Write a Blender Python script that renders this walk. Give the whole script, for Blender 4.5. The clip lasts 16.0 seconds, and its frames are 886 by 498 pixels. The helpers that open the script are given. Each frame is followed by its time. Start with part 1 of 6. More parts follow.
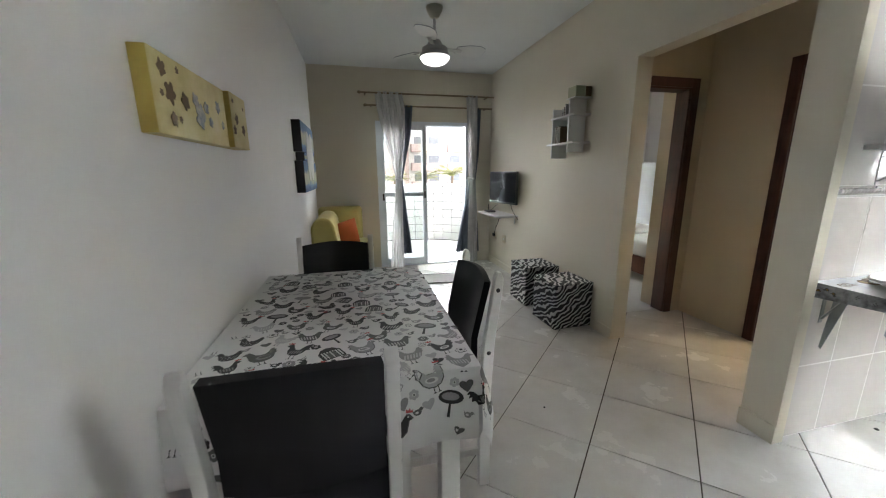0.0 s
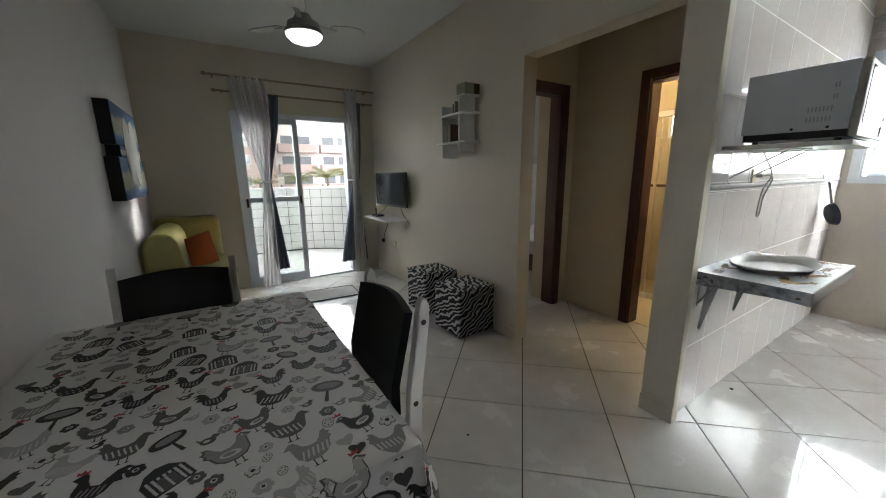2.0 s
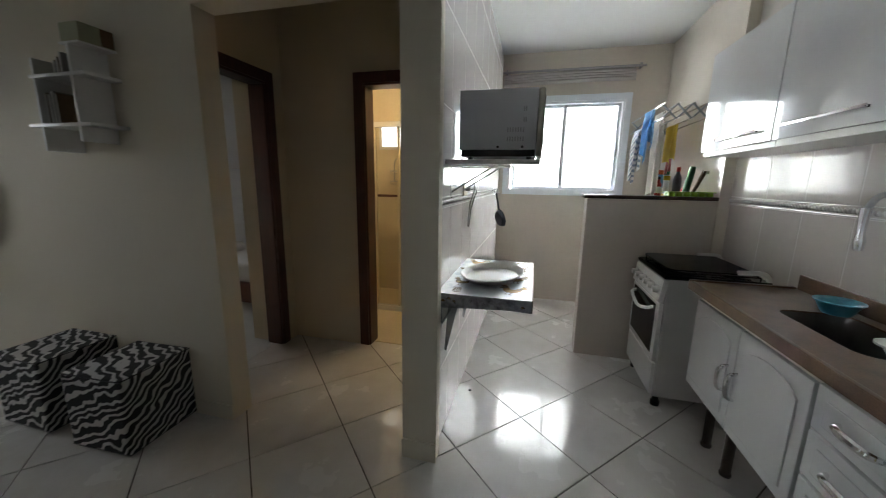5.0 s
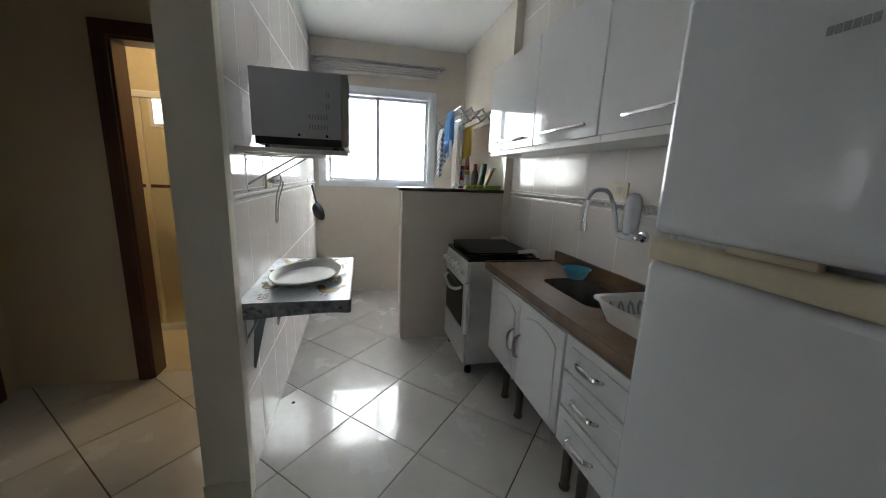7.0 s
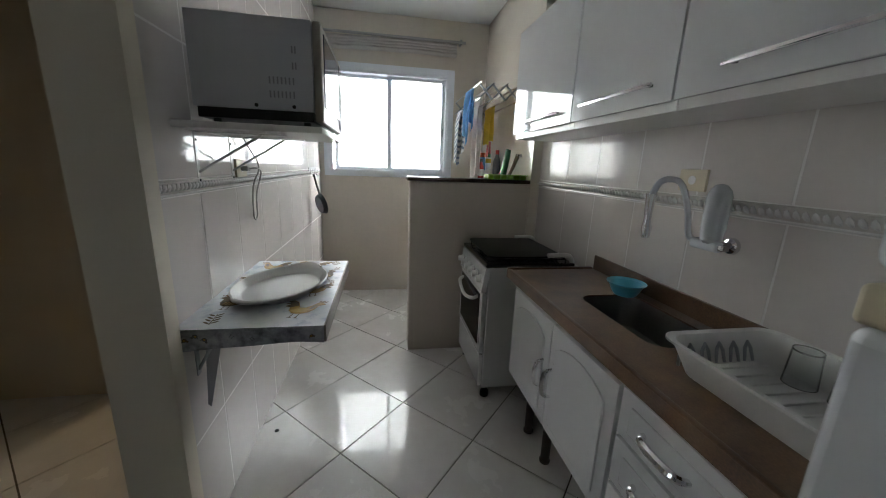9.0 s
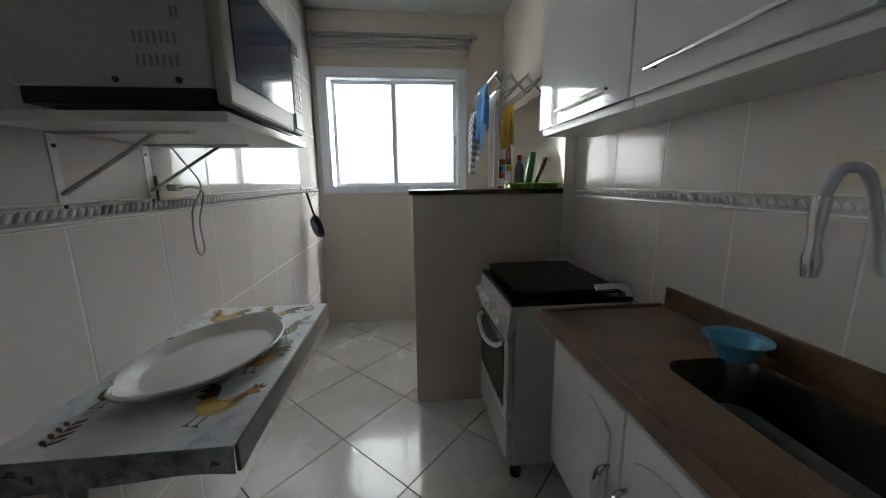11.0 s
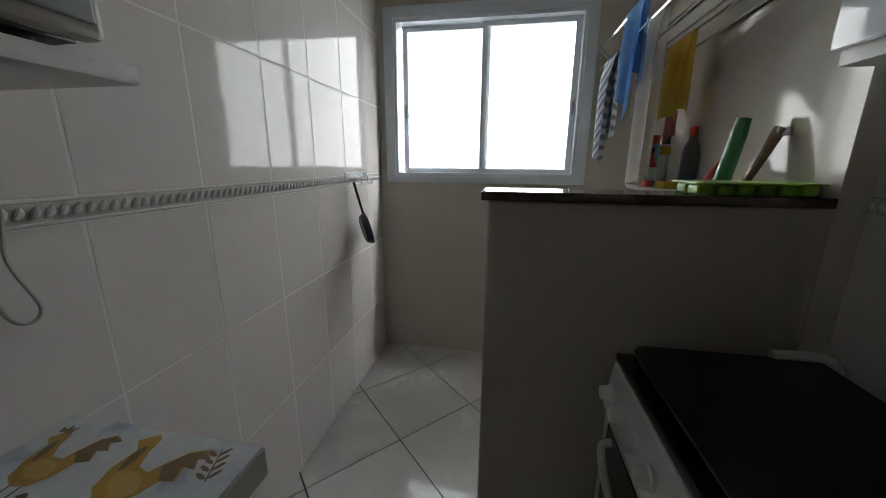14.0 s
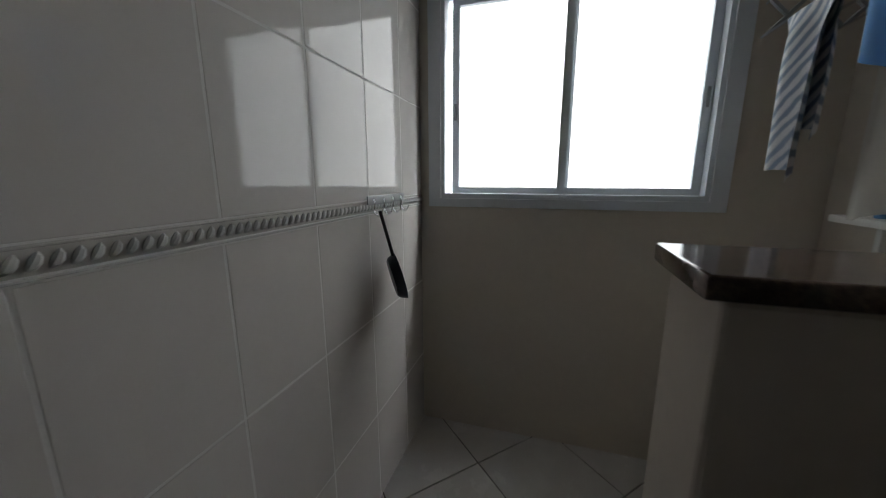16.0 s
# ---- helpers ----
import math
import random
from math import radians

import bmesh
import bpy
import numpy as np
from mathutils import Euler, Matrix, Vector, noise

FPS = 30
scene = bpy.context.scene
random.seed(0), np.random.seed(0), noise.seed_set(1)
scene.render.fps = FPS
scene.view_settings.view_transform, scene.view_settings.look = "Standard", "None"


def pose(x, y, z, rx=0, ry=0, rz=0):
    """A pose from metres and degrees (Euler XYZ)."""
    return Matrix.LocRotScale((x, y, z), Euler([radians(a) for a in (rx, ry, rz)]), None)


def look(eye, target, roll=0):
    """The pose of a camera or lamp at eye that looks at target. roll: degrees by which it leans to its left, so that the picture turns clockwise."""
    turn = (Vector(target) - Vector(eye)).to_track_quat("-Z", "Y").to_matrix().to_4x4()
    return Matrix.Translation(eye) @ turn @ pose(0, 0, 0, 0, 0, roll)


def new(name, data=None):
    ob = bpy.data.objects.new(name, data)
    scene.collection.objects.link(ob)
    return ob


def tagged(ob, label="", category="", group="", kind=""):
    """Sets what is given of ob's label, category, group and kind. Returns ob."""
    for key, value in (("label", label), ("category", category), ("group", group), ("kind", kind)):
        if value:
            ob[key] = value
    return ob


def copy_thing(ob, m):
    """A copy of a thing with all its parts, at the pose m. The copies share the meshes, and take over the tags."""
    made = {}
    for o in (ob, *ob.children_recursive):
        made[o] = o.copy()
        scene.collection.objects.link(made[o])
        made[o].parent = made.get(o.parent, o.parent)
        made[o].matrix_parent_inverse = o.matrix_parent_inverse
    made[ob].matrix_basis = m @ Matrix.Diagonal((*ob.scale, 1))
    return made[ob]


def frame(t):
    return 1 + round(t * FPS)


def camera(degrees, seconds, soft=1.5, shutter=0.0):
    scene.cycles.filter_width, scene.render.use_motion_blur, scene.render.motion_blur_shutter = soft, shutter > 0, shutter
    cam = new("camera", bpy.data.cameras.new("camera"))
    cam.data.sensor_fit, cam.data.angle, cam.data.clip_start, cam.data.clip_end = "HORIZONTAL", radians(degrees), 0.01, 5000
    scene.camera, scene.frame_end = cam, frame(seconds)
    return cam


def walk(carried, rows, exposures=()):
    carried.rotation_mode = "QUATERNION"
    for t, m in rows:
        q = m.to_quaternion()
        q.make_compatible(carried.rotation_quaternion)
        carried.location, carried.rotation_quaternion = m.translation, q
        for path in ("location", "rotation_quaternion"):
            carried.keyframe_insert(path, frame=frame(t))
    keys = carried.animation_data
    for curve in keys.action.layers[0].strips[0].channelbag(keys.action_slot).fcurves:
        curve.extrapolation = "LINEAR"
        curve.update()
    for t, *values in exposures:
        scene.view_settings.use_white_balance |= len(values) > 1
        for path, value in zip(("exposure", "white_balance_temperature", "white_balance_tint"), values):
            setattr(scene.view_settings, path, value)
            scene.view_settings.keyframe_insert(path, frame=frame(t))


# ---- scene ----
cam = camera(102.9, 16.0, soft=1.0, shutter=0.25)
PATH = [
    (0, (0.511, 0.411, 1.37), (0.964, 2.312, 0.946), -0.5),
    (0.5, (0.484, 0.548, 1.382), (1.171, 2.391, 1.017), 0.3),
    (1, (0.462, 0.657, 1.378), (1.424, 2.371, 1.009), -0.5),
    (1.5, (0.472, 0.701, 1.366), (1.574, 2.322, 0.967), 0.1),
    (2, (0.538, 0.774, 1.355), (1.595, 2.419, 0.937), -0.6),
    (2.5, (0.663, 0.868, 1.36), (1.698, 2.53, 0.951), -0.1),
    (3, (0.776, 0.919, 1.355), (1.821, 2.575, 0.949), -0.5),
    (3.5, (0.852, 0.969, 1.35), (2.009, 2.541, 0.915), 0.0),
    (4, (0.943, 1.068, 1.361), (2.383, 2.4, 0.97), -0.1),
    (4.5, (0.988, 1.134, 1.358), (2.731, 2.046, 0.998), 0.4),
    (5, (1.026, 1.132, 1.37), (2.929, 1.616, 0.993), 0.9),
    (5.2, (1.073, 1.073, 1.366), (2.996, 1.465, 0.982), 0.6),
    (7.3, (1.096, 1.067, 1.383), (2.989, 0.567, 0.973), 2.8),
    (7.5, (1.119, 1.081, 1.372), (3.01, 0.591, 0.946), 3.2),
    (8, (1.268, 1.025, 1.374), (3.183, 0.612, 0.971), 2.1),
    (8.5, (1.382, 0.945, 1.375), (3.314, 0.598, 0.991), 1.9),
    (9, (1.473, 0.926, 1.366), (3.391, 0.593, 0.909), 2.2),
    (9.2, (1.532, 0.946, 1.354), (3.449, 0.561, 0.933), 1.9),
    (11.3, (2.024, 0.766, 1.336), (3.979, 0.625, 0.941), -0.6),
    (11.5, (2.077, 0.763, 1.362), (4.026, 0.695, 0.919), -0.0),
    (12, (2.193, 0.754, 1.343), (4.139, 0.709, 0.884), -0.7),
    (12.5, (2.406, 0.766, 1.372), (4.361, 0.674, 0.959), 0.5),
    (13, (2.562, 0.754, 1.379), (4.5, 0.665, 0.892), -0.0),
    (13.5, (2.749, 0.719, 1.372), (4.695, 0.905, 0.948), 0.4),
    (14, (2.871, 0.692, 1.368), (4.784, 1.033, 0.891), 0.4),
    (14.5, (3.014, 0.735, 1.369), (4.922, 1.101, 0.896), 0.6),
    (15, (3.182, 0.822, 1.377), (5.105, 1.203, 0.98), -0.7),
    (15.5, (3.313, 0.881, 1.363), (5.203, 1.333, 0.891), -1.3),
    (16, (3.517, 0.91, 1.378), (5.393, 1.479, 0.982), -0.1),
]
walk(cam, [(t, look(eye, target, roll)) for t, eye, target, roll in PATH], [(0, 1.35), (0.5, 1.12), (1.0, 0.9), (1.5, 0.55), (2.5, 0.5), (3.5, 0.5), (4, 0.2), (5, -0.05), (7.5, -0.18), (9, -0.42), (12, -1.0), (13, -1.15), (14.5, -1.75), (15.5, -2.05), (16, -2.45)])

# ---- light ----
world = bpy.data.worlds.new("world")
scene.world = world
world.use_nodes = True
wn = world.node_tree.nodes
sky = wn.new("ShaderNodeTexSky")
sky.sky_type, sky.sun_disc = "NISHITA", False
sky.sun_elevation, sky.sun_rotation = radians(48), radians(150)
sky.air_density, sky.dust_density, sky.ozone_density = 1.0, 4.0, 1.0
world.node_tree.links.new(sky.outputs[0], wn["Background"].inputs[0])
wn["Background"].inputs[1].default_value = 0.10

sun = new("sun", bpy.data.lights.new("sun", "SUN"))
sun.data.energy, sun.data.angle, sun.data.color = 0.5, radians(20), (1.0, 0.98, 0.96)
sun.rotation_euler = (radians(42), 0, radians(150 - 180))


# ---- materials ----
def mat(name):
    m = bpy.data.materials.new(name)
    m.use_nodes = True
    return m, m.node_tree.nodes, m.node_tree.links, m.node_tree.nodes["Principled BSDF"]


def coords(n, l, scale=(1, 1, 1), kind="Object"):
    c, g = n.new("ShaderNodeTexCoord"), n.new("ShaderNodeMapping")
    g.inputs["Scale"].default_value = scale
    l.new(c.outputs[kind], g.inputs[0])
    return g.outputs[0]


def noise_of(n, l, vec, scale, detail=3.0, rough=0.55):
    t = n.new("ShaderNodeTexNoise")
    t.inputs["Scale"].default_value, t.inputs["Detail"].default_value, t.inputs["Roughness"].default_value = scale, detail, rough
    l.new(vec, t.inputs["Vector"])
    return t.outputs["Fac"]


def ramp(n, l, fac, stops):
    r = n.new("ShaderNodeValToRGB")
    while len(r.color_ramp.elements) < len(stops):
        r.color_ramp.elements.new(0.5)
    for e, (p, c) in zip(r.color_ramp.elements, stops):
        e.position, e.color = p, (*c, 1) if len(c) == 3 else c
    l.new(fac, r.inputs[0])
    return r.outputs[0]


def mixed(n, l, fac, a, b, mode="MIX"):
    m = n.new("ShaderNodeMix")
    m.data_type, m.blend_type = "RGBA", mode
    for sock, v in ((m.inputs[0], fac), (m.inputs[6], a), (m.inputs[7], b)):
        if isinstance(v, (int, float)):
            sock.default_value = v
        elif isinstance(v, tuple):
            sock.default_value = (*v, 1)
        else:
            l.new(v, sock)
    return m.outputs[2]


def calc(n, l, op, a, b=0.0):
    m = n.new("ShaderNodeMath")
    m.operation = op
    for sock, v in ((m.inputs[0], a), (m.inputs[1], b)):
        if isinstance(v, (int, float)):
            sock.default_value = v
        else:
            l.new(v, sock)
    return m.outputs[0]


def bumped(n, l, b, height, strength, distance=0.002):
    u = n.new("ShaderNodeBump")
    u.inputs["Strength"].default_value, u.inputs["Distance"].default_value = strength, distance
    l.new(height, u.inputs["Height"])
    l.new(u.outputs[0], b.inputs["Normal"])


def surface(name, color, rough=0.5, metal=0.0, vary=0.12, grain=60.0, patch=2.5, bump=0.15, coat=0.0, rough_vary=0.1, distance=0.002, ior=1.5):
    """A plain stuff with fine grain and broad uneven tone."""
    m, n, l, b = mat(name)
    v = coords(n, l)
    fine, broad = noise_of(n, l, v, grain), noise_of(n, l, v, patch, 4.0, 0.6)
    both = calc(n, l, "ADD", calc(n, l, "MULTIPLY", fine, 0.35), calc(n, l, "MULTIPLY", broad, 0.65))
    dark, light = tuple(c * (1 - vary) for c in color), tuple(min(1, c * (1 + vary)) for c in color)
    l.new(ramp(n, l, both, [(0.3, dark), (0.7, light)]), b.inputs["Base Color"])
    l.new(calc(n, l, "ADD", calc(n, l, "MULTIPLY", broad, rough_vary), rough - rough_vary / 2), b.inputs["Roughness"])
    b.inputs["Metallic"].default_value, b.inputs["Coat Weight"].default_value, b.inputs["IOR"].default_value = metal, coat, ior
    if bump:
        bumped(n, l, b, fine, bump, distance)
    return m


def wood(name, dark, light, rough=0.35, axis=(1.5, 14, 14)):
    m, n, l, b = mat(name)
    v = coords(n, l, axis)
    f = noise_of(n, l, v, 3.0, 6.0, 0.65)
    l.new(ramp(n, l, f, [(0.3, dark), (0.72, light)]), b.inputs["Base Color"])
    b.inputs["Roughness"].default_value, b.inputs["Coat Weight"].default_value = rough, 0.25
    bumped(n, l, b, f, 0.2, 0.001)
    return m


def zebra(name):
    m, n, l, b = mat(name)
    v = coords(n, l, (1.0, 1.0, 1.0))
    v.node.inputs["Rotation"].default_value = (radians(24), radians(34), radians(10))
    w = n.new("ShaderNodeTexWave")
    w.wave_type, w.bands_direction = "BANDS", "Z"
    w.inputs["Scale"].default_value, w.inputs["Distortion"].default_value = 9.0, 9.0
    w.inputs["Detail"].default_value, w.inputs["Detail Scale"].default_value = 1.0, 1.2
    l.new(v, w.inputs["Vector"])
    l.new(ramp(n, l, w.outputs["Fac"], [(0.62, (0.010, 0.010, 0.010)), (0.68, (0.52, 0.51, 0.49))]), b.inputs["Base Color"])
    b.inputs["Roughness"].default_value = 0.75
    bumped(n, l, b, noise_of(n, l, v, 400), 0.2, 0.001)
    return m


def glass(name, tint=(0.97, 0.99, 0.98), rough=0.0):
    m, n, l, b = mat(name)
    b.inputs["Base Color"].default_value = (*tint, 1)
    b.inputs["Transmission Weight"].default_value, b.inputs["Roughness"].default_value = 1.0, rough
    b.inputs["IOR"].default_value = 1.45
    return m


def glow(name, color, strength):
    m, n, l, b = mat(name)
    b.inputs["Base Color"].default_value = (0.8, 0.8, 0.8, 1)
    b.inputs["Emission Color"].default_value, b.inputs["Emission Strength"].default_value = (*color, 1), strength
    return m


M_WALL = surface("cream wall paint", (0.675, 0.62, 0.51), 0.75, vary=0.03, grain=220, patch=1.2, bump=0.06, ior=1.35)
# cream darkened and yellowed to carry the hall's dim, warm light
M_HALL = surface("cream hall paint, warm dimness toned in", (0.60, 0.51, 0.37), 0.75, vary=0.03, grain=220, patch=1.2, bump=0.06)
M_WALL_GREY = surface("pale wall paint", (0.66, 0.65, 0.64), 0.7, vary=0.03, grain=220, patch=1.2, bump=0.06, ior=1.35)
M_CEIL = surface("ceiling paint", (0.74, 0.75, 0.73), 0.75, vary=0.02, grain=180, patch=1.0, bump=0.06)
M_TILE = surface("glazed wall tile", (0.67, 0.632, 0.597), 0.055, vary=0.025, grain=26, patch=3, bump=0.06, rough_vary=0.03, distance=0.004)
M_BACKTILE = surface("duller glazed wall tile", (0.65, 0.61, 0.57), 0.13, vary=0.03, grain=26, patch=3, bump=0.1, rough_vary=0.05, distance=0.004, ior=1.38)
M_FARTILE = surface("cream kitchen wall tile", (0.66, 0.605, 0.525), 0.1, vary=0.04, grain=30, patch=3, bump=0.04, rough_vary=0.04)
M_GROUT = surface("pale tile grout", (0.76, 0.74, 0.71), 0.8, vary=0.1, grain=200, bump=0.2)
M_FLOORGROUT = surface("dark floor grout", (0.085, 0.07, 0.055), 0.85, vary=0.25, grain=120, bump=0.2)
M_MAHOGANY = wood("dark mahogany stain", (0.045, 0.012, 0.008), (0.10, 0.028, 0.018), 0.35, (14, 14, 1.5))
M_WHITEWOOD = surface("white lacquered wood", (0.74, 0.73, 0.70), 0.32, vary=0.03, grain=90, bump=0.05, coat=0.2)
M_WHITE = surface("white enamel", (0.76, 0.76, 0.74), 0.22, vary=0.02, grain=50, bump=0.0, coat=0.3)
M_WHITEPLASTIC = surface("white plastic", (0.74, 0.74, 0.71), 0.35, vary=0.03, grain=80, bump=0.03)
M_CABWHITE = surface("glossy white cabinet lacquer", (0.70, 0.71, 0.71), 0.07, vary=0.02, grain=20, bump=0.012, coat=0.5, rough_vary=0.03)
M_FRIDGE = surface("fridge white enamel", (0.76, 0.79, 0.81), 0.25, vary=0.02, grain=25, bump=0.02, coat=0.3)
M_BEIGE = surface("yellowed plastic trim", (0.62, 0.54, 0.38), 0.4, vary=0.1, grain=60, bump=0.05)
M_ALU = surface("white painted aluminium", (0.78, 0.82, 0.87), 0.35, vary=0.03, grain=90, bump=0.02)
M_STEEL = surface("brushed steel", (0.42, 0.42, 0.42), 0.32, 1.0, vary=0.08, grain=140, bump=0.03)
M_CHROME = surface("chrome", (0.75, 0.75, 0.76), 0.1, 1.0, vary=0.03, grain=90, bump=0.0)
M_BLACK = surface("black vinyl", (0.010, 0.010, 0.013), 0.5, vary=0.2, grain=350, bump=0.25, distance=0.001, ior=1.33)
M_BLACKPLASTIC = surface("black plastic", (0.015, 0.015, 0.016), 0.4, vary=0.2, grain=200, bump=0.1)
M_BLACKENAMEL = surface("black hob enamel", (0.012, 0.011, 0.01), 0.22, vary=0.25, grain=60, bump=0.05, coat=0.3)
M_DARKGLASS = surface("dark oven glass", (0.01, 0.01, 0.013), 0.08, vary=0.1, grain=20, bump=0.0, coat=0.15)
M_SCREEN = surface("television screen", (0.004, 0.005, 0.008), 0.1, vary=0.1, grain=20, bump=0.0, ior=1.14)
M_YELLOWSOFA = surface("olive yellow leatherette", (0.36, 0.315, 0.105), 0.4, vary=0.1, grain=240, patch=4, bump=0.25)
M_ORANGE = surface("orange cloth", (0.40, 0.09, 0.03), 0.85, vary=0.15, grain=300, bump=0.3)
M_GREYSTEEL = surface("grey painted sheet steel", (0.33, 0.345, 0.36), 0.38, vary=0.03, grain=120, bump=0.05)
# cream tile toned down: the half wall's shade is in this colour
M_HALFWALL = surface("glazed cream wall tile, shade toned in", (0.52, 0.465, 0.40), 0.3, vary=0.04, grain=40, patch=3, bump=0.03)
M_ZEBRA = zebra("zebra print fabric")
M_GLASS = glass("window glass")
M_BATHTILE = surface("cream bathroom tile", (0.66, 0.58, 0.42), 0.25, vary=0.05, grain=40, bump=0.05)
M_BALCFLOOR = surface("pale balcony floor tile", (0.60, 0.60, 0.58), 0.5, vary=0.06, grain=60, bump=0.1)
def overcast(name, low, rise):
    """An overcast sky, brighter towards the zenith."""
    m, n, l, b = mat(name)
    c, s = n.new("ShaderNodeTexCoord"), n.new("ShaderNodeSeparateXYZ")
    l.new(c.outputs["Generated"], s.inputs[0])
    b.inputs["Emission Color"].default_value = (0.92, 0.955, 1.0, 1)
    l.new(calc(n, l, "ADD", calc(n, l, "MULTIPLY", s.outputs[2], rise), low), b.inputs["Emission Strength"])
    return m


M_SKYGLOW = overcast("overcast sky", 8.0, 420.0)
M_SKYFAR = glow("overcast far sky", (0.91, 0.95, 1.0), 5.0)
M_LAMP = glow("lit opal lamp glass", (1.0, 0.98, 0.96), 2.3)
M_WARM = glow("warm bulb", (1.0, 0.77, 0.48), 160.0)


def stone(name, cols, rough=0.3):
    m, n, l, b = mat(name)
    v = coords(n, l)
    f = calc(n, l, "ADD", calc(n, l, "MULTIPLY", noise_of(n, l, v, 160, 4, 0.7), 0.45), calc(n, l, "MULTIPLY", noise_of(n, l, v, 9, 5, 0.6), 0.55))
    l.new(ramp(n, l, f, cols), b.inputs["Base Color"])
    b.inputs["Roughness"].default_value = rough
    bumped(n, l, b, f, 0.06, 0.001)
    return m


M_GRANITE = stone("brown granite", [(0.36, (0.045, 0.022, 0.011)), (0.5, (0.095, 0.05, 0.025)), (0.66, (0.15, 0.085, 0.045))], 0.33)
M_DARKSTONE = stone("dark polished stone", [(0.36, (0.03, 0.022, 0.018)), (0.5, (0.07, 0.05, 0.04)), (0.68, (0.14, 0.1, 0.08))], 0.12)


def floor_tile(name):
    m, n, l, b = mat(name)
    v = coords(n, l, kind="Generated")
    c = n.new("ShaderNodeTexCoord")
    info = n.new("ShaderNodeObjectInfo")
    cloud = noise_of(n, l, c.outputs["Object"], 3.2, 5.0, 0.6)
    speck = noise_of(n, l, c.outputs["Object"], 90, 2.0)
    base = ramp(n, l, cloud, [(0.3, (0.70, 0.675, 0.64)), (0.55, (0.79, 0.77, 0.745)), (0.75, (0.83, 0.82, 0.80))])
    base = mixed(n, l, calc(n, l, "MULTIPLY", speck, 0.12), base, (0.5, 0.45, 0.38))
    tone = ramp(n, l, info.outputs["Random"], [(0.0, (0.94, 0.94, 0.93)), (1.0, (1, 1, 1))])
    l.new(mixed(n, l, 1.0, base, tone, "MULTIPLY"), b.inputs["Base Color"])
    l.new(calc(n, l, "ADD", calc(n, l, "MULTIPLY", cloud, 0.12), 0.20), b.inputs["Roughness"])
    b.inputs["Coat Weight"].default_value, b.inputs["Coat Roughness"].default_value = 0.7, 0.05
    bumped(n, l, b, noise_of(n, l, c.outputs["Object"], 11, 2.0), 0.03, 0.004)
    return m


M_FLOORTILE = floor_tile("polished cream floor tile")


# ---- building helpers ----
ORG = {}


def shift(bm, v):
    bmesh.ops.translate(bm, verts=bm.verts[:], vec=v)
    return bm


def box(lo, hi, bevel=0.0, seg=2, into=None):
    """A box between two corners, its edges rounded."""
    bm = bmesh.new()
    size = [b - a for a, b in zip(lo, hi)]
    mid = [(a + b) / 2 for a, b in zip(lo, hi)]
    bmesh.ops.create_cube(bm, size=1.0, matrix=Matrix.Translation(mid) @ Matrix.Diagonal((*size, 1)))
    if bevel:
        bmesh.ops.bevel(bm, geom=bm.edges[:], offset=bevel, segments=seg, profile=0.5, affect="EDGES", clamp_overlap=True)
    return merge(into, bm)


def merge(into, bm):
    if into is None:
        return bm
    me = bpy.data.meshes.new("tmp")
    bm.to_mesh(me)
    into.from_mesh(me)
    bpy.data.meshes.remove(me)
    bm.free()
    return into


def turned(bm, m):
    bmesh.ops.transform(bm, matrix=m, verts=bm.verts[:])
    return bm


def lathe(profile, centre, steps=32, axis="z", into=None):
    """A round body from (radius, height) rows."""
    bm = bmesh.new()
    rings = []
    for r, z in profile:
        rings.append([bm.verts.new((r * math.cos(2 * math.pi * k / steps), r * math.sin(2 * math.pi * k / steps), z)) for k in range(steps)])
    for a, b in zip(rings, rings[1:]):
        for k in range(steps):
            bm.faces.new((a[k], a[(k + 1) % steps], b[(k + 1) % steps], b[k]))
    for ring, flip in ((rings[0], True), (rings[-1], False)):
        if ring[0].co.xy.length > 1e-5:
            bm.faces.new(ring[::-1] if flip else ring)
    bmesh.ops.remove_doubles(bm, verts=bm.verts[:], dist=1e-6)
    if axis == "x":
        turned(bm, Matrix.Rotation(radians(90), 4, "Y"))
    elif axis == "y":
        turned(bm, Matrix.Rotation(radians(-90), 4, "X"))
    shift(bm, centre)
    return merge(into, bm)


def tube(points, radius, steps=10, into=None, closed=False):
    """A round bar along points."""
    bm = bmesh.new()
    pts = [Vector(p) for p in points]
    rings, side = [], None
    for i, p in enumerate(pts):
        a = pts[i - 1] if i or closed else pts[0]
        b = pts[(i + 1) % len(pts)] if i < len(pts) - 1 or closed else pts[-1]
        d = (b - a).normalized()
        if side is None:
            side = d.orthogonal().normalized()
        side = (side - d * side.dot(d)).normalized()
        up = d.cross(side)
        r = radius[i] if isinstance(radius, (list, tuple)) else radius
        rings.append([bm.verts.new(p + r * (side * math.cos(2 * math.pi * k / steps) + up * math.sin(2 * math.pi * k / steps))) for k in range(steps)])
    pairs = list(zip(rings, rings[1:])) + ([(rings[-1], rings[0])] if closed else [])
    for a, b in pairs:
        for k in range(steps):
            bm.faces.new((a[k], a[(k + 1) % steps], b[(k + 1) % steps], b[k]))
    if not closed:
        bm.faces.new(rings[0][::-1])
        bm.faces.new(rings[-1])
    return merge(into, bm)


def smooth_path(points, n=8):
    """Points of a Catmull-Rom line through the given ones."""
    p = [Vector(q) for q in points]
    p = [2 * p[0] - p[1]] + p + [2 * p[-1] - p[-2]]
    out = []
    for i in range(1, len(p) - 2):
        for k in range(n):
            t = k / n
            out.append(0.5 * (2 * p[i] + (p[i + 1] - p[i - 1]) * t + (2 * p[i - 1] - 5 * p[i] + 4 * p[i + 1] - p[i + 2]) * t * t + (3 * p[i] - p[i - 1] - 3 * p[i + 1] + p[i + 2]) * t ** 3))
    out.append(p[-2])
    return out


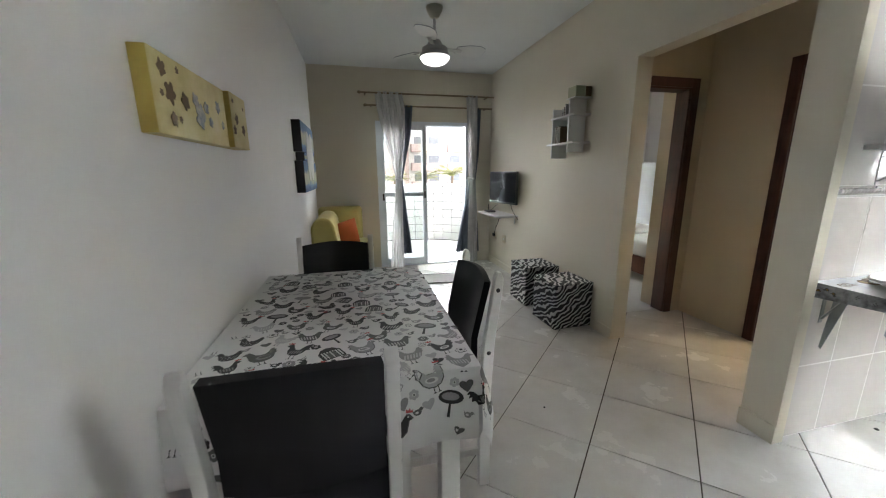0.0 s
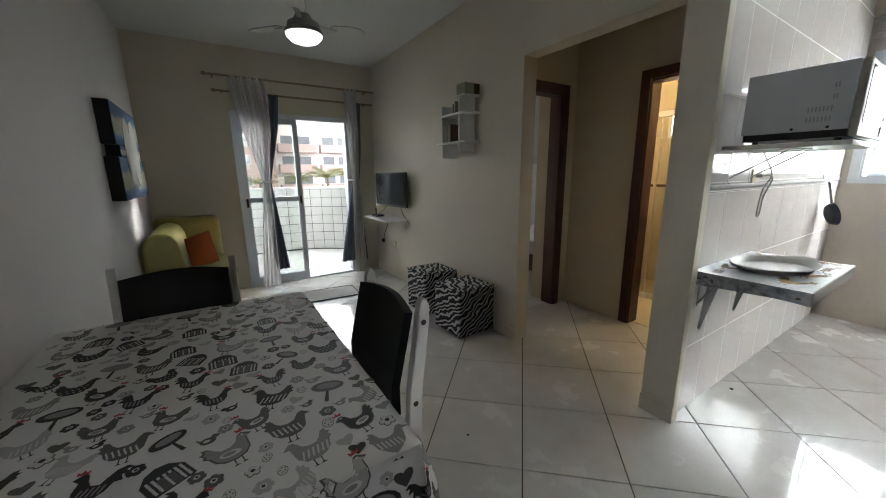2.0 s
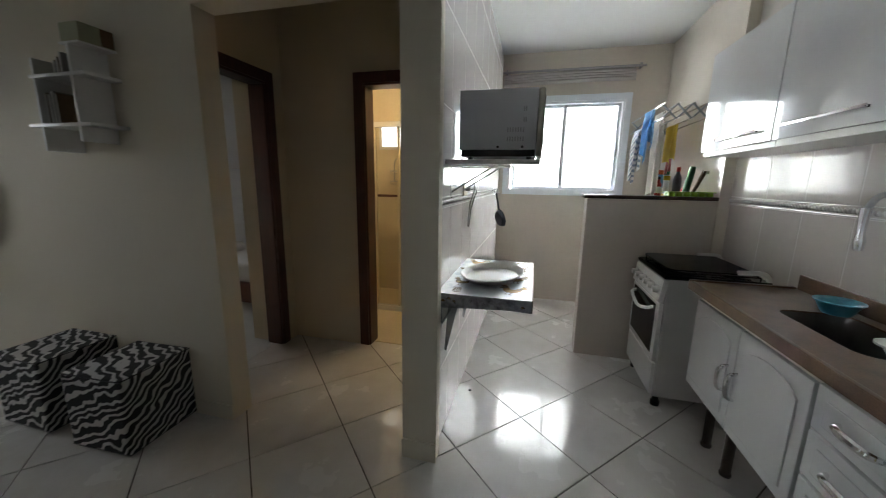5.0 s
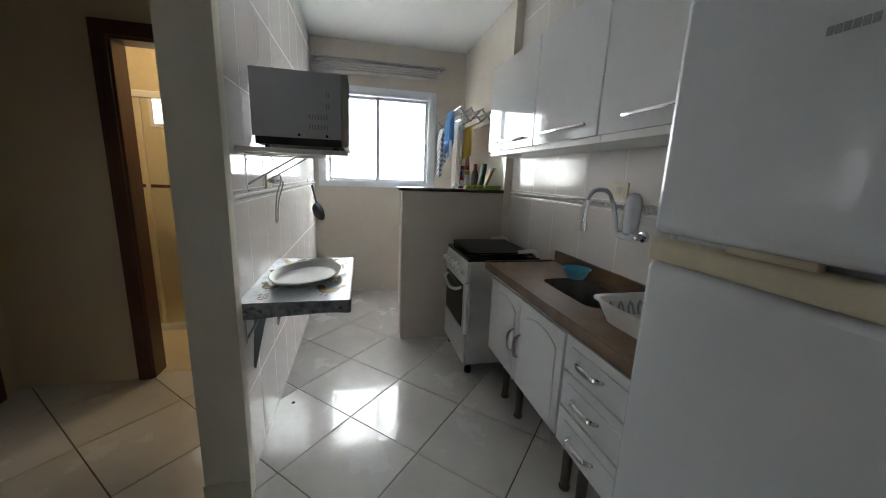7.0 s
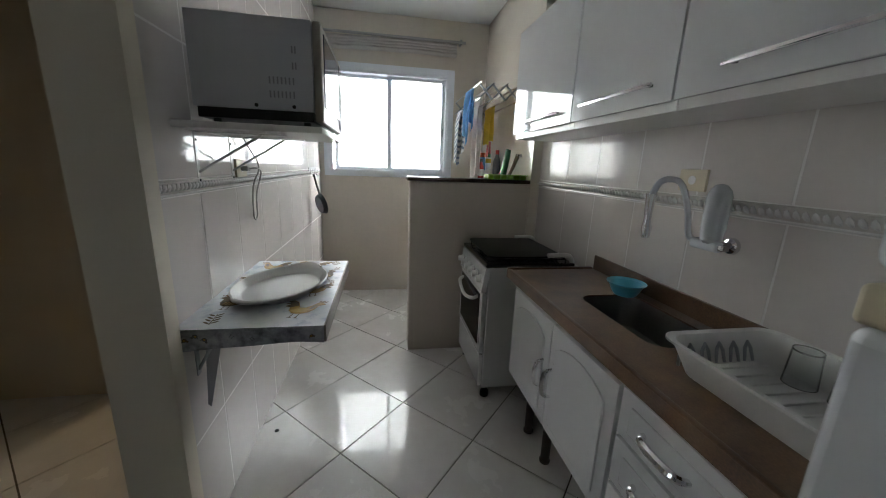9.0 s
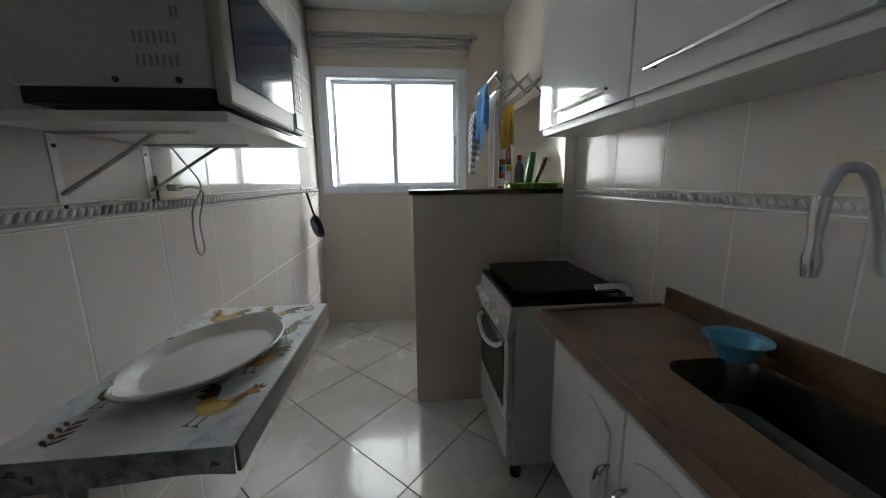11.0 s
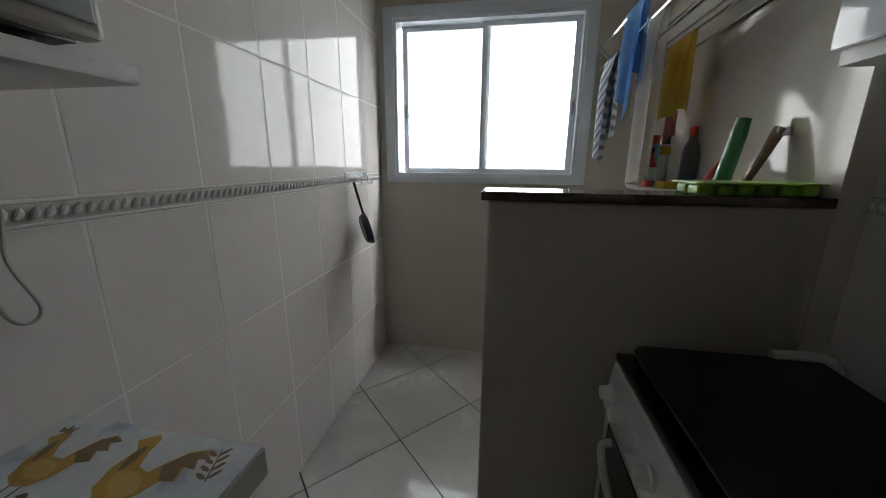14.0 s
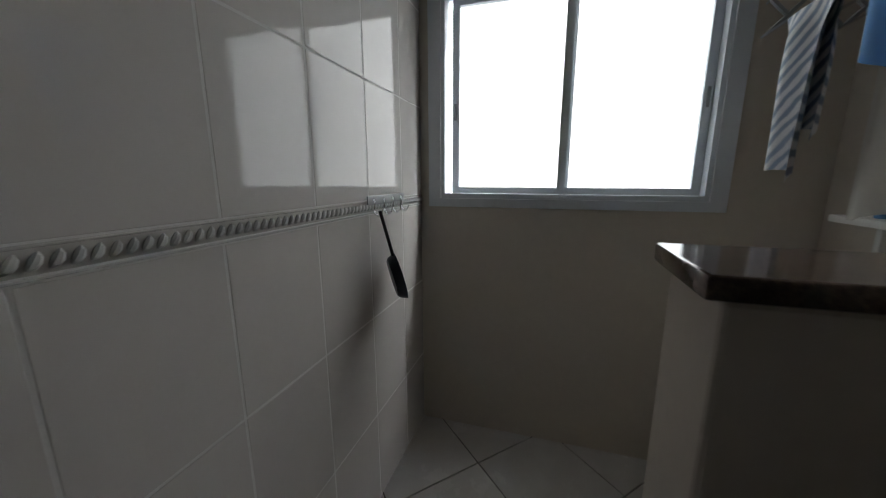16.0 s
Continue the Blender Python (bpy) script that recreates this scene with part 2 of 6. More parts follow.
def prism(outline, z0, z1, into=None, bevel=0.0):
    """A flat outline (x, y) given height."""
    bm = bmesh.new()
    lo = [bm.verts.new((x, y, z0)) for x, y in outline]
    hi = [bm.verts.new((x, y, z1)) for x, y in outline]
    bm.faces.new(lo[::-1])
    bm.faces.new(hi)
    for k in range(len(lo)):
        bm.faces.new((lo[k], lo[(k + 1) % len(lo)], hi[(k + 1) % len(lo)], hi[k]))
    bmesh.ops.recalc_face_normals(bm, faces=bm.faces[:])
    if bevel:
        bmesh.ops.bevel(bm, geom=bm.edges[:], offset=bevel, segments=2, profile=0.5, affect="EDGES", clamp_overlap=True)
    return merge(into, bm)


def sheet(f, nu, nv, thick=0.0):
    """A grid f(u, v) with u, v in 0..1, given thickness."""
    bm = bmesh.new()
    g = [[bm.verts.new(f(i / nu, j / nv)) for j in range(nv + 1)] for i in range(nu + 1)]
    for i in range(nu):
        for j in range(nv):
            bm.faces.new((g[i][j], g[i + 1][j], g[i + 1][j + 1], g[i][j + 1]))
    if thick:
        bm.normal_update()
        h = [[bm.verts.new(v.co - v.normal * thick) for v in row] for row in g]
        for i in range(nu):
            for j in range(nv):
                bm.faces.new((h[i][j + 1], h[i + 1][j + 1], h[i + 1][j], h[i][j]))
        for i in range(nu):
            bm.faces.new((g[i + 1][0], g[i][0], h[i][0], h[i + 1][0]))
            bm.faces.new((g[i][nv], g[i + 1][nv], h[i + 1][nv], h[i][nv]))
        for j in range(nv):
            bm.faces.new((g[0][j], g[0][j + 1], h[0][j + 1], h[0][j]))
            bm.faces.new((g[nu][j + 1], g[nu][j], h[nu][j], h[nu][j + 1]))
    return bm


def thing(name, at, label, category, group="", kind=""):
    e = new(name)
    e.location, e.empty_display_size = at, 0.1
    ORG[e.name] = Vector(at)
    return tagged(e, label, category, group, kind)


def mesh_of(name, bm, material, smooth):
    me = bpy.data.meshes.new(name)
    if smooth:
        # rounded edges stay smooth, broad faces stay flat
        bm.normal_update()
        for e in bm.edges:
            if len(e.link_faces) == 2:
                a, b = sorted(f.calc_area() for f in e.link_faces)
                turn = e.calc_face_angle(0.0)
                e.smooth = not (turn > 0.66 or (turn > 0.12 and b > 12 * a and b > 0.002))
        for f in bm.faces:
            f.smooth = True
    bm.to_mesh(me)
    bm.free()
    for m in material if isinstance(material, (list, tuple)) else (material,):
        me.materials.append(m)
    return me


def part(name, bm, material, parent, label="", smooth=True):
    """One mesh under a thing or a part; bm is in world metres."""
    o = ORG[parent.name]
    shift(bm, -o)
    ob = new(name, mesh_of(name, bm, material, smooth))
    ob.parent = parent
    ORG[ob.name] = o
    return tagged(ob, label)


def solo(name, bm, material, label, category, at=(0, 0, 0), group="", kind="", smooth=True):
    """A thing of one mesh."""
    shift(bm, -Vector(at))
    ob = new(name, mesh_of(name, bm, material, smooth))
    ob.location = at
    ORG[ob.name] = Vector(at)
    return tagged(ob, label, category, group, kind)


def structure(name, bm, material, label, category="wall"):
    return solo(name, bm, material, label, category, kind="structure", smooth=False)


# ---- the shell: plan in metres ----
XL, XR, XR2 = -0.04, 2.49, 2.62          # living room side walls
YB, YF, YF2 = -0.19, 5.58, 5.72        # back wall, balcony wall
YK, YH = 1.557, 1.70                   # kitchen tiled face, hall side of the same wall
XF = 5.258                             # kitchen window wall
YD, XD = 3.11, 3.575                   # bedroom door wall, bathroom door wall
CEIL = 2.74
OPEN_T = 2.16                          # hall opening's head


def boxes(rows):
    bm = bmesh.new()
    for lo, hi in rows:
        box(lo, hi, into=bm)
    return bm


structure("wall_left", box((-0.14, YB - 0.14, 0), (XL, YF2, CEIL)), M_WALL_GREY, "pale smooth painted living room wall")
structure("wall_back", box((XL, YB - 0.14, 0), (3.9, YB, CEIL)), M_WALL_GREY, "pale plain painted back wall")
structure("wall_laundry", box((3.9, YB - 0.14, 0), (XF, -0.11, CEIL)), M_FARTILE, "cream laundry side wall with glazed tiles")
DX0, DX1, DTOP = 0.80, 2.14, 2.07      # balcony door opening
structure("wall_balcony", boxes([((XL, YF, 0), (DX0, YF2, CEIL)), ((DX1, YF, 0), (XR2, YF2, CEIL)), ((DX0, YF, DTOP), (DX1, YF2, CEIL))]), M_WALL, "cream painted wall round the balcony door")
structure("wall_right", boxes([((XR, 2.73, 0), (XR2, YF, CEIL)), ((XR, YH, OPEN_T), (XR2, 2.73, CEIL))]), M_WALL, "cream painted wall with the hall opening")
structure("wall_pillar", box((2.497, 1.528, 0), (2.56, YH, CEIL)), M_WALL, "cream painted wall end beside the kitchen")
structure("wall_kitchen", box((2.56, YK + 0.008, 0), (XF + 0.14, YH, CEIL)), M_WALL, "wall between kitchen and hall")
WY0, WY1, WZ0, WZ1 = 0.27, 1.455, 1.265, 2.245     # kitchen window opening
structure("wall_window", boxes([((XF, YB - 0.14, 0), (XF + 0.14, YK + 0.008, WZ0)), ((XF, YB - 0.14, WZ1), (XF + 0.14, YK + 0.008, CEIL)),
                                ((XF, YB - 0.14, WZ0), (XF + 0.14, WY0, WZ1)), ((XF, WY1, WZ0), (XF + 0.14, YK + 0.008, WZ1))]), M_FARTILE, "cream tiled kitchen wall under the window")
structure("baseboard", boxes([((2.487, 1.526, 0.0), (2.497, YH + 0.002, 0.1)), ((XR - 0.008, 2.73, 0.0), (XR, YF, 0.09))]), M_WALL, "cream painted skirting", "baseboard")
D1 = (2.70, 3.40, 2.08)                # bedroom door opening x0, x1, top
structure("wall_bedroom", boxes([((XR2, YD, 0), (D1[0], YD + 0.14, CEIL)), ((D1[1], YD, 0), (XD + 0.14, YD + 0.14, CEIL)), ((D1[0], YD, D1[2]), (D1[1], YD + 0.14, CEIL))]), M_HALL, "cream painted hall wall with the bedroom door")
D2 = (1.76, 2.42, 2.08)                # bathroom door opening y0, y1, top
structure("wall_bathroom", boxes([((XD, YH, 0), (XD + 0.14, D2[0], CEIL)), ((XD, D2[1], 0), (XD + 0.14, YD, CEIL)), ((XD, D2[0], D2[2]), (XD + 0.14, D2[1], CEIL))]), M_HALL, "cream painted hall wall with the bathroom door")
structure("ceiling", box((-0.14, YB - 0.14, CEIL), (XF + 0.14, YF2, CEIL + 0.12)), M_CEIL, "white painted ceiling", "ceiling")
structure("floor", box((-0.14, YB - 0.14, -0.12), (XF + 0.14, YF2, -0.006)), M_FLOORGROUT, "polished cream floor tiles laid diagonally with dark joints", "floor")

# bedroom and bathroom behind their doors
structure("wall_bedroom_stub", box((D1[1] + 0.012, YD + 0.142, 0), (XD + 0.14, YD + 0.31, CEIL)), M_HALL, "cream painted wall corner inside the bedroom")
# the gap at z 1.2 to 1.9 is added, unseen, to brighten the bedroom
structure("wall_bedroom_far", boxes([((XR2, 5.60, 0), (5.4, YF2, 1.2)), ((XR2, 5.60, 1.9), (5.4, YF2, CEIL)), ((XR2, 5.60, 1.2), (3.75, YF2, 1.9)), ((4.4, 5.60, 1.2), (5.4, YF2, 1.9)), ((5.26, YD + 0.14, 0), (5.4, 5.6, CEIL))]), M_WALL_GREY, "pale bedroom walls with an added light opening")
structure("wall_bathroom_far", boxes([((5.1, YH, 0), (5.24, YD, CEIL)), ((XD + 0.14, YD, 0), (5.24, YD + 0.14, CEIL))]), M_BATHTILE, "cream tiled bathroom walls")


# ---- doors and windows ----
def door_frame(name, label, span, plane, axis, depth=0.14, width=0.065, lip=0.015):
    """Stained lining and architrave round an opening."""
    a, b, top = span
    e = thing(name, (a, plane, 0) if axis == "x" else (plane, a, 0), label, "door frame", kind="structure")
    def put(nm, u0, u1, v0, v1, z0, z1, bev=0.004):
        lo, hi = ((u0, v0, z0), (u1, v1, z1)) if axis == "x" else ((v0, u0, z0), (v1, u1, z1))
        part(nm, box(lo, hi, bev), M_MAHOGANY, e)
    put("lining", a, a + 0.025, plane + 0.002, plane + depth - 0.002, 0, top - 0.025)
    put("lining", b - 0.025, b, plane + 0.002, plane + depth - 0.002, 0, top - 0.025)
    put("head_lining", a, b, plane + 0.002, plane + depth - 0.002, top - 0.025, top)
    put("architrave", a - width, a + 0.012, plane - lip, plane - 0.001, 0, top + width)
    put("architrave", b - 0.012, b + width, plane - lip, plane - 0.001, 0, top + width)
    put("head_architrave", a + 0.012, b - 0.012, plane - lip, plane - 0.001, top - 0.012, top + width)
    return e


door_frame("door_1", "dark mahogany bedroom door frame, door open", D1, YD, "x")
door_frame("door_2", "dark mahogany bathroom door frame, door open", D2, XD, "y")


def kitchen_window():
    w = thing("window_1", (XF, WY0, WZ0), "white aluminium sliding kitchen window with two panes", "window", kind="structure")
    x0, x1 = XF - 0.012, XF + 0.11
    fr = boxes([((x0, WY0, WZ0), (x1, WY1, WZ0 + 0.035)), ((x0, WY0, WZ1 - 0.035), (x1, WY1, WZ1)),
                ((x0, WY0, WZ0 + 0.035), (x1, WY0 + 0.03, WZ1 - 0.035)), ((x0, WY1 - 0.03, WZ0 + 0.035), (x1, WY1, WZ1 - 0.035))])
    part("window_frame", fr, M_ALU, w, smooth=False)
    part("window_trim", boxes([((x0 - 0.01, WY0 - 0.05, WZ0 - 0.03), (x0, WY1 + 0.05, WZ0 + 0.012)), ((x0 - 0.01, WY0 - 0.05, WZ1 - 0.012), (x0, WY1 + 0.05, WZ1 + 0.05)),
                               ((x0 - 0.01, WY0 - 0.05, WZ0 + 0.012), (x0, WY0 + 0.012, WZ1 - 0.012)), ((x0 - 0.01, WY1 - 0.012, WZ0 + 0.012), (x0, WY1 + 0.05, WZ1 - 0.012))]), M_ALU, w, smooth=False)
    mid = 0.862
    for k, (ya, yb, xs) in enumerate(((WY0 + 0.03, mid + 0.025, XF + 0.045), (mid - 0.025, WY1 - 0.045, XF + 0.075))):
        z0, z1 = WZ0 + 0.035, WZ1 - 0.035
        s = part("sash", boxes([((xs, ya, z0), (xs + 0.026, yb, z0 + 0.03)), ((xs, ya, z1 - 0.03), (xs + 0.026, yb, z1)),
                                ((xs, ya, z0 + 0.03), (xs + 0.026, ya + 0.035, z1 - 0.03)), ((xs, yb - 0.035, z0 + 0.03), (xs + 0.026, yb, z1 - 0.03))]), M_ALU, w, smooth=False)
        p = part("pane", box((xs + 0.011, ya + 0.03, z0 + 0.025), (xs + 0.015, yb - 0.03, z1 - 0.025)), M_GLASS, s, smooth=False)
        p.visible_shadow = False
        yl = ya + 0.017 if k == 0 else yb - 0.017
        part("latch", box((xs - 0.006, yl - 0.006, 1.66), (xs, yl + 0.006, 1.74), 0.002), M_GREYSTEEL, s)
    return w


kitchen_window()


def balcony_door():
    d = thing("door_3", (DX0, YF, 0), "white aluminium sliding balcony door, half open", "sliding door", kind="structure")
    fr = boxes([((DX0, YF - 0.012, 0.001), (DX0 + 0.045, YF2 - 0.02, DTOP)), ((DX1 - 0.045, YF - 0.012, 0.001), (DX1, YF2 - 0.02, DTOP)),
                ((DX0 + 0.045, YF - 0.012, DTOP - 0.05), (DX1 - 0.045, YF2 - 0.02, DTOP)), ((DX0 + 0.045, YF - 0.012, -0.004), (DX1 - 0.045, YF2 - 0.02, 0.018))])
    part("door_frame", fr, M_ALU, d, smooth=False)
    for xa, ys in ((DX0 + 0.045, YF + 0.012), (DX0 + 0.05, YF + 0.062)):
        xb = xa + 0.665
        z0, z1 = 0.02, DTOP - 0.05
        s = part("door_leaf", boxes([((xa, ys, z0), (xb, ys + 0.03, z0 + 0.085)), ((xa, ys, z1 - 0.06), (xb, ys + 0.03, z1)),
                                     ((xa, ys, z0 + 0.085), (xa + 0.06, ys + 0.03, z1 - 0.06)), ((xb - 0.06, ys, z0 + 0.085), (xb, ys + 0.03, z1 - 0.06)),
                                     ((xa + 0.06, ys, 1.035), (xb - 0.06, ys + 0.03, 1.09))]), M_ALU, d, smooth=False)
        for za, zb in ((z0 + 0.085, 1.035), (1.09, z1 - 0.06)):
            p = part("pane", box((xa + 0.055, ys + 0.013, za - 0.004), (xb - 0.055, ys + 0.017, zb + 0.004)), M_GLASS, s, smooth=False)
            p.visible_shadow = False
        part("handle", box((xa + 0.018, ys - 0.012, 0.98), (xa + 0.042, ys, 1.08), 0.003), M_BLACKPLASTIC, s)
        part("handle", box((xb - 0.042, ys - 0.012, 1.0), (xb - 0.018, ys, 1.1), 0.003), M_BLACKPLASTIC, s)
    return d


balcony_door()

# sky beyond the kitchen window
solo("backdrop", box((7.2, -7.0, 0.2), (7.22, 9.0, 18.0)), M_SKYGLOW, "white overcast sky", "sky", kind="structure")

# ---- kitchen: large things ----
def half_wall():
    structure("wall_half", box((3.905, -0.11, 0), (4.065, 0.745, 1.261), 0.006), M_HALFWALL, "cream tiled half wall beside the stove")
    solo("stone_ledge", box((3.895, -0.109, 1.262), (4.075, 0.765, 1.288), 0.004), M_DARKSTONE, "dark polished stone ledge on the half wall", "ledge", (3.98, 0.33, 1.262))


half_wall()


def fridge():
    x0, x1, y0, yf = 1.15, 1.755, -0.15, 0.36
    f = thing("fridge", (1.46, 0.1, 0.0), "white two-door fridge with a yellowed door edge", "fridge")
    part("body", box((x0, y0, 0.04), (x1, yf, 1.74), 0.015, 3), M_FRIDGE, f)
    lower = part("lower_door", box((x0, yf + 0.006, 0.10), (x1, yf + 0.065, 1.216), 0.018, 4), M_FRIDGE, f)
    part("door_cap", box((x0 + 0.002, yf + 0.004, 1.218), (x1 - 0.002, yf + 0.068, 1.264), 0.008, 3), M_BEIGE, lower, "yellowed plastic door edge")
    upper = part("freezer_door", box((x0, yf + 0.006, 1.278), (x1, yf + 0.065, 1.75), 0.018, 4), M_FRIDGE, f)
    part("handle_recess", box((x1 - 0.30, yf + 0.03, 1.262), (x1 - 0.16, yf + 0.05, 1.279), 0.003), M_BEIGE, upper)
    part("badge", boxes([((1.448 + 0.0095 * k, yf + 0.0652, 1.596), (1.4555 + 0.0095 * k, yf + 0.0665, 1.608)) for k in range(6)]), M_GREYSTEEL, upper, "small grey badge")
    for x in (x0 + 0.05, x1 - 0.05):
        for y in (y0 + 0.05, yf - 0.05):
            part("foot", lathe([(0.02, 0.0), (0.02, 0.045)], (x, y, 0), 12), M_BLACKPLASTIC, f)


M_GREEN = surface("green plastic", (0.03, 0.14, 0.05), 0.4, vary=0.1)
fridge()


def bar_handle(parent, p, q, out, r=0.006):
    """A bow handle between two points, standing out along out."""
    p, q, out = Vector(p), Vector(q), Vector(out)
    pts = smooth_path([p, p + out * 0.7 + (q - p) * 0.08, p + out + (q - p) * 0.3, q + out - (q - p) * 0.3, q + out * 0.7 - (q - p) * 0.08, q], 5)
    k = len(pts) - 1
    part("handle", tube(pts, [r * (1 + 0.7 * math.sin(math.pi * i / k)) for i in range(k + 1)], 8), M_CHROME, parent, "chrome bow handle")


M_LEGGREY = surface("brown grey plastic leg", (0.07, 0.055, 0.045), 0.45, vary=0.1)
CY = 0.262     # front of the base cabinets


def raised_panel(x0, x1, z0, z1, y, arch):
    """A door or drawer front with a routed raised field."""
    bm = box((x0, y, z0), (x1, y + 0.018, z1), 0.003)
    m = 0.045
    w = x1 - x0 - 2 * m
    if arch:
        top = [(x0 + m + w * k / 10, z1 - m - 0.045 + 0.045 * math.sin(math.pi * k / 10) ** 0.7) for k in range(11)]
    else:
        top = [(x0 + m, z1 - 0.035), (x0 + m + 0.02, z1 - 0.035 - 0.012 * 0), (x1 - m, z1 - 0.035)]
    ring = [(x0 + m, z0 + m if arch else z0 + 0.03), *top, (x1 - m, z0 + m if arch else z0 + 0.03)]
    for inset, h in ((0.0, 0.0075), (0.014, 0.004)):
        cx, cz = (x0 + x1) / 2, (z0 + z1) / 2
        out = [(cx + (px - cx) * (1 - inset / (w / 2)), cz + (pz - cz) * (1 - inset / ((z1 - z0) / 2))) for px, pz in ring]
        pr = prism(out, 0, h, None, 0.0025)
        turned(pr, Matrix(((1, 0, 0, 0), (0, 0, 1, y + 0.018 - 0.001), (0, 1, 0, 0), (0, 0, 0, 1))))
        bmesh.ops.recalc_face_normals(pr, faces=pr.faces[:])
        merge(bm, pr)
    return bm


def base_cabinets():
    c = thing("base_cabinet", (2.66, 0.03, 0.0), "white kitchen base cabinet with two arched doors", "cabinet", "base units under the worktop")
    x0, x1, z0, z1 = 2.24, 3.05, 0.325, 0.822
    part("body", boxes([((x0, -0.15, z0), (x1, CY - 0.002, 0.70)), ((x0, -0.15, 0.70), (x0 + 0.018, CY - 0.002, z1)), ((x1 - 0.018, -0.15, 0.70), (x1, CY - 0.002, z1)), ((x0 + 0.018, CY - 0.05, 0.70), (x1 - 0.018, CY - 0.002, z1))]), M_WHITEWOOD, c, smooth=False)
    mid = 2.645
    for a, b, hx in ((x0 + 0.006, mid - 0.003, mid - 0.03), (mid + 0.003, x1 - 0.004, mid + 0.045)):
        d = part("door", raised_panel(a, b, z0 + 0.01, z1 - 0.03, CY, True), M_CABWHITE, c)
        bar_handle(d, (hx, CY + 0.017, 0.49), (hx, CY + 0.017, 0.61), (0, 0.034, 0))
    for x in (x0 + 0.05, 2.79, x1 - 0.06):
        for y in (-0.1, CY - 0.1):
            part("leg", lathe([(0.024, 0.0), (0.026, 0.012), (0.021, 0.02), (0.024, z0)], (x, y, 0), 14), M_LEGGREY, c)
    d = thing("drawer_unit", (2.0, 0.03, 0.0), "white kitchen drawer unit with three routed drawers", "drawer unit", "base units under the worktop")
    x0, x1 = 1.80, 2.236
    part("body", box((x0, -0.15, z0), (x1, CY - 0.002, z1), 0.003), M_WHITEWOOD, d)
    for a, b in ((0.658, 0.802), (0.50, 0.648), (0.335, 0.49)):
        w = part("drawer", raised_panel(x0 + 0.006, x1 - 0.006, a, b, CY, False), M_CABWHITE, d)
        bar_handle(w, (1.99, CY + 0.017, (a + b) / 2), (2.13, CY + 0.017, (a + b) / 2), (0, 0.034, 0), 0.007)
    for x in (x0 + 0.05, x1 - 0.06):
        for y in (-0.1, CY - 0.1):
            part("leg", lathe([(0.024, 0.0), (0.026, 0.012), (0.021, 0.02), (0.024, z0)], (x, y, 0), 14), M_LEGGREY, d)


base_cabinets()


def rounded_rect(x0, y0, x1, y1, r, n=6):
    out = []
    for cx, cy, a0 in ((x1 - r, y1 - r, 0), (x0 + r, y1 - r, 90), (x0 + r, y0 + r, 180), (x1 - r, y0 + r, 270)):
        for k in range(n + 1):
            a = radians(a0 + 90 * k / n)
            out.append((cx + r * math.cos(a), cy + r * math.sin(a)))
    return out


def worktop():
    w = thing("worktop", (2.46, 0.05, 0.824), "brown speckled granite worktop with a sunken steel sink", "worktop")
    x0, x1, y0, y1, zt, zb = 1.79, 3.135, -0.188, 0.30, 0.866, 0.824
    sx0, sx1, sy0, sy1 = 2.30, 2.74, -0.115, 0.135
    hole = rounded_rect(sx0, sy0, sx1, sy1, 0.06)
    n = len(hole)
    bm = bmesh.new()
    zs = {}
    outer = [(x1, y1), (x0, y1), (x0, y0), (x1, y0)]
    for z in (zb, zt):
        zs[z] = ([bm.verts.new((x, y, z)) for x, y in outer], [bm.verts.new((x, y, z)) for x, y in hole])
        o, h = zs[z]
        q = n // 4
        for k in range(4):
            seg = h[k * q:(k + 1) * q]
            for a, b in zip(seg, seg[1:]):
                bm.faces.new((o[k], a, b))
            bm.faces.new((o[k], seg[-1], h[((k + 1) * q) % n], o[(k + 1) % 4]))
    for ring in (0, 1):
        a, b = zs[zb][ring], zs[zt][ring]
        for k in range(len(a)):
            bm.faces.new((a[k], a[(k + 1) % len(a)], b[(k + 1) % len(a)], b[k]))
    bmesh.ops.recalc_face_normals(bm, faces=bm.faces[:])
    part("slab", bm, M_GRANITE, w, smooth=False)
    part("upstand", box((x0, y0, zt), (x1 - 0.02, y0 + 0.02, zt + 0.075), 0.003), M_GRANITE, w)
    part("drip_edge", box((x1 - 0.02, y0 + 0.021, zt - 0.001), (x1, y1, zt + 0.009), 0.003), M_GRANITE, w)
    part("drip_edge", box((x0, y1 - 0.018, zt - 0.001), (x1 - 0.021, y1, zt + 0.005), 0.002), M_GRANITE, w)
    rows = []
    bowl = bmesh.new()
    for inset, z in ((0.0, zt - 0.006), (0.004, zt - 0.03), (0.012, zt - 0.13), (0.035, zt - 0.15), (0.1, zt - 0.152)):
        rows.append([bowl.verts.new((x, y, z)) for x, y in rounded_rect(sx0 + inset, sy0 + inset, sx1 - inset, sy1 - inset, max(0.02, 0.06 - inset * 0.3))])
    for a, b in zip(rows, rows[1:]):
        for k in range(n):
            bowl.faces.new((a[k], b[k], b[(k + 1) % n], a[(k + 1) % n]))
    bowl.faces.new(rows[-1])
    bmesh.ops.recalc_face_normals(bowl, faces=bowl.faces[:])
    s = part("sink", bowl, M_SINK, w, "dull steel sink bowl")
    part("drain", lathe([(0.0, zt - 0.149), (0.02, zt - 0.148), (0.034, zt - 0.146), (0.036, zt - 0.15)], (2.52, 0.01, 0), 20), M_CHROME, s)


M_SINK = surface("dull dark sink steel", (0.16, 0.155, 0.15), 0.3, 1.0, vary=0.15, grain=90, bump=0.05)
worktop()


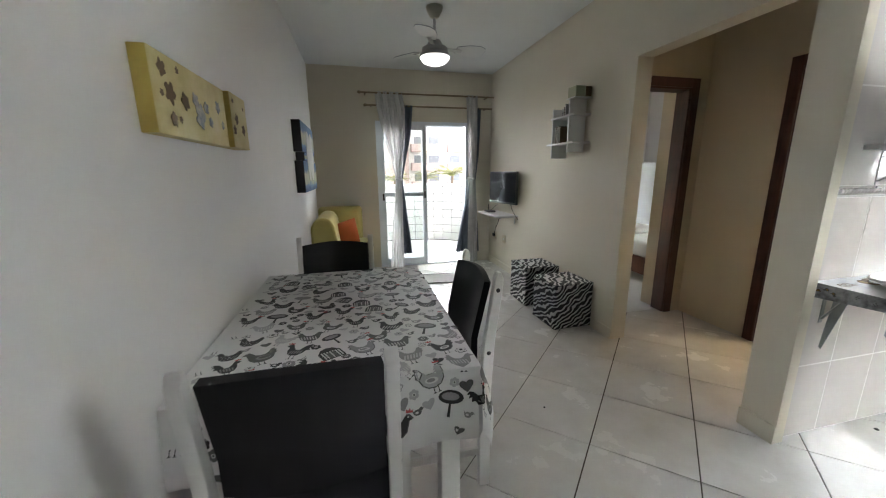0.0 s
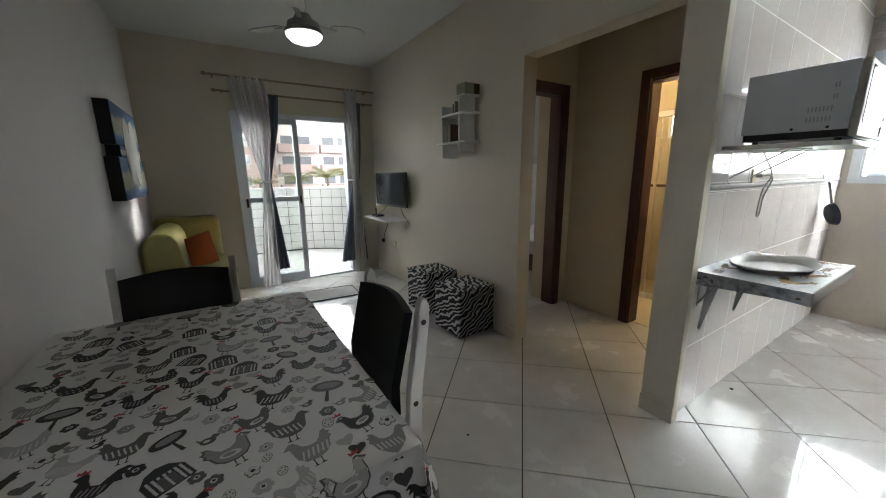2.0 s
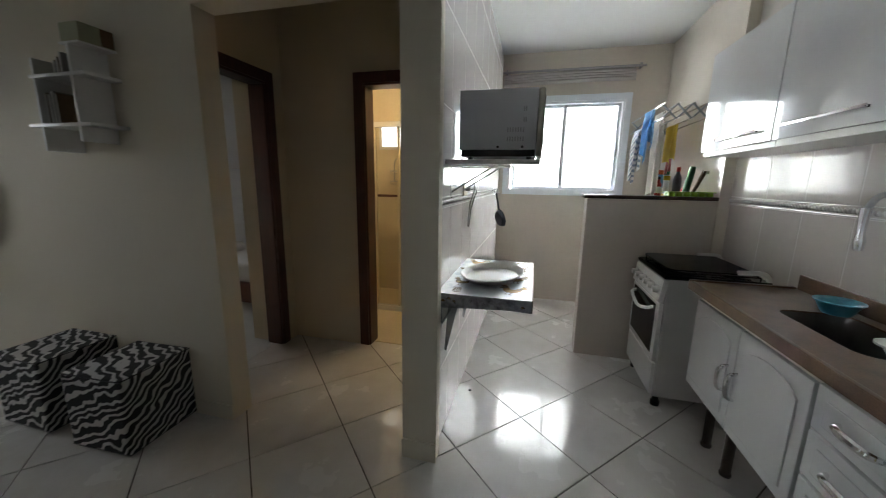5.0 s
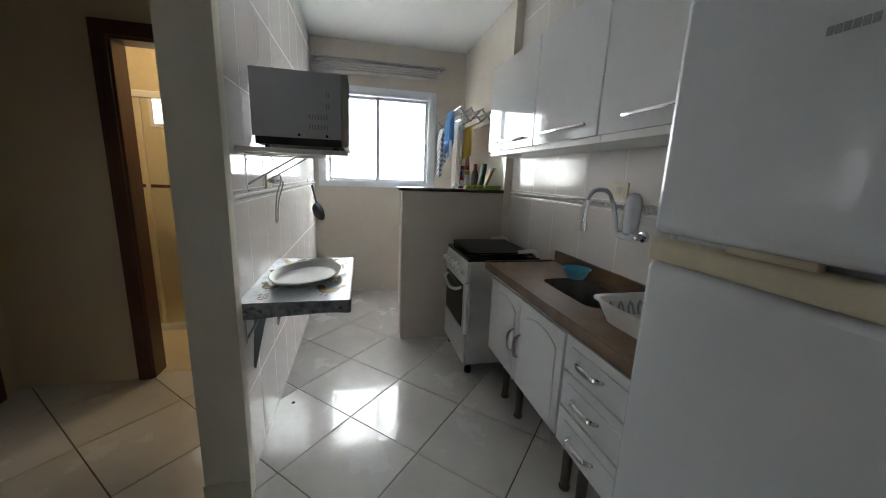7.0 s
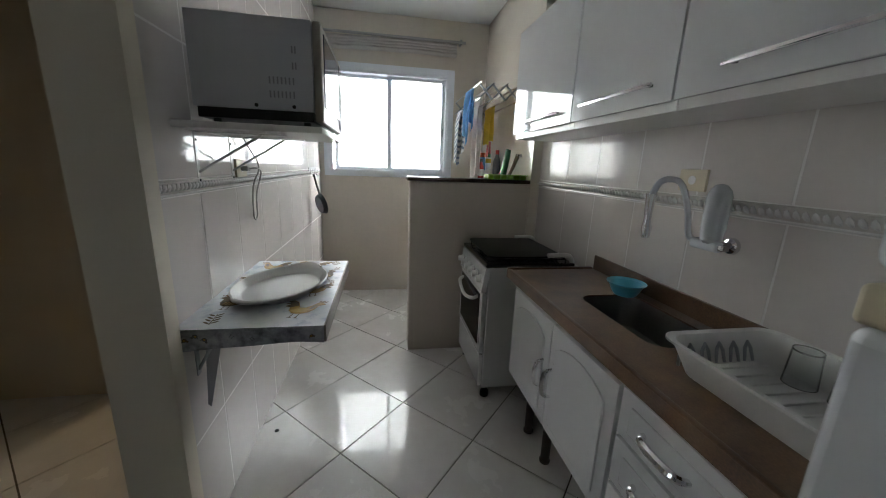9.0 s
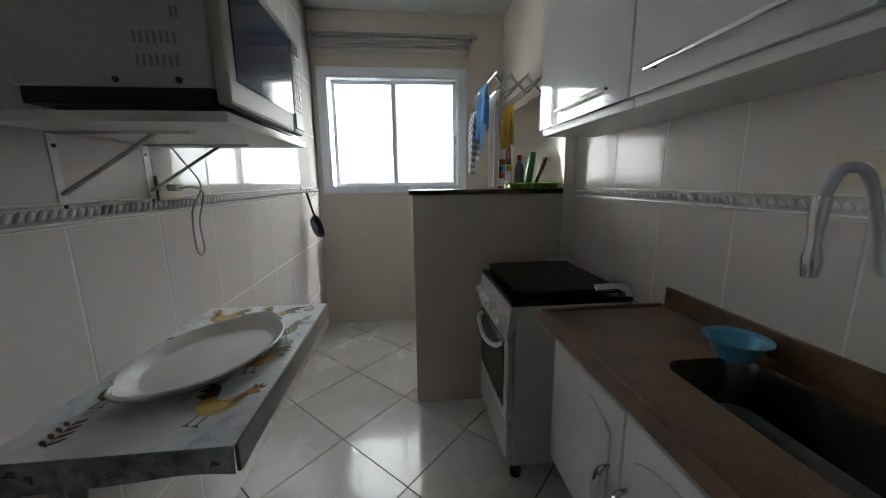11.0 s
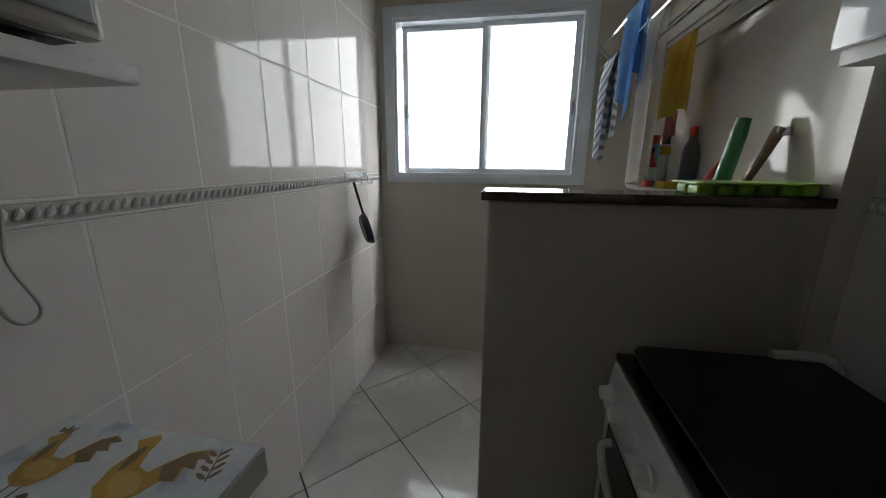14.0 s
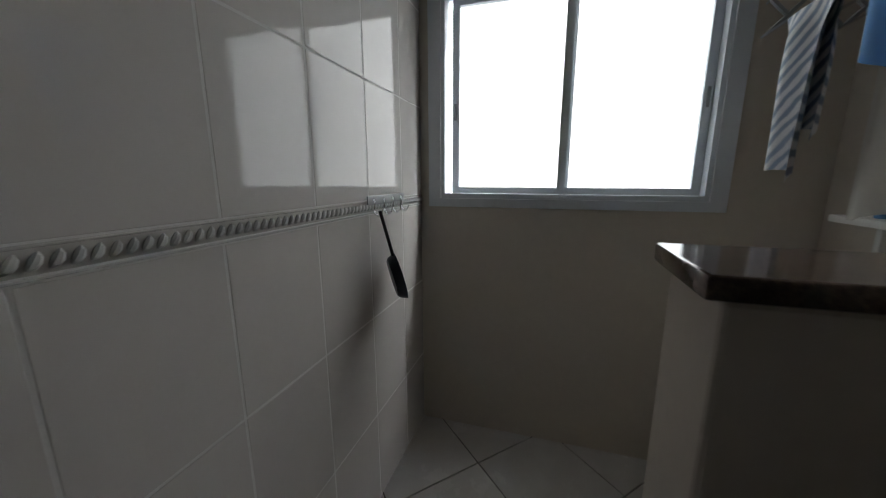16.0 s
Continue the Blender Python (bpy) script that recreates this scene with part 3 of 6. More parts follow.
def upper_cabinets():
    z0, z1, y0, y1 = 1.545, 2.15, -0.186, 0.096
    for k, (x0, x1, a, b) in enumerate(((3.0, 3.712, 3.10, 3.5), (2.43, 2.996, 2.50, 2.91), (1.72, 2.426, 1.85, 2.27))):
        c = thing("wall_cabinet", ((x0 + x1) / 2, 0, z0), "glossy white wall cabinet with a flap door", "cabinet", "wall cabinets over the worktop")
        part("body", box((x0, y0, z0), (x1, y1, z1), 0.002), M_WHITEWOOD, c)
        d = part("door", box((x0 + 0.002, y1 + 0.002, z0 + 0.028), (x1 - 0.002, y1 + 0.02, z1 - 0.002), 0.002), M_CABWHITE, c)
        h = part("handle", box((a, y1 + 0.035, 1.622), (b, y1 + 0.043, 1.634), 0.002), M_CHROME, d, "slim chrome bar handle")
        for x in (a + 0.02, b - 0.02):
            part("post", box((x - 0.005, y1 + 0.018, 1.624), (x + 0.005, y1 + 0.036, 1.632), 0.001), M_BLACKPLASTIC, h)


upper_cabinets()


M_LID = surface("smoked lid glass", (0.009, 0.008, 0.008), 0.3, vary=0.3, grain=14, bump=0.03, rough_vary=0.15, ior=1.3)


def stove():
    x0, x1, y0, y1, z1 = 3.285, 3.845, -0.16, 0.345, 0.845
    s = thing("gas_stove", (3.56, 0.1, 0.0), "white four-burner gas stove with a black hob", "stove")
    part("body", box((x0, y0, 0.07), (x1, y1, z1 - 0.02), 0.006), M_WHITE, s)
    hob = part("hob", box((x0 - 0.004, y0 - 0.004, z1 - 0.02), (x1 + 0.004, y1 + 0.02, z1 + 0.003), 0.006), M_BLACKENAMEL, s)
    panel = part("control_panel", turned(box((x0, -0.012, -0.07), (x1, 0.02, 0.07), 0.006), Matrix.Translation((0, y1 + 0.012, z1 - 0.095)) @ Matrix.Rotation(radians(8), 4, "X")), M_WHITE, s)
    for k in range(6):
        x = x0 + 0.05 + k * (x1 - x0 - 0.1) / 5
        part("knob", lathe([(0.026, 0), (0.026, 0.008), (0.021, 0.012), (0.018, 0.034), (0.0, 0.036)], (x, y1 + 0.03, z1 - 0.095), 16, "y"), M_WHITEPLASTIC, panel)
    door = part("oven_door", box((x0 + 0.004, y1 + 0.002, 0.30), (x1 - 0.004, y1 + 0.03, 0.672), 0.006), M_WHITE, s)
    part("oven_glass", box((x0 + 0.05, y1 + 0.03, 0.34), (x1 - 0.05, y1 + 0.034, 0.655), 0.002), M_DARKGLASS, door, "dark oven glass")
    part("handle", tube(smooth_path([(x0 + 0.09, y1 + 0.03, 0.628), (x0 + 0.11, y1 + 0.062, 0.61), (x1 - 0.28, y1 + 0.07, 0.575), (x1 - 0.11, y1 + 0.062, 0.61), (x1 - 0.09, y1 + 0.03, 0.628)], 6), 0.011, 8), M_WHITEPLASTIC, door, "white bow handle")
    part("drawer", box((x0 + 0.004, y1 + 0.002, 0.085), (x1 - 0.004, y1 + 0.026, 0.29), 0.006), M_WHITE, s)
    for k, (bx, by) in enumerate(((3.42, 0.2), (3.71, 0.2), (3.42, -0.03), (3.71, -0.03))):
        part("burner", lathe([(0.048, 0), (0.048, 0.006), (0.03, 0.008), (0.03, 0.016), (0.0, 0.017)], (bx, by, z1 + 0.003), 20), M_BLACKPLASTIC, hob)
    for gx in (3.42, 3.71):
        bm = bmesh.new()
        a, b, c, d, z = gx - 0.125, gx + 0.125, y0 + 0.05, y1 - 0.03, z1 + 0.024
        tube([(a, c, z), (b, c, z), (b, d, z), (a, d, z)], 0.004, 6, bm, True)
        for by in (-0.03, 0.2):
            tube([(a, by, z), (gx - 0.03, by, z)], 0.004, 6, bm); tube([(gx + 0.03, by, z), (b, by, z)], 0.004, 6, bm)
            tube([(gx, by - 0.1, z), (gx, by - 0.03, z)], 0.004, 6, bm); tube([(gx, by + 0.03, z), (gx, by + 0.1, z)], 0.004, 6, bm)
        for px, py in ((a, c), (b, c), (a, d), (b, d)):
            tube([(px, py, z1 + 0.001), (px, py, z)], 0.004, 6, bm)
        part("pan_support", bm, M_BLACKENAMEL, hob)
    r, cs = 0.05, []
    for cx, cy, a0 in ((x1 - 0.015 - r, y1 - 0.005 - r, 0), (x0 + 0.015 + r, y1 - 0.005 - r, 90), (x0 + 0.015 + 0.01, y0 + 0.06, 180), (x1 - 0.015 - 0.01, y0 + 0.06, 270)):
        q = r if a0 < 180 else 0.01
        cs += [(cx + q * math.cos(radians(a0 + 15 * k)), cy + q * math.sin(radians(a0 + 15 * k))) for k in range(7)]
    part("lid", prism(cs, z1 + 0.032, z1 + 0.040, None, 0.002), M_LID, s, "closed dark tempered glass lid")
    for x in (x0 - 0.0, x1 - 0.03):
        part("lid_hinge", tube(smooth_path([(x + 0.015, 0.0, z1 + 0.045), (x + 0.015, -0.11, z1 + 0.048), (x + 0.015, -0.15, z1 + 0.02), (x + 0.015, -0.155, z1 - 0.03)], 5), 0.014, 8), M_WHITEPLASTIC, s)
    for x in (x0 + 0.035, x1 - 0.035):
        for y in (y0 + 0.04, y1 - 0.03):
            part("foot", lathe([(0.026, 0), (0.026, 0.03), (0.018, 0.035), (0.018, 0.075)], (x, y, 0), 14), M_BLACKPLASTIC, s)


stove()


def flat_bracket(e, x, y_wall, z, reach, drop, sign=-1):
    """A pressed steel shelf bracket on the wall under a shelf."""
    b = bmesh.new()
    box((x - 0.011, y_wall - 0.004, z - drop), (x + 0.011, y_wall, z), 0.001, into=b)
    box((x - 0.011, y_wall - reach, z - 0.004), (x + 0.011, y_wall - 0.004, z), 0.001, into=b)
    tube([(x, y_wall - 0.004, z - drop * 0.72), (x, y_wall - reach * 0.72, z - 0.005)], 0.0045, 6, b)
    p = part("bracket", b, M_WHITE, e)
    for dz in (0.03, drop - 0.025):
        part("screw", lathe([(0.005, 0), (0.004, 0.003)], (x, y_wall - 0.007, z - dz), 8, "y"), M_BLACKPLASTIC, p)


def microwave():
    zs = 1.452
    s = thing("microwave_shelf", (2.97, 1.34, zs), "white shelf board on steel brackets holding the microwave", "shelf")
    part("board", box((2.70, 1.117, zs), (3.246, YK - 0.001, zs + 0.02), 0.002), M_WHITEWOOD, s)
    for x in (2.84, 3.125):
        flat_bracket(s, x, YK - 0.001, zs, 0.3, 0.19)
    x0, x1, y0, y1, z0, z1 = 2.71, 3.215, 1.14, 1.49, zs + 0.034, 1.778
    m = thing("microwave", (2.96, 1.32, zs + 0.02), "grey microwave oven with dark glass door", "microwave")
    body = part("casing", box((x0, y0, z0 + 0.03), (x1, y1, z1), 0.004), M_MWCASE, m)
    part("base", box((x0 + 0.006, y0 + 0.004, z0), (x1 - 0.006, y1 - 0.01, z0 + 0.032), 0.002), M_BLACKPLASTIC, m)
    for k in range(9):
        for z in (z0 + 0.066, z0 + 0.106) if k < 7 else (z0 + 0.15, z0 + 0.195):
            part("vent", box((x0 - 0.0015, y0 + 0.125 - 0.0115 * min(k, 6) - 0.009 * (k > 6) * (8 - k), z), (x0 + 0.001, y0 + 0.1295 - 0.0115 * min(k, 6) - 0.009 * (k > 6) * (8 - k), z + 0.02)), M_GREYSTEEL, body)
    for y in (y0 + 0.06, y0 + 0.17):
        part("screw", lathe([(0.006, 0), (0.005, -0.003)], (x0 - 0.0005, y, z0 + 0.042), 10, "x"), M_BLACKPLASTIC, body)
    d = part("door", box((x0, y0 - 0.028, z0), (x1 - 0.1, y0 - 0.001, z1), 0.008), M_BEIGEGREY, m, "silver beige door frame")
    part("door_glass", box((x0 + 0.035, y0 - 0.031, z0 + 0.05), (x1 - 0.103, y0 - 0.027, z1 - 0.025), 0.003), M_DARKBLUE, d, "dark blue glass")
    c = part("control_panel", box((x1 - 0.098, y0 - 0.028, z0), (x1, y0 - 0.001, z1), 0.008), M_BEIGEGREY, m)
    part("keypad", box((x1 - 0.09, y0 - 0.031, z0 + 0.07), (x1 - 0.008, y0 - 0.0275, z1 - 0.07), 0.003), M_SILVER, c)
    part("display", box((x1 - 0.088, y0 - 0.031, z1 - 0.06), (x1 - 0.01, y0 - 0.0275, z1 - 0.022), 0.002), M_DARKGLASS, c)
    for r in range(5):
        for q in range(3):
            part("key", box((x1 - 0.084 + 0.025 * q, y0 - 0.033, z0 + 0.08 + 0.024 * r), (x1 - 0.066 + 0.025 * q, y0 - 0.0308, z0 + 0.096 + 0.024 * r), 0.002), M_WHITEPLASTIC, c)
    part("door_button", box((x1 - 0.088, y0 - 0.033, z0 + 0.014), (x1 - 0.012, y0 - 0.0275, z0 + 0.06), 0.003), M_SILVER, c)
    for x in (x0 + 0.04, x1 - 0.04):
        for y in (y0 + 0.03, y1 - 0.05):
            part("foot", lathe([(0.012, zs + 0.02), (0.012, z0 + 0.002)], (x, y, 0), 10), M_BLACKPLASTIC, m)


M_MWCASE = surface("silver painted sheet steel", (0.60, 0.62, 0.65), 0.34, vary=0.03, grain=120, bump=0.04)
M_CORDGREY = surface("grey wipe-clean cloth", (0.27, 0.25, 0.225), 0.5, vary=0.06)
M_BEIGEGREY = surface("silver beige plastic", (0.42, 0.39, 0.33), 0.35, vary=0.04)
M_DARKBLUE = surface("dark blue door glass", (0.028, 0.04, 0.07), 0.08, vary=0.1, bump=0)
M_SILVER = surface("silver keypad film", (0.45, 0.47, 0.5), 0.3, vary=0.06)
microwave()


def mottled(name, scale, stops, rough=0.5):
    m, n, l, b = mat(name)
    v = coords(n, l)
    l.new(ramp(n, l, noise_of(n, l, v, scale, 4.0, 0.6), stops), b.inputs["Base Color"])
    b.inputs["Roughness"].default_value = rough
    bumped(n, l, b, noise_of(n, l, v, 350, 2), 0.2, 0.0008)
    return m


M_CLOTH = surface("white cotton ground", (0.70, 0.69, 0.67), 0.6, vary=0.03, grain=400, patch=3, bump=0.2, distance=0.0008)
# blue mottling lightened to include the window's sheen on the tabletop
M_CLOTH2 = mottled("pale blue mottled cloth, sheen lightened", 14, [(0.3, (0.34, 0.40, 0.50)), (0.45, (0.62, 0.66, 0.70)), (0.75, (0.76, 0.77, 0.78))], 0.32)


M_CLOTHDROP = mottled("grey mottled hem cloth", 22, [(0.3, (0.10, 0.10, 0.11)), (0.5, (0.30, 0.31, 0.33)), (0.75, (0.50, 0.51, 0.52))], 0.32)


def oval(cx, cy, rx, ry, n=12, rot=0.0):
    return [(cx + rx * math.cos(a) * math.cos(rot) - ry * math.sin(a) * math.sin(rot), cy + rx * math.cos(a) * math.sin(rot) + ry * math.sin(a) * math.cos(rot)) for a in (2 * math.pi * k / n for k in range(n))]


def hen_shape():
    """A plump hen facing left, about one unit wide."""
    return [(-0.40, 0.36), (-0.33, 0.43), (-0.25, 0.42), (-0.19, 0.34), (-0.12, 0.2), (0.0, 0.13), (0.16, 0.14), (0.26, 0.24), (0.34, 0.4), (0.46, 0.44), (0.44, 0.34), (0.52, 0.3), (0.46, 0.22), (0.5, 0.14),
            (0.42, 0.06), (0.36, -0.14), (0.22, -0.28), (0.02, -0.33), (-0.18, -0.28), (-0.31, -0.12), (-0.34, 0.1), (-0.36, 0.26), (-0.48, 0.28)]


def rooster_shape():
    """A rooster facing left, with a tall sickle tail."""
    return [(-0.36, 0.44), (-0.28, 0.5), (-0.2, 0.44), (-0.15, 0.28), (-0.05, 0.12), (0.1, 0.1), (0.16, 0.24), (0.26, 0.42), (0.4, 0.5), (0.54, 0.42), (0.42, 0.38), (0.52, 0.26), (0.38, 0.26), (0.46, 0.1),
            (0.32, 0.08), (0.26, -0.12), (0.12, -0.26), (-0.06, -0.28), (-0.22, -0.18), (-0.3, 0.02), (-0.3, 0.26), (-0.44, 0.36)]


def motif(kind):
    """Filled outlines of one printed figure: shade and points, size about one."""
    ink, grey, pale, paper, red = 0, 1, 2, 3, 4
    legs = [(ink, [(x, -0.26), (x + 0.022, -0.26), (x + 0.03, -0.46), (x + 0.08, -0.5), (x - 0.05, -0.5), (x + 0.005, -0.46)]) for x in (-0.08, 0.06)]
    comb = [(red, [(-0.42, 0.46), (-0.44, 0.56), (-0.37, 0.51), (-0.34, 0.6), (-0.29, 0.52), (-0.22, 0.57), (-0.23, 0.45)])]
    if kind == "hen":
        return legs + [("tone", hen_shape()), (pale, oval(0.08, -0.06, 0.21, 0.12)), ("tone", oval(0.1, -0.05, 0.17, 0.08)), (paper, oval(-0.33, 0.36, 0.025, 0.025, 6))]
    if kind == "outlined_hen":
        inner = [(0.9 * x, 0.88 * y) for x, y in hen_shape()]
        return legs + [(grey, hen_shape()), ("tone", inner), (paper, oval(0.06, -0.07, 0.2, 0.1, 10, 0.2)), (pale, oval(0.08, -0.06, 0.13, 0.06, 8, 0.2)), (paper, oval(-0.3, 0.34, 0.03, 0.03, 6))] + comb
    if kind == "outlined_flower":
        return [(grey, oval(0.27 * math.cos(a), 0.27 * math.sin(a), 0.19, 0.19, 8)) for a in (2 * math.pi * k / 5 for k in range(5))] + [(paper, oval(0.26 * math.cos(a), 0.26 * math.sin(a), 0.15, 0.15, 8)) for a in (2 * math.pi * k / 5 for k in range(5))] + [(paper, oval(0, 0, 0.24, 0.24, 10)), (ink, oval(0, 0, 0.13, 0.13, 8))]
    if kind == "tree":
        return [(ink, [(-0.05, -0.5), (0.05, -0.5), (0.03, 0.05), (-0.03, 0.05)]), ("tone", oval(0, 0.18, 0.42, 0.24, 14)), (pale, oval(0.02, 0.2, 0.3, 0.14, 12))]
    if kind == "dotted_hen":
        return [(ink, hen_shape())] + [(paper, oval(-0.22 + 0.12 * (k % 5) + 0.05 * (k // 5 % 2), -0.2 + 0.11 * (k // 5), 0.026, 0.026, 6)) for k in range(13)]
    if kind == "rooster":
        return legs + [(ink, rooster_shape())] + [(pale, [(-0.2 + 0.09 * k, -0.16), (-0.16 + 0.09 * k, -0.18), (-0.12 + 0.09 * k, 0.04), (-0.16 + 0.09 * k, 0.06)]) for k in range(5)] + comb
    if kind == "striped_hen":
        return legs + [("tone", hen_shape())] + [(paper, [(-0.24 + 0.1 * k, -0.2), (-0.21 + 0.1 * k, -0.22), (-0.14 + 0.1 * k, 0.02), (-0.17 + 0.1 * k, 0.04)]) for k in range(6)]
    if kind == "ochre_hen":
        return legs + [(grey, rooster_shape()), (ink, [(0.16, 0.2), (0.26, 0.4), (0.4, 0.48), (0.54, 0.41), (0.42, 0.37), (0.5, 0.26), (0.36, 0.25), (0.44, 0.1), (0.3, 0.06)]), (pale, oval(0.02, -0.06, 0.2, 0.12, 12, -0.3)), (ink, oval(-0.22, 0.18, 0.05, 0.16, 10, 0.2))] + comb
    if kind == "sprig":
        return [(ink, [(-0.02, -0.45), (0.02, -0.45), (0.03, 0.4), (0.0, 0.42)])] + [(ink, oval(0.14 * sx, -0.3 + 0.2 * q, 0.15, 0.05, 8, sx * 0.7)) for sx in (-1, 1) for q in range(4)]
    if kind == "chick":
        return [("tone", oval(0, 0, 0.34, 0.26)), ("tone", oval(-0.3, 0.24, 0.17, 0.15)), (paper, oval(0.05, 0.0, 0.15, 0.1, 8)), (ink, [(-0.45, 0.22), (-0.55, 0.26), (-0.45, 0.3)]), ("tone", [(0.25, 0.1), (0.5, 0.3), (0.36, 0.0)])]
    if kind == "heart":
        return [("tone", [(0.5 * math.sin(t) ** 3, 0.4 * math.cos(t) - 0.16 * math.cos(2 * t) - 0.06 * math.cos(3 * t)) for t in (2 * math.pi * k / 20 for k in range(20))])]
    if kind == "flower":
        return [("tone", oval(0.28 * math.cos(a), 0.28 * math.sin(a), 0.2, 0.2, 8)) for a in (2 * math.pi * k / 6 for k in range(6))] + [(paper, oval(0, 0, 0.17, 0.17, 8)), (ink, oval(0, 0, 0.09, 0.09, 8))]
    if kind == "egg":
        return [(ink, oval(0, 0, 0.3, 0.38)), (paper, oval(0, 0, 0.27, 0.35))] + [(ink, oval(0.16 * math.cos(a), 0.2 * math.sin(a), 0.05, 0.05, 6)) for a in (0, 1.2, 2.4, 3.6, 4.8)]
    walls = [(-0.4, -0.4), (0.4, -0.4), (0.4, 0.1), (0.22, 0.36), (0.0, 0.44), (-0.22, 0.36), (-0.4, 0.1)]
    return [(ink, walls)] + [(paper, [(-0.34 + 0.1 * k, -0.36), (-0.29 + 0.1 * k, -0.36), (-0.29 + 0.1 * k, 0.12), (-0.34 + 0.1 * k, 0.12)]) for k in range(7)] + [(grey, [(-0.16, -0.4), (0.16, -0.4), (0.16, 0.02), (-0.16, 0.02)]), (paper, [(-0.02, -0.38), (0.02, -0.38), (0.02, 0.0), (-0.02, 0.0)])]


def farm_print(parent, f, ax0, ax1, ay0, ay1, inks, big, small, pitch, big_size, small_size, seed, spots=()):
    """The printed figures, laid thin on the cloth."""
    rnd = random.Random(seed)
    bm = bmesh.new()
    def at(s, w, lift):
        u, v = (s - ax0) / (ax1 - ax0), (w - ay0) / (ay1 - ay0)
        p = Vector(f(u, v))
        du, dv = Vector(f(min(1, u + 0.004), v)) - Vector(f(max(0, u - 0.004), v)), Vector(f(u, min(1, v + 0.004))) - Vector(f(u, max(0, v - 0.004)))
        n = du.cross(dv)
        return p + n.normalized() * lift if n.length > 1e-9 else p
    def stamp(kind, s, w, size, turn, flip):
        tone = rnd.choice([0, 0, 1, 1, 1, 2, 2, 2, 5, 5]) if len(inks) > 5 else rnd.choice([0, 1, 1, 2, 2])
        for layer, (shade, pts) in enumerate(motif(kind)):
            vs = []
            for a, b in pts:
                a *= flip
                x, y = s + size * (a * math.cos(turn) - b * math.sin(turn)), w + size * (a * math.sin(turn) + b * math.cos(turn))
                if not (ax0 + 0.004 < x < ax1 - 0.004 and ay0 + 0.004 < y < ay1 - 0.004):
                    return
                vs.append(bm.verts.new(at(x, y, 0.0005 + 0.00025 * layer)))
            face = bm.faces.new(vs if flip > 0 else vs[::-1])
            face.material_index = tone if shade == "tone" else shade
    for spot in spots:
        stamp(*spot)
    taken = []
    def scatter(kinds, sizes, count, room):
        # figures strewn with a little space round each
        for _ in range(0 if spots else count * 40):
            size = rnd.uniform(*sizes)
            s, w = rnd.uniform(ax0, ax1), rnd.uniform(ay0, ay1)
            if count and all((s - p) ** 2 + (w - q) ** 2 > (room * (size + r)) ** 2 for p, q, r in taken):
                taken.append((s, w, size))
                stamp(rnd.choice(kinds), s, w, size, rnd.gauss(0, 0.3), rnd.choice([-1, 1]))
                count -= 1
    area = (ax1 - ax0) * (ay1 - ay0)
    scatter(big, big_size, int(area / pitch ** 2), 0.47)
    scatter(small, small_size, int(4.5 * area / pitch ** 2), 0.47)
    tri = bmesh.ops.triangulate(bm, faces=bm.faces[:])
    bmesh.ops.recalc_face_normals(bm, faces=[])
    ob = part("printed_figure", bm, inks, parent, "printed farmyard figures", smooth=False)
    tagged(ob, kind="stuff")


M_PRINT = [surface("black print ink", (0.016, 0.016, 0.016), 0.6, vary=0.3), surface("dark grey print ink", (0.10, 0.098, 0.095), 0.6, vary=0.3, grain=300), surface("grey print ink", (0.27, 0.265, 0.26), 0.6, vary=0.25, grain=300),
           surface("unprinted cotton", (0.62, 0.61, 0.59), 0.6, vary=0.05), surface("red print ink", (0.40, 0.05, 0.05), 0.6, vary=0.2), surface("faint grey print ink", (0.42, 0.415, 0.41), 0.6, vary=0.15, grain=200)]
M_PRINT2 = [surface("brown print ink", (0.10, 0.06, 0.02), 0.5, vary=0.3), surface("ochre print ink", (0.36, 0.21, 0.03), 0.5, vary=0.3, grain=120), surface("light ochre print ink", (0.46, 0.31, 0.09), 0.5, vary=0.3, grain=120), surface("pale ochre print", (0.5, 0.4, 0.2), 0.5, vary=0.2), surface("umber print ink", (0.17, 0.10, 0.04), 0.5, vary=0.3)]


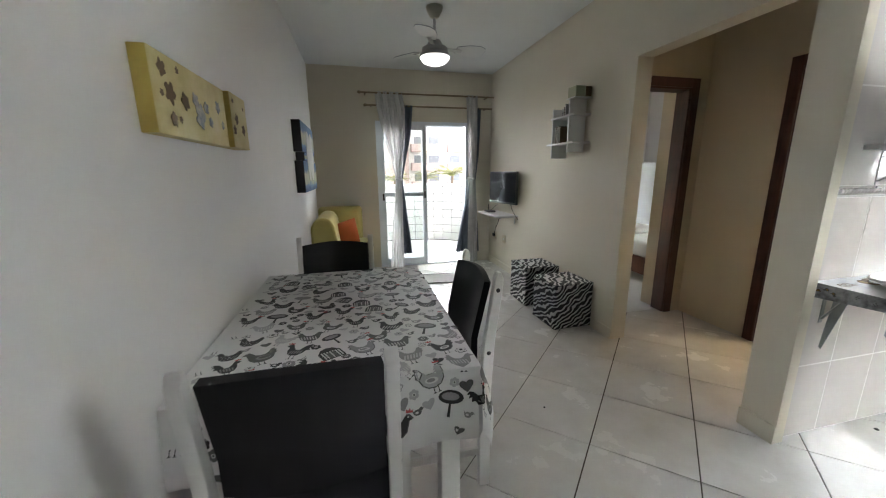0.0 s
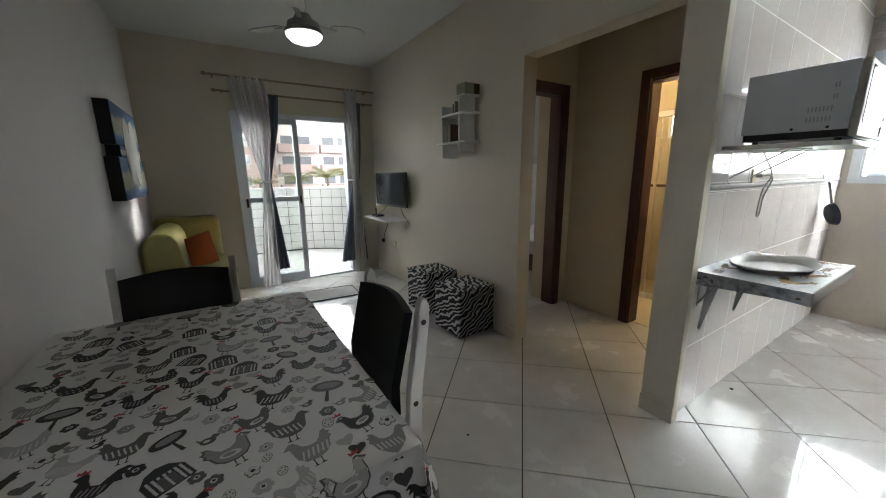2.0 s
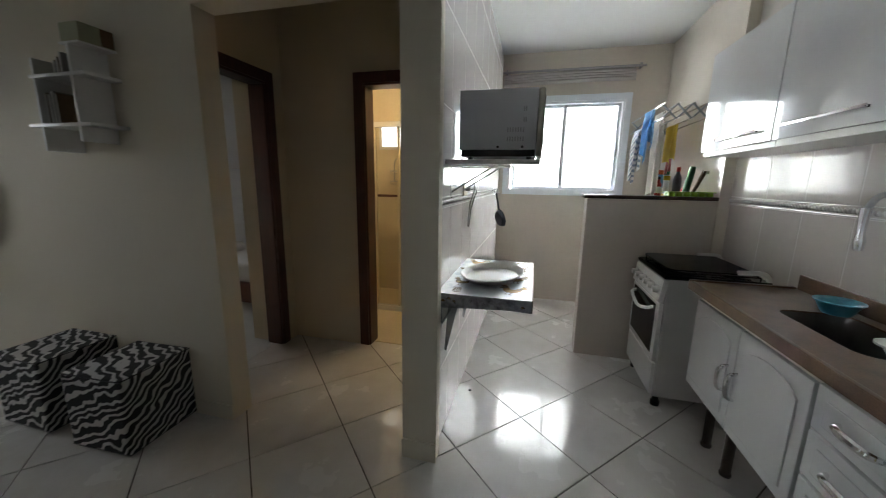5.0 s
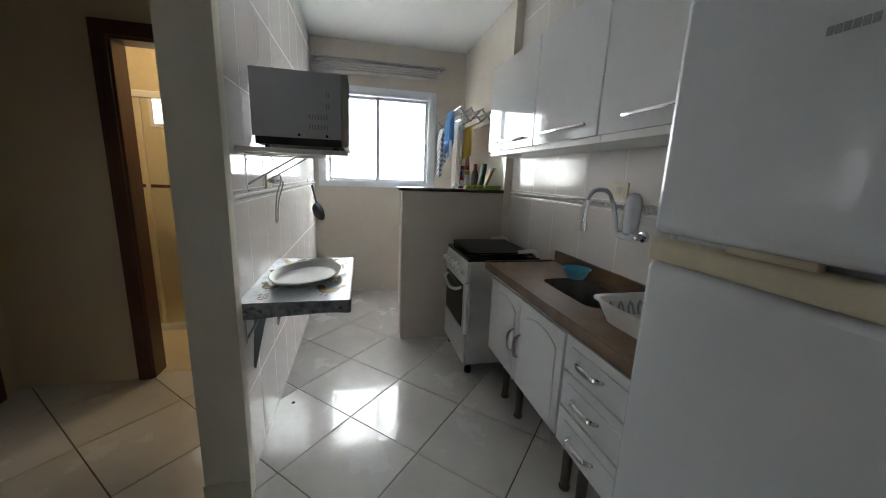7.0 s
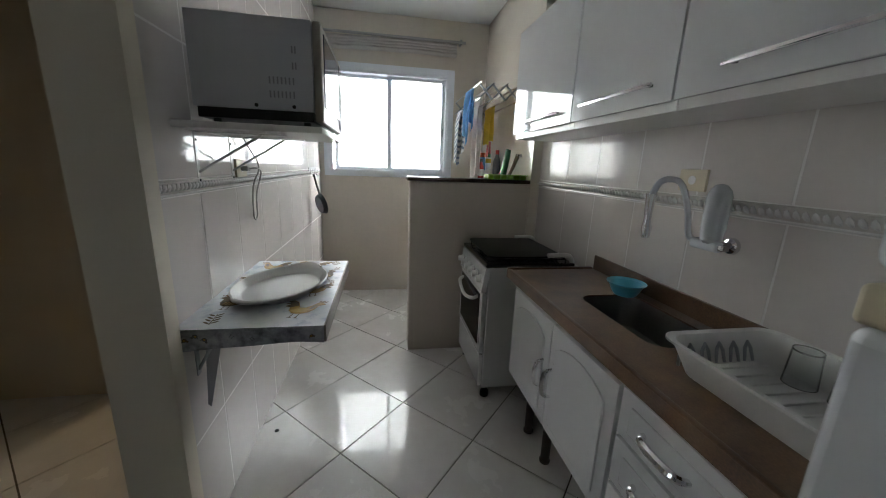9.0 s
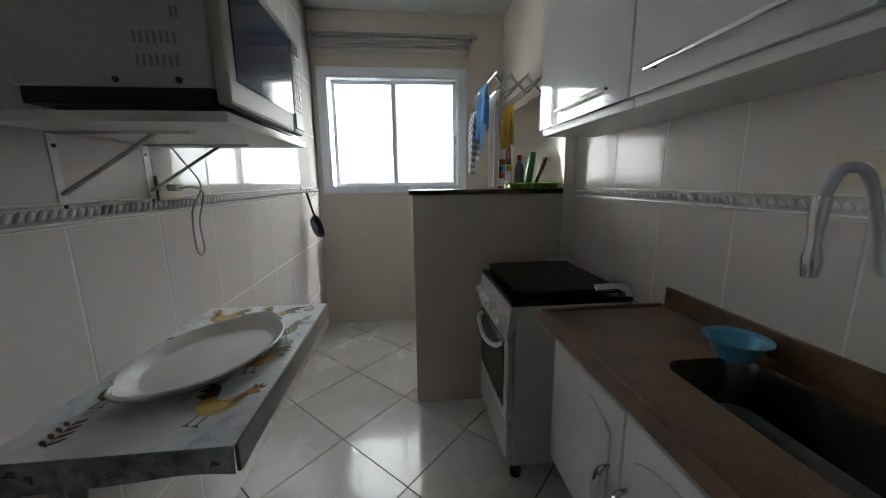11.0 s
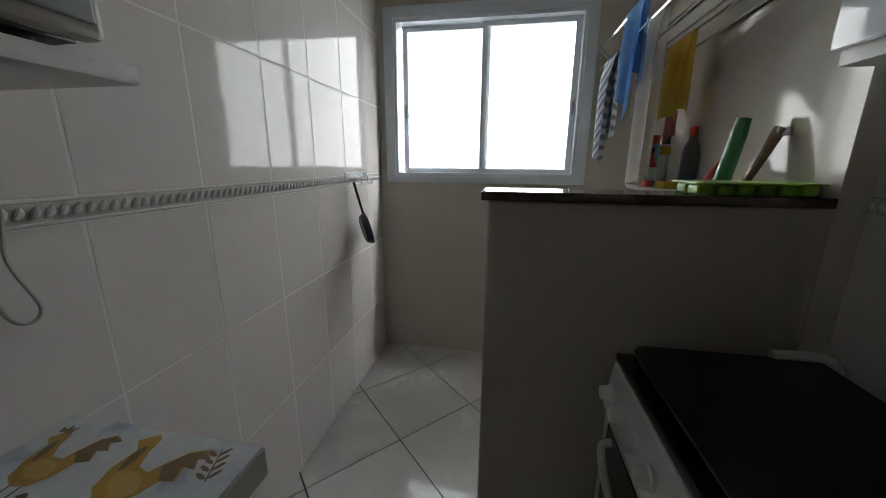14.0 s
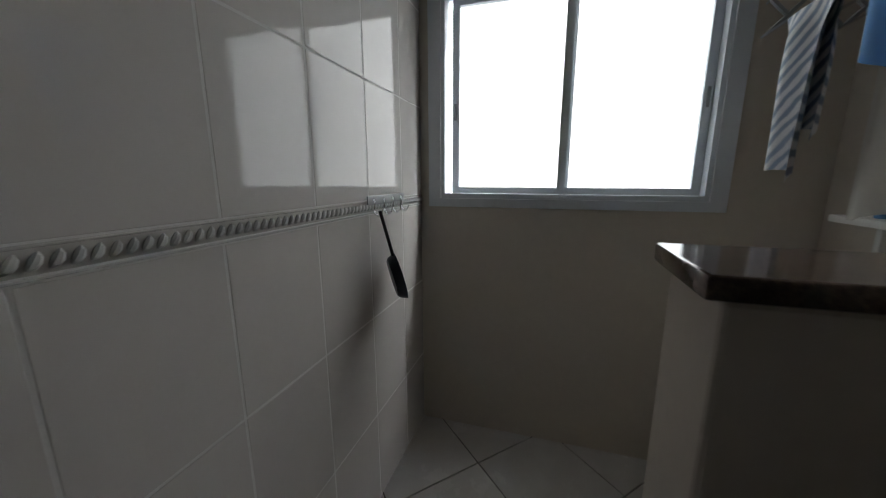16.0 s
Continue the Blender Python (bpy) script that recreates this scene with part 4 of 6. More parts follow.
def wall_table():
    x0, x1, y0, z = 2.565, 3.353, 1.115, 0.855
    t = thing("wall_table", (2.95, 1.34, 0.6), "small wall-hung table on steel brackets with printed cloth", "wall table")
    part("board", box((x0 + 0.004, y0 + 0.004, z - 0.03), (x1 - 0.004, YK - 0.002, z - 0.004), 0.002), M_WHITEWOOD, t)
    def f(u, v):
        # cloth from the front drop over the top to the wall, u along x
        s = v * (YK - 0.004 - y0)
        x = x0 + (x1 - x0) * u
        return (x, y0 + s, z + 0.0012 * math.sin(x * 31 + s * 17) * math.sin(s * 23))
    part("cloth", sheet(f, 40, 30, 0.0015), M_CLOTH2, t, "printed wipe-clean cloth")
    farm_print(t, f, x0, x1, y0, YK - 0.004, M_PRINT2, ["ochre_hen", "ochre_hen", "rooster"], ["sprig", "sprig", "chick"], 0.155, (0.16, 0.19), (0.05, 0.065), 5,
               [("ochre_hen", 3.245, 1.455, 0.15, -1.5, 1), ("ochre_hen", 3.25, 1.285, 0.17, -1.7, 1), ("rooster", 3.09, 1.195, 0.14, -1.3, -1), ("ochre_hen", 2.9, 1.205, 0.15, -1.5, 1), ("ochre_hen", 2.70, 1.21, 0.15, -1.8, -1),
                ("sprig", 3.30, 1.17, 0.08, -1.2, 1), ("sprig", 3.2, 1.15, 0.05, -1.7, 1), ("sprig", 2.64, 1.47, 0.09, -1.5, 1), ("rooster", 2.78, 1.47, 0.13, -1.6, 1), ("chick", 3.18, 1.40, 0.05, -1.5, 1), ("sprig", 3.0, 1.15, 0.05, -1.4, 1), ("ochre_hen", 3.03, 1.48, 0.12, -1.5, -1)])
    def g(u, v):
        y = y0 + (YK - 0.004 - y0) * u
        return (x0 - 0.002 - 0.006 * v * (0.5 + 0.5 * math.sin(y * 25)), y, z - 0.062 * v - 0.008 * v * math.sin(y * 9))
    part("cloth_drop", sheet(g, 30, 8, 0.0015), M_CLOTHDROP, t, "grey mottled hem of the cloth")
    farm_print(t, g, 0.0, YK - 0.004 - y0, 0.0, 0.062, [M_PRINT[0], M_PRINT2[0], M_PRINT[1], M_PRINT2[1], M_PRINT[4]], ["hen", "dotted_hen"], ["chick"], 0.1, (0.05, 0.055), (0.02, 0.025), 12)
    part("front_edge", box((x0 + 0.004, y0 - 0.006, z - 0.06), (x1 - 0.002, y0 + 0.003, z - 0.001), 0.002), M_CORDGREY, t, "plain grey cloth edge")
    for x in (2.68, 3.15):
        b = bmesh.new()
        box((x - 0.012, YK - 0.006, z - 0.22), (x + 0.012, YK - 0.002, z - 0.031), 0.001, into=b)
        box((x - 0.012, YK - 0.30, z - 0.036), (x + 0.012, YK - 0.006, z - 0.031), 0.001, into=b)
        tube([(x, YK - 0.006, z - 0.2), (x, YK - 0.1, z - 0.036)], 0.006, 6, b)
        pr = prism([(YK - 0.10, z - 0.036), (YK - 0.04, z - 0.036), (YK - 0.02, z - 0.34), (YK - 0.03, z - 0.35)], -0.002, 0.002)
        turned(pr, Matrix(((0, 0, 1, x), (1, 0, 0, 0), (0, 1, 0, 0), (0, 0, 0, 1))))
        bmesh.ops.recalc_face_normals(pr, faces=pr.faces[:])
        merge(b, pr)
        part("bracket", b, M_GREYSTEEL, t)
    tr = thing("serving_tray", (3.02, 1.33, z), "white oval plastic tray with two lip handles", "tray")
    n, bm, rings = 48, bmesh.new(), []
    for r, h in ((0.80, 0.004), (0.84, 0.006), (0.93, 0.028), (1.0, 0.034), (1.03, 0.03), (1.0, 0.026), (0.92, 0.022), (0.82, 0.001)):
        ring = []
        for k in range(n):
            a = 2 * math.pi * k / n
            lip = 0.022 * max(0, abs(math.cos(a)) - 0.9) / 0.1 if r > 0.95 else 0
            ring.append(bm.verts.new(((0.228 * r + lip) * math.cos(a), 0.158 * r * math.sin(a), h + lip * 0.4)))
        rings.append(ring)
    for a, b in zip(rings, rings[1:]):
        for k in range(n):
            bm.faces.new((a[k], a[(k + 1) % n], b[(k + 1) % n], b[k]))
    bm.faces.new(rings[0])
    bm.faces.new(rings[-1][::-1])
    bmesh.ops.recalc_face_normals(bm, faces=bm.faces[:])
    turned(bm, Matrix.Translation((2.925, 1.33, z + 0.002)) @ Matrix.Rotation(radians(-14), 4, "Z"))
    part("dish", bm, M_WHITEPLASTIC, tr)
    for s in (-1, 1):
        lip = tube(smooth_path([(s * 0.212, -0.07, 0.032), (s * 0.24, -0.042, 0.034), (s * 0.25, 0.0, 0.035), (s * 0.24, 0.042, 0.034), (s * 0.212, 0.07, 0.032)], 5), 0.006, 8)
        part("lip_handle", turned(lip, Matrix.Translation((2.925, 1.33, z + 0.002)) @ Matrix.Rotation(radians(-14), 4, "Z")), M_WHITEPLASTIC, tr)


wall_table()

# ---- living room: large things ----
def dining_table():
    x0, x1, y0, y1, z = -0.03, 0.85, 1.385, 2.62, 0.772
    t = thing("dining_table", (0.45, 2.02, 0.0), "white wooden dining table under a printed cloth", "table")
    part("tabletop", box((x0, y0, z - 0.035), (x1, y1, z - 0.003), 0.006), M_WHITEWOOD, t)
    part("apron", boxes([((x0 + 0.06, y0 + 0.06, z - 0.12), (x1 - 0.06, y0 + 0.08, z - 0.036)), ((x0 + 0.06, y1 - 0.08, z - 0.12), (x1 - 0.06, y1 - 0.06, z - 0.036)),
                         ((x0 + 0.06, y0 + 0.08, z - 0.12), (x0 + 0.08, y1 - 0.08, z - 0.036)), ((x1 - 0.08, y0 + 0.08, z - 0.12), (x1 - 0.06, y1 - 0.08, z - 0.036))]), M_WHITEWOOD, t, smooth=False)
    for x in (x0 + 0.04, x1 - 0.11):
        for y in (y0 + 0.04, y1 - 0.11):
            part("leg", box((x, y, 0), (x + 0.07, y + 0.07, z - 0.036), 0.006), M_WHITEWOOD, t)
    c = thing("tablecloth", (0.45, 2.02, z), "white tablecloth printed with black and grey hens", "tablecloth")
    d = 0.24
    ax0, ax1, ay0, ay1 = x0 - d * 0.0, x1 + d, y0 - d, y1 + d
    def f(u, v):
        s, w = ax0 + (ax1 - ax0) * u, ay0 + (ay1 - ay0) * v
        ox, oy = max(0, s - x1), max(0, y0 - w) if w < y0 else max(0, w - y1)
        sy = -1 if w < y0 else 1
        x, y = min(s, x1), min(max(w, y0), y1)
        over = math.hypot(ox, oy)
        if over < 1e-6:
            return (x, y, z + 0.0006 * math.sin(x * 21) * math.sin(y * 17))
        dx, dy = ox / over, oy / over
        fold = 0.016 * math.sin((x + y) * 26) * min(1, over / 0.12) * (1 if ox and oy else 0.45)
        out = 0.012 + 0.03 * min(1, over / 0.2) + fold
        drop = over if not (ox and oy) else max(ox, oy) * 0.85 + min(ox, oy) * 0.35
        return (x + dx * out, y + sy * dy * out, z - max(0.0, drop - 0.006))
    part("cloth", sheet(f, 64, 96, 0.0015), M_CLOTH, c)
    farm_print(c, f, ax0, ax1, ay0, ay1, M_PRINT, ["hen", "dotted_hen", "striped_hen", "barn", "rooster", "outlined_hen", "striped_hen", "rooster", "outlined_hen", "tree"], ["chick", "heart", "flower", "egg", "chick", "flower", "outlined_flower", "heart"], 0.112, (0.085, 0.112), (0.034, 0.05), 21)


dining_table()


def dining_chair(m):
    """Built with its seat's front towards +y, back at y = 0, base at the origin."""
    c = thing("dining_chair", (0, 0, 0), "white wooden dining chair with black padded seat and back", "chair", "chairs round the table")
    w, hp = 0.215, 0.985
    for s in (-1, 1):
        prof = [(-0.02, 0.0), (0.028, 0.0), (0.032, 0.45), (0.012, 0.70), (-0.018, 0.90), (-0.026, hp - 0.02), (-0.036, hp), (-0.05, hp), (-0.062, hp - 0.025), (-0.058, 0.90), (-0.032, 0.70), (-0.018, 0.45)]
        bm = prism([(y, z) for y, z in prof], 0, 0.032, None, 0.004)
        turned(bm, Matrix(((0, 0, 1, s * w - 0.016), (1, 0, 0, 0), (0, 1, 0, 0), (0, 0, 0, 1))))
        bmesh.ops.recalc_face_normals(bm, faces=bm.faces[:])
        post = part("back_post", bm, M_WHITEWOOD, c)
        for z in (0.645, 0.912):
            y = -0.004 if z < 0.7 else -0.038
            part("bolt", lathe([(0.009, 0), (0.009, s * 0.002), (0.005, s * 0.003)], (s * (w + 0.0155), y, z), 12, "x"), M_BLACKPLASTIC, post)
        part("front_leg", box((s * w - 0.018, 0.33, 0), (s * w + 0.018, 0.37, 0.43), 0.005), M_WHITEWOOD, c)
        part("side_rail", box((s * w - 0.012, 0.03, 0.37), (s * w + 0.012, 0.33, 0.425), 0.003), M_WHITEWOOD, c)
        part("stretcher", box((s * w - 0.01, 0.03, 0.16), (s * w + 0.01, 0.33, 0.195), 0.003), M_WHITEWOOD, c)
    part("front_rail", box((-w + 0.018, 0.338, 0.37), (w - 0.018, 0.362, 0.425), 0.003), M_WHITEWOOD, c)
    def f(u, v):
        x = -w + 0.017 + (2 * w - 0.034) * u
        z = 0.60 + 0.335 * v
        y = (0.01 if z < 0.7 else 0.01 - 0.045 * (z - 0.7) / 0.2) - 0.028 * math.sin(math.pi * u)
        return (x, y + 0.024, z + 0.022 * math.sin(math.pi * u) * (v - 0.25))
    back = sheet(f, 16, 10, 0.026)
    bmesh.ops.recalc_face_normals(back, faces=back.faces[:])
    part("backrest", back, M_BLACK, c, "black padded vinyl")
    part("seat", box((-w - 0.02, 0.035, 0.43), (w + 0.02, 0.40, 0.475), 0.018, 3), M_BLACK, c, "black padded vinyl")
    c.matrix_basis = m
    return c


chair = dining_chair(pose(0.35, 1.195, 0))
copy_thing(chair, pose(0.992, 1.885, 0, 0, 0, 90))
copy_thing(chair, pose(0.36, 2.66, 0, 0, 0, 180))


def armchair():
    a = thing("sofa", (0.3, 5.0, 0.0), "olive yellow leatherette corner sofa with one high end", "sofa")
    part("seat", box((0.08, 4.66, 0.09), (0.60, 5.38, 0.36), 0.03, 4), M_YELLOWSOFA, a)
    part("seat_cushion", box((0.2, 4.64, 0.30), (0.63, 5.39, 0.50), 0.055, 5), M_YELLOWSOFA, a)
    back = prism([(-0.02, 0.12), (0.29, 0.12), (0.29, 0.45), (0.235, 0.80), (0.19, 0.87), (0.10, 0.89), (0.03, 0.86), (-0.02, 0.78)], 4.50, 5.42, None, 0.028)
    turned(back, Matrix(((1, 0, 0, 0), (0, 0, 1, 0), (0, 1, 0, 0), (0, 0, 0, 1))))
    bmesh.ops.recalc_face_normals(back, faces=back.faces[:])
    part("backrest", back, M_YELLOWSOFA, a)
    part("end_rest", box((-0.02, 5.37, 0.12), (0.56, 5.57, 0.93), 0.06, 5), M_YELLOWSOFA, a)
    for x in (0.12, 0.56):
        for y in (4.72, 5.32):
            part("foot", lathe([(0.02, 0), (0.026, 0.095)], (x, y, 0), 12), M_BLACKPLASTIC, a)
    def f(u, v):
        x, y = (u - 0.5), (v - 0.5)
        return (0.31 * x, 0.33 * y, 0.065 * max(0, (1 - 4 * x * x)) ** 0.5 * max(0, (1 - 4 * y * y)) ** 0.5 + 0.002 * math.sin(u * 30) * math.sin(v * 21))
    bm = sheet(f, 16, 16)
    other = sheet(lambda u, v: (f(u, v)[0], f(u, v)[1], -f(u, v)[2]), 16, 16)
    merge(bm, other)
    bmesh.ops.remove_doubles(bm, verts=bm.verts[:], dist=1e-5)
    bmesh.ops.recalc_face_normals(bm, faces=bm.faces[:])
    turned(bm, Matrix.Translation((0.345, 4.98, 0.625)) @ Matrix.Rotation(radians(-25), 4, "Z") @ Matrix.Rotation(radians(68), 4, "X") @ Matrix.Rotation(radians(20), 4, "Z"))
    solo("cushion", bm, M_ORANGE, "small burnt orange cushion leaning in the sofa corner", "cushion", (0.345, 4.98, 0.5))


armchair()


def poufs():
    p = thing("pouf", (2.26, 2.99, 0), "cube pouf in zebra print fabric", "pouf", "zebra poufs along the wall")
    part("cover", box((2.08, 2.81, 0.012), (2.455, 3.185, 0.415), 0.014, 3), M_ZEBRA, p)
    for z in (0.018, 0.41):
        part("piping", tube([(2.084, 2.814, z), (2.451, 2.814, z), (2.451, 3.181, z), (2.084, 3.181, z)], 0.004, 6, None, True), M_BLACK, p)
    for x in (2.12, 2.41):
        for y in (2.85, 3.14):
            part("foot", lathe([(0.015, 0), (0.015, 0.014)], (x, y, 0), 10), M_BLACKPLASTIC, p)
    p.matrix_basis = pose(2.285, 3.16, 0, 0, 0, 2)
    copy_thing(p, pose(2.305, 3.74, 0, 0, 0, -1))


poufs()


def television():
    s = thing("tv_shelf", (2.34, 4.9, 0.8), "small white wall shelf under the television", "shelf")
    part("board", box((2.19, 4.56, 0.80), (2.489, 5.26, 0.822), 0.002), M_WHITEWOOD, s)
    for y in (4.66, 5.12):
        part("bracket", tube([(2.487, y, 0.70), (2.487, y, 0.797), (2.24, y, 0.797)], 0.006, 6), M_WHITE, s)
    t = thing("television", (2.42, 4.75, 1.16), "black flat television on a wall arm", "television")
    body = box((-0.31, 0.0, -0.205), (0.31, 0.035, 0.205), 0.008)
    m = Matrix.Translation((2.345, 4.76, 1.17)) @ Matrix.Rotation(radians(-80), 4, "Z")
    frame_part = part("frame", turned(body, m), M_BLACKPLASTIC, t)
    part("screen", turned(box((-0.297, -0.003, -0.18), (0.297, 0.001, 0.194), 0.001), m), M_SCREEN, frame_part)
    part("back_cover", turned(box((-0.22, 0.035, -0.15), (0.22, 0.06, 0.12), 0.01), m), M_BLACKPLASTIC, t)
    part("wall_arm", tube([(2.40, 4.77, 1.17), (2.489, 4.80, 1.17)], 0.02, 8), M_BLACKPLASTIC, t)


television()


M_CANOPY = surface("ivory plastic", (0.62, 0.58, 0.48), 0.4, vary=0.04)


def ceiling_fan():
    cx, cy = 1.235, 3.69
    f = thing("ceiling_fan", (cx, cy, CEIL), "white three-blade ceiling fan with a lit lamp", "ceiling fan")
    part("canopy", lathe([(0.018, CEIL - 0.09), (0.04, CEIL - 0.075), (0.066, CEIL - 0.03), (0.072, CEIL - 0.008), (0.072, CEIL)], (cx, cy, 0), 28), M_CANOPY, f)
    part("rod", lathe([(0.011, CEIL - 0.25), (0.011, CEIL - 0.07)], (cx, cy, 0), 14), M_STEEL, f)
    part("motor", lathe([(0.0, 2.375), (0.1, 2.375), (0.115, 2.39), (0.11, 2.42), (0.07, 2.445), (0.05, 2.48), (0.0, 2.48)], (cx, cy, 0), 32), M_STEEL, f)
    lamp = part("lamp_ring", lathe([(0.128, 2.372), (0.135, 2.36), (0.135, 2.345), (0.125, 2.345)], (cx, cy, 0), 40), M_STEEL, f)
    part("lamp_glass", lathe([(0.0, 2.285), (0.05, 2.289), (0.095, 2.306), (0.122, 2.332), (0.128, 2.352), (0.12, 2.37), (0.0, 2.372)], (cx, cy, 0), 40), M_LAMP, f, "lit opal glass")
    for k, az in enumerate((8, 128, 248)):
        bm = bmesh.new()
        top = [(0.20, -0.045), (0.30, -0.085), (0.40, -0.095), (0.455, -0.07), (0.475, -0.02), (0.465, 0.045), (0.41, 0.08), (0.32, 0.075), (0.20, 0.045)]
        prism(top, -0.004, 0.004, bm, 0.0015)
        tilt = Matrix.Rotation(radians(-13), 4, "X")
        rot = Matrix.Translation((cx, cy, 2.43)) @ Matrix.Rotation(radians(az), 4, "Z") @ tilt
        blade = part("blade", turned(bm, rot), M_WHITEPLASTIC, f)
        part("blade_rim", turned(tube([(a, b, 0) for a, b in top], 0.003, 6, None, True), rot), M_GREYSTEEL, blade)
        arm = box((0.09, -0.02, -0.012), (0.25, 0.02, -0.005), 0.002)
        part("blade_arm", turned(arm, rot), M_WHITE, blade)


ceiling_fan()


def curtain_cloth(name, color, sheer=0.0):
    m, n, l, b = mat(name)
    v = coords(n, l)
    f = noise_of(n, l, v, 300, 2)
    l.new(ramp(n, l, noise_of(n, l, v, 5, 3), [(0.3, tuple(c * 0.9 for c in color)), (0.7, color)]), b.inputs["Base Color"])
    b.inputs["Roughness"].default_value = 0.8
    bumped(n, l, b, f, 0.15, 0.0006)
    if sheer:
        tr = n.new("ShaderNodeBsdfTranslucent")
        tr.inputs["Color"].default_value = (*color, 1)
        mx = n.new("ShaderNodeMixShader")
        mx.inputs[0].default_value = sheer
        l.new(b.outputs[0], mx.inputs[1])
        l.new(tr.outputs[0], mx.inputs[2])
        clear = n.new("ShaderNodeBsdfTransparent")
        net = n.new("ShaderNodeMixShader")
        net.inputs[0].default_value = sheer * 0.42
        l.new(mx.outputs[0], net.inputs[1])
        l.new(clear.outputs[0], net.inputs[2])
        l.new(net.outputs[0], n["Material Output"].inputs[0])
    return m


M_SHEER = curtain_cloth("thin white voile", (0.93, 0.925, 0.92), 0.88)
M_GREYCURTAIN = curtain_cloth("blue grey curtain cloth", (0.15, 0.18, 0.23), 0.1)


def curtain(name, label, material, rows, folds, y, depth, category="curtain"):
    """A gathered curtain; rows: z, x from, x to, from top to hem."""
    def f(u, v):
        k = v * (len(rows) - 1)
        i = min(int(k), len(rows) - 2)
        t = k - i
        t = t * t * (3 - 2 * t)
        a, b = rows[i], rows[i + 1]
        z, xa, xb = (a[j] + (b[j] - a[j]) * t for j in range(3))
        w = xb - xa
        d = depth * min(1.0, 0.35 + 0.9 * w / 0.4)
        ph = 2 * math.pi * folds * u
        return (xa + w * u + 0.012 * math.sin(ph * 0.5 + v * 3), y + d * math.sin(ph) * 0.5 + 0.3 * d * math.sin(ph * 2.3 + 4 * v), z)
    return solo(name, sheet(f, folds * 10, 40, 0.0012), material, label, category, ((rows[0][1] + rows[0][2]) / 2, y, rows[0][0]))


def curtains():
    for z, y, xa, xb, lab in ((2.40, 5.44, 0.60, 2.47, "upper"), (2.255, 5.50, 0.67, 2.47, "lower")):
        r = thing("curtain_rod", (xa, y, z), "pale wooden curtain rod with small finials", "curtain rod", "curtain rods over the balcony door")
        part("rod", tube([(xa + 0.02, y, z), (xb, y, z)], 0.011, 10), M_RODWOOD, r)
        part("finial", lathe([(0.0, -0.02), (0.018, -0.01), (0.02, 0.01), (0.012, 0.03)], (xa, y, z), 14, "x"), M_RODWOOD, r)
        for x in (xa + 0.08, xb - 0.1):
            part("bracket", box((x - 0.008, y, z - 0.012), (x + 0.008, YF - 0.001, z + 0.004), 0.002), M_RODWOOD, r)
    curtain("curtain", "white sheer curtain tied in the middle", M_SHEER, [(2.415, 0.80, 1.16), (2.2, 0.82, 1.20), (1.8, 0.90, 1.19), (1.28, 1.05, 1.12), (0.9, 1.01, 1.13), (0.015, 0.93, 1.13)], 9, 5.44, 0.07)
    curtain("curtain", "blue grey curtain tied behind a sheer one", M_GREYCURTAIN, [(2.265, 1.12, 1.31), (1.9, 1.11, 1.27), (1.28, 1.08, 1.13), (0.9, 1.08, 1.17), (0.20, 1.08, 1.25)], 6, 5.50, 0.05)
    curtain("curtain", "white sheer curtain beside the open door", M_SHEER, [(2.415, 2.06, 2.22), (1.9, 2.08, 2.22), (1.28, 2.12, 2.19), (0.8, 2.11, 2.22), (0.02, 2.10, 2.24)], 6, 5.44, 0.06)
    curtain("curtain", "blue grey curtain gathered beside the open door", M_GREYCURTAIN, [(2.265, 2.20, 2.29), (1.6, 2.17, 2.27), (1.2, 2.12, 2.23), (0.8, 2.04, 2.26), (0.18, 1.92, 2.30)], 5, 5.50, 0.05)
    for x, in ((1.083,), (2.12,)):
        solo("curtain_tie", tube([(x - 0.045, 5.45, 1.28), (x - 0.02, 5.40, 1.285), (x + 0.03, 5.40, 1.275), (x + 0.06, 5.47, 1.28), (x + 0.03, 5.535, 1.285), (x - 0.03, 5.535, 1.28)], 0.012, 8, None, True), M_SHEER, "white cloth curtain tie", "curtain tie", (x, 5.46, 1.28))


M_RODWOOD = wood("pale rod wood", (0.20, 0.15, 0.09), (0.36, 0.28, 0.18), 0.5)
curtains()


# ---- wall art ----
def canvas_print(name, seed_scale, stops):
    m, n, l, b = mat(name)
    v = coords(n, l)
    f = noise_of(n, l, v, seed_scale, 4.0, 0.6)
    l.new(ramp(n, l, f, stops), b.inputs["Base Color"])
    b.inputs["Roughness"].default_value = 0.7
    bumped(n, l, b, noise_of(n, l, v, 350, 2), 0.2, 0.0008)
    return m


M_OCHRE = canvas_print("ochre painted canvas", 5, [(0.3, (0.38, 0.30, 0.11)), (0.55, (0.50, 0.42, 0.20)), (0.75, (0.56, 0.50, 0.30))])
M_OCHREEDGE = surface("ochre canvas edge", (0.40, 0.29, 0.055), 0.7, vary=0.1)
M_MOTIF = surface("dark brown painted motif", (0.10, 0.06, 0.025), 0.8, vary=0.3)
M_BLUEMOTIF = canvas_print("blue grey painted motif", 30, [(0.35, (0.10, 0.12, 0.16)), (0.6, (0.3, 0.29, 0.24)), (0.7, (0.45, 0.38, 0.2))])


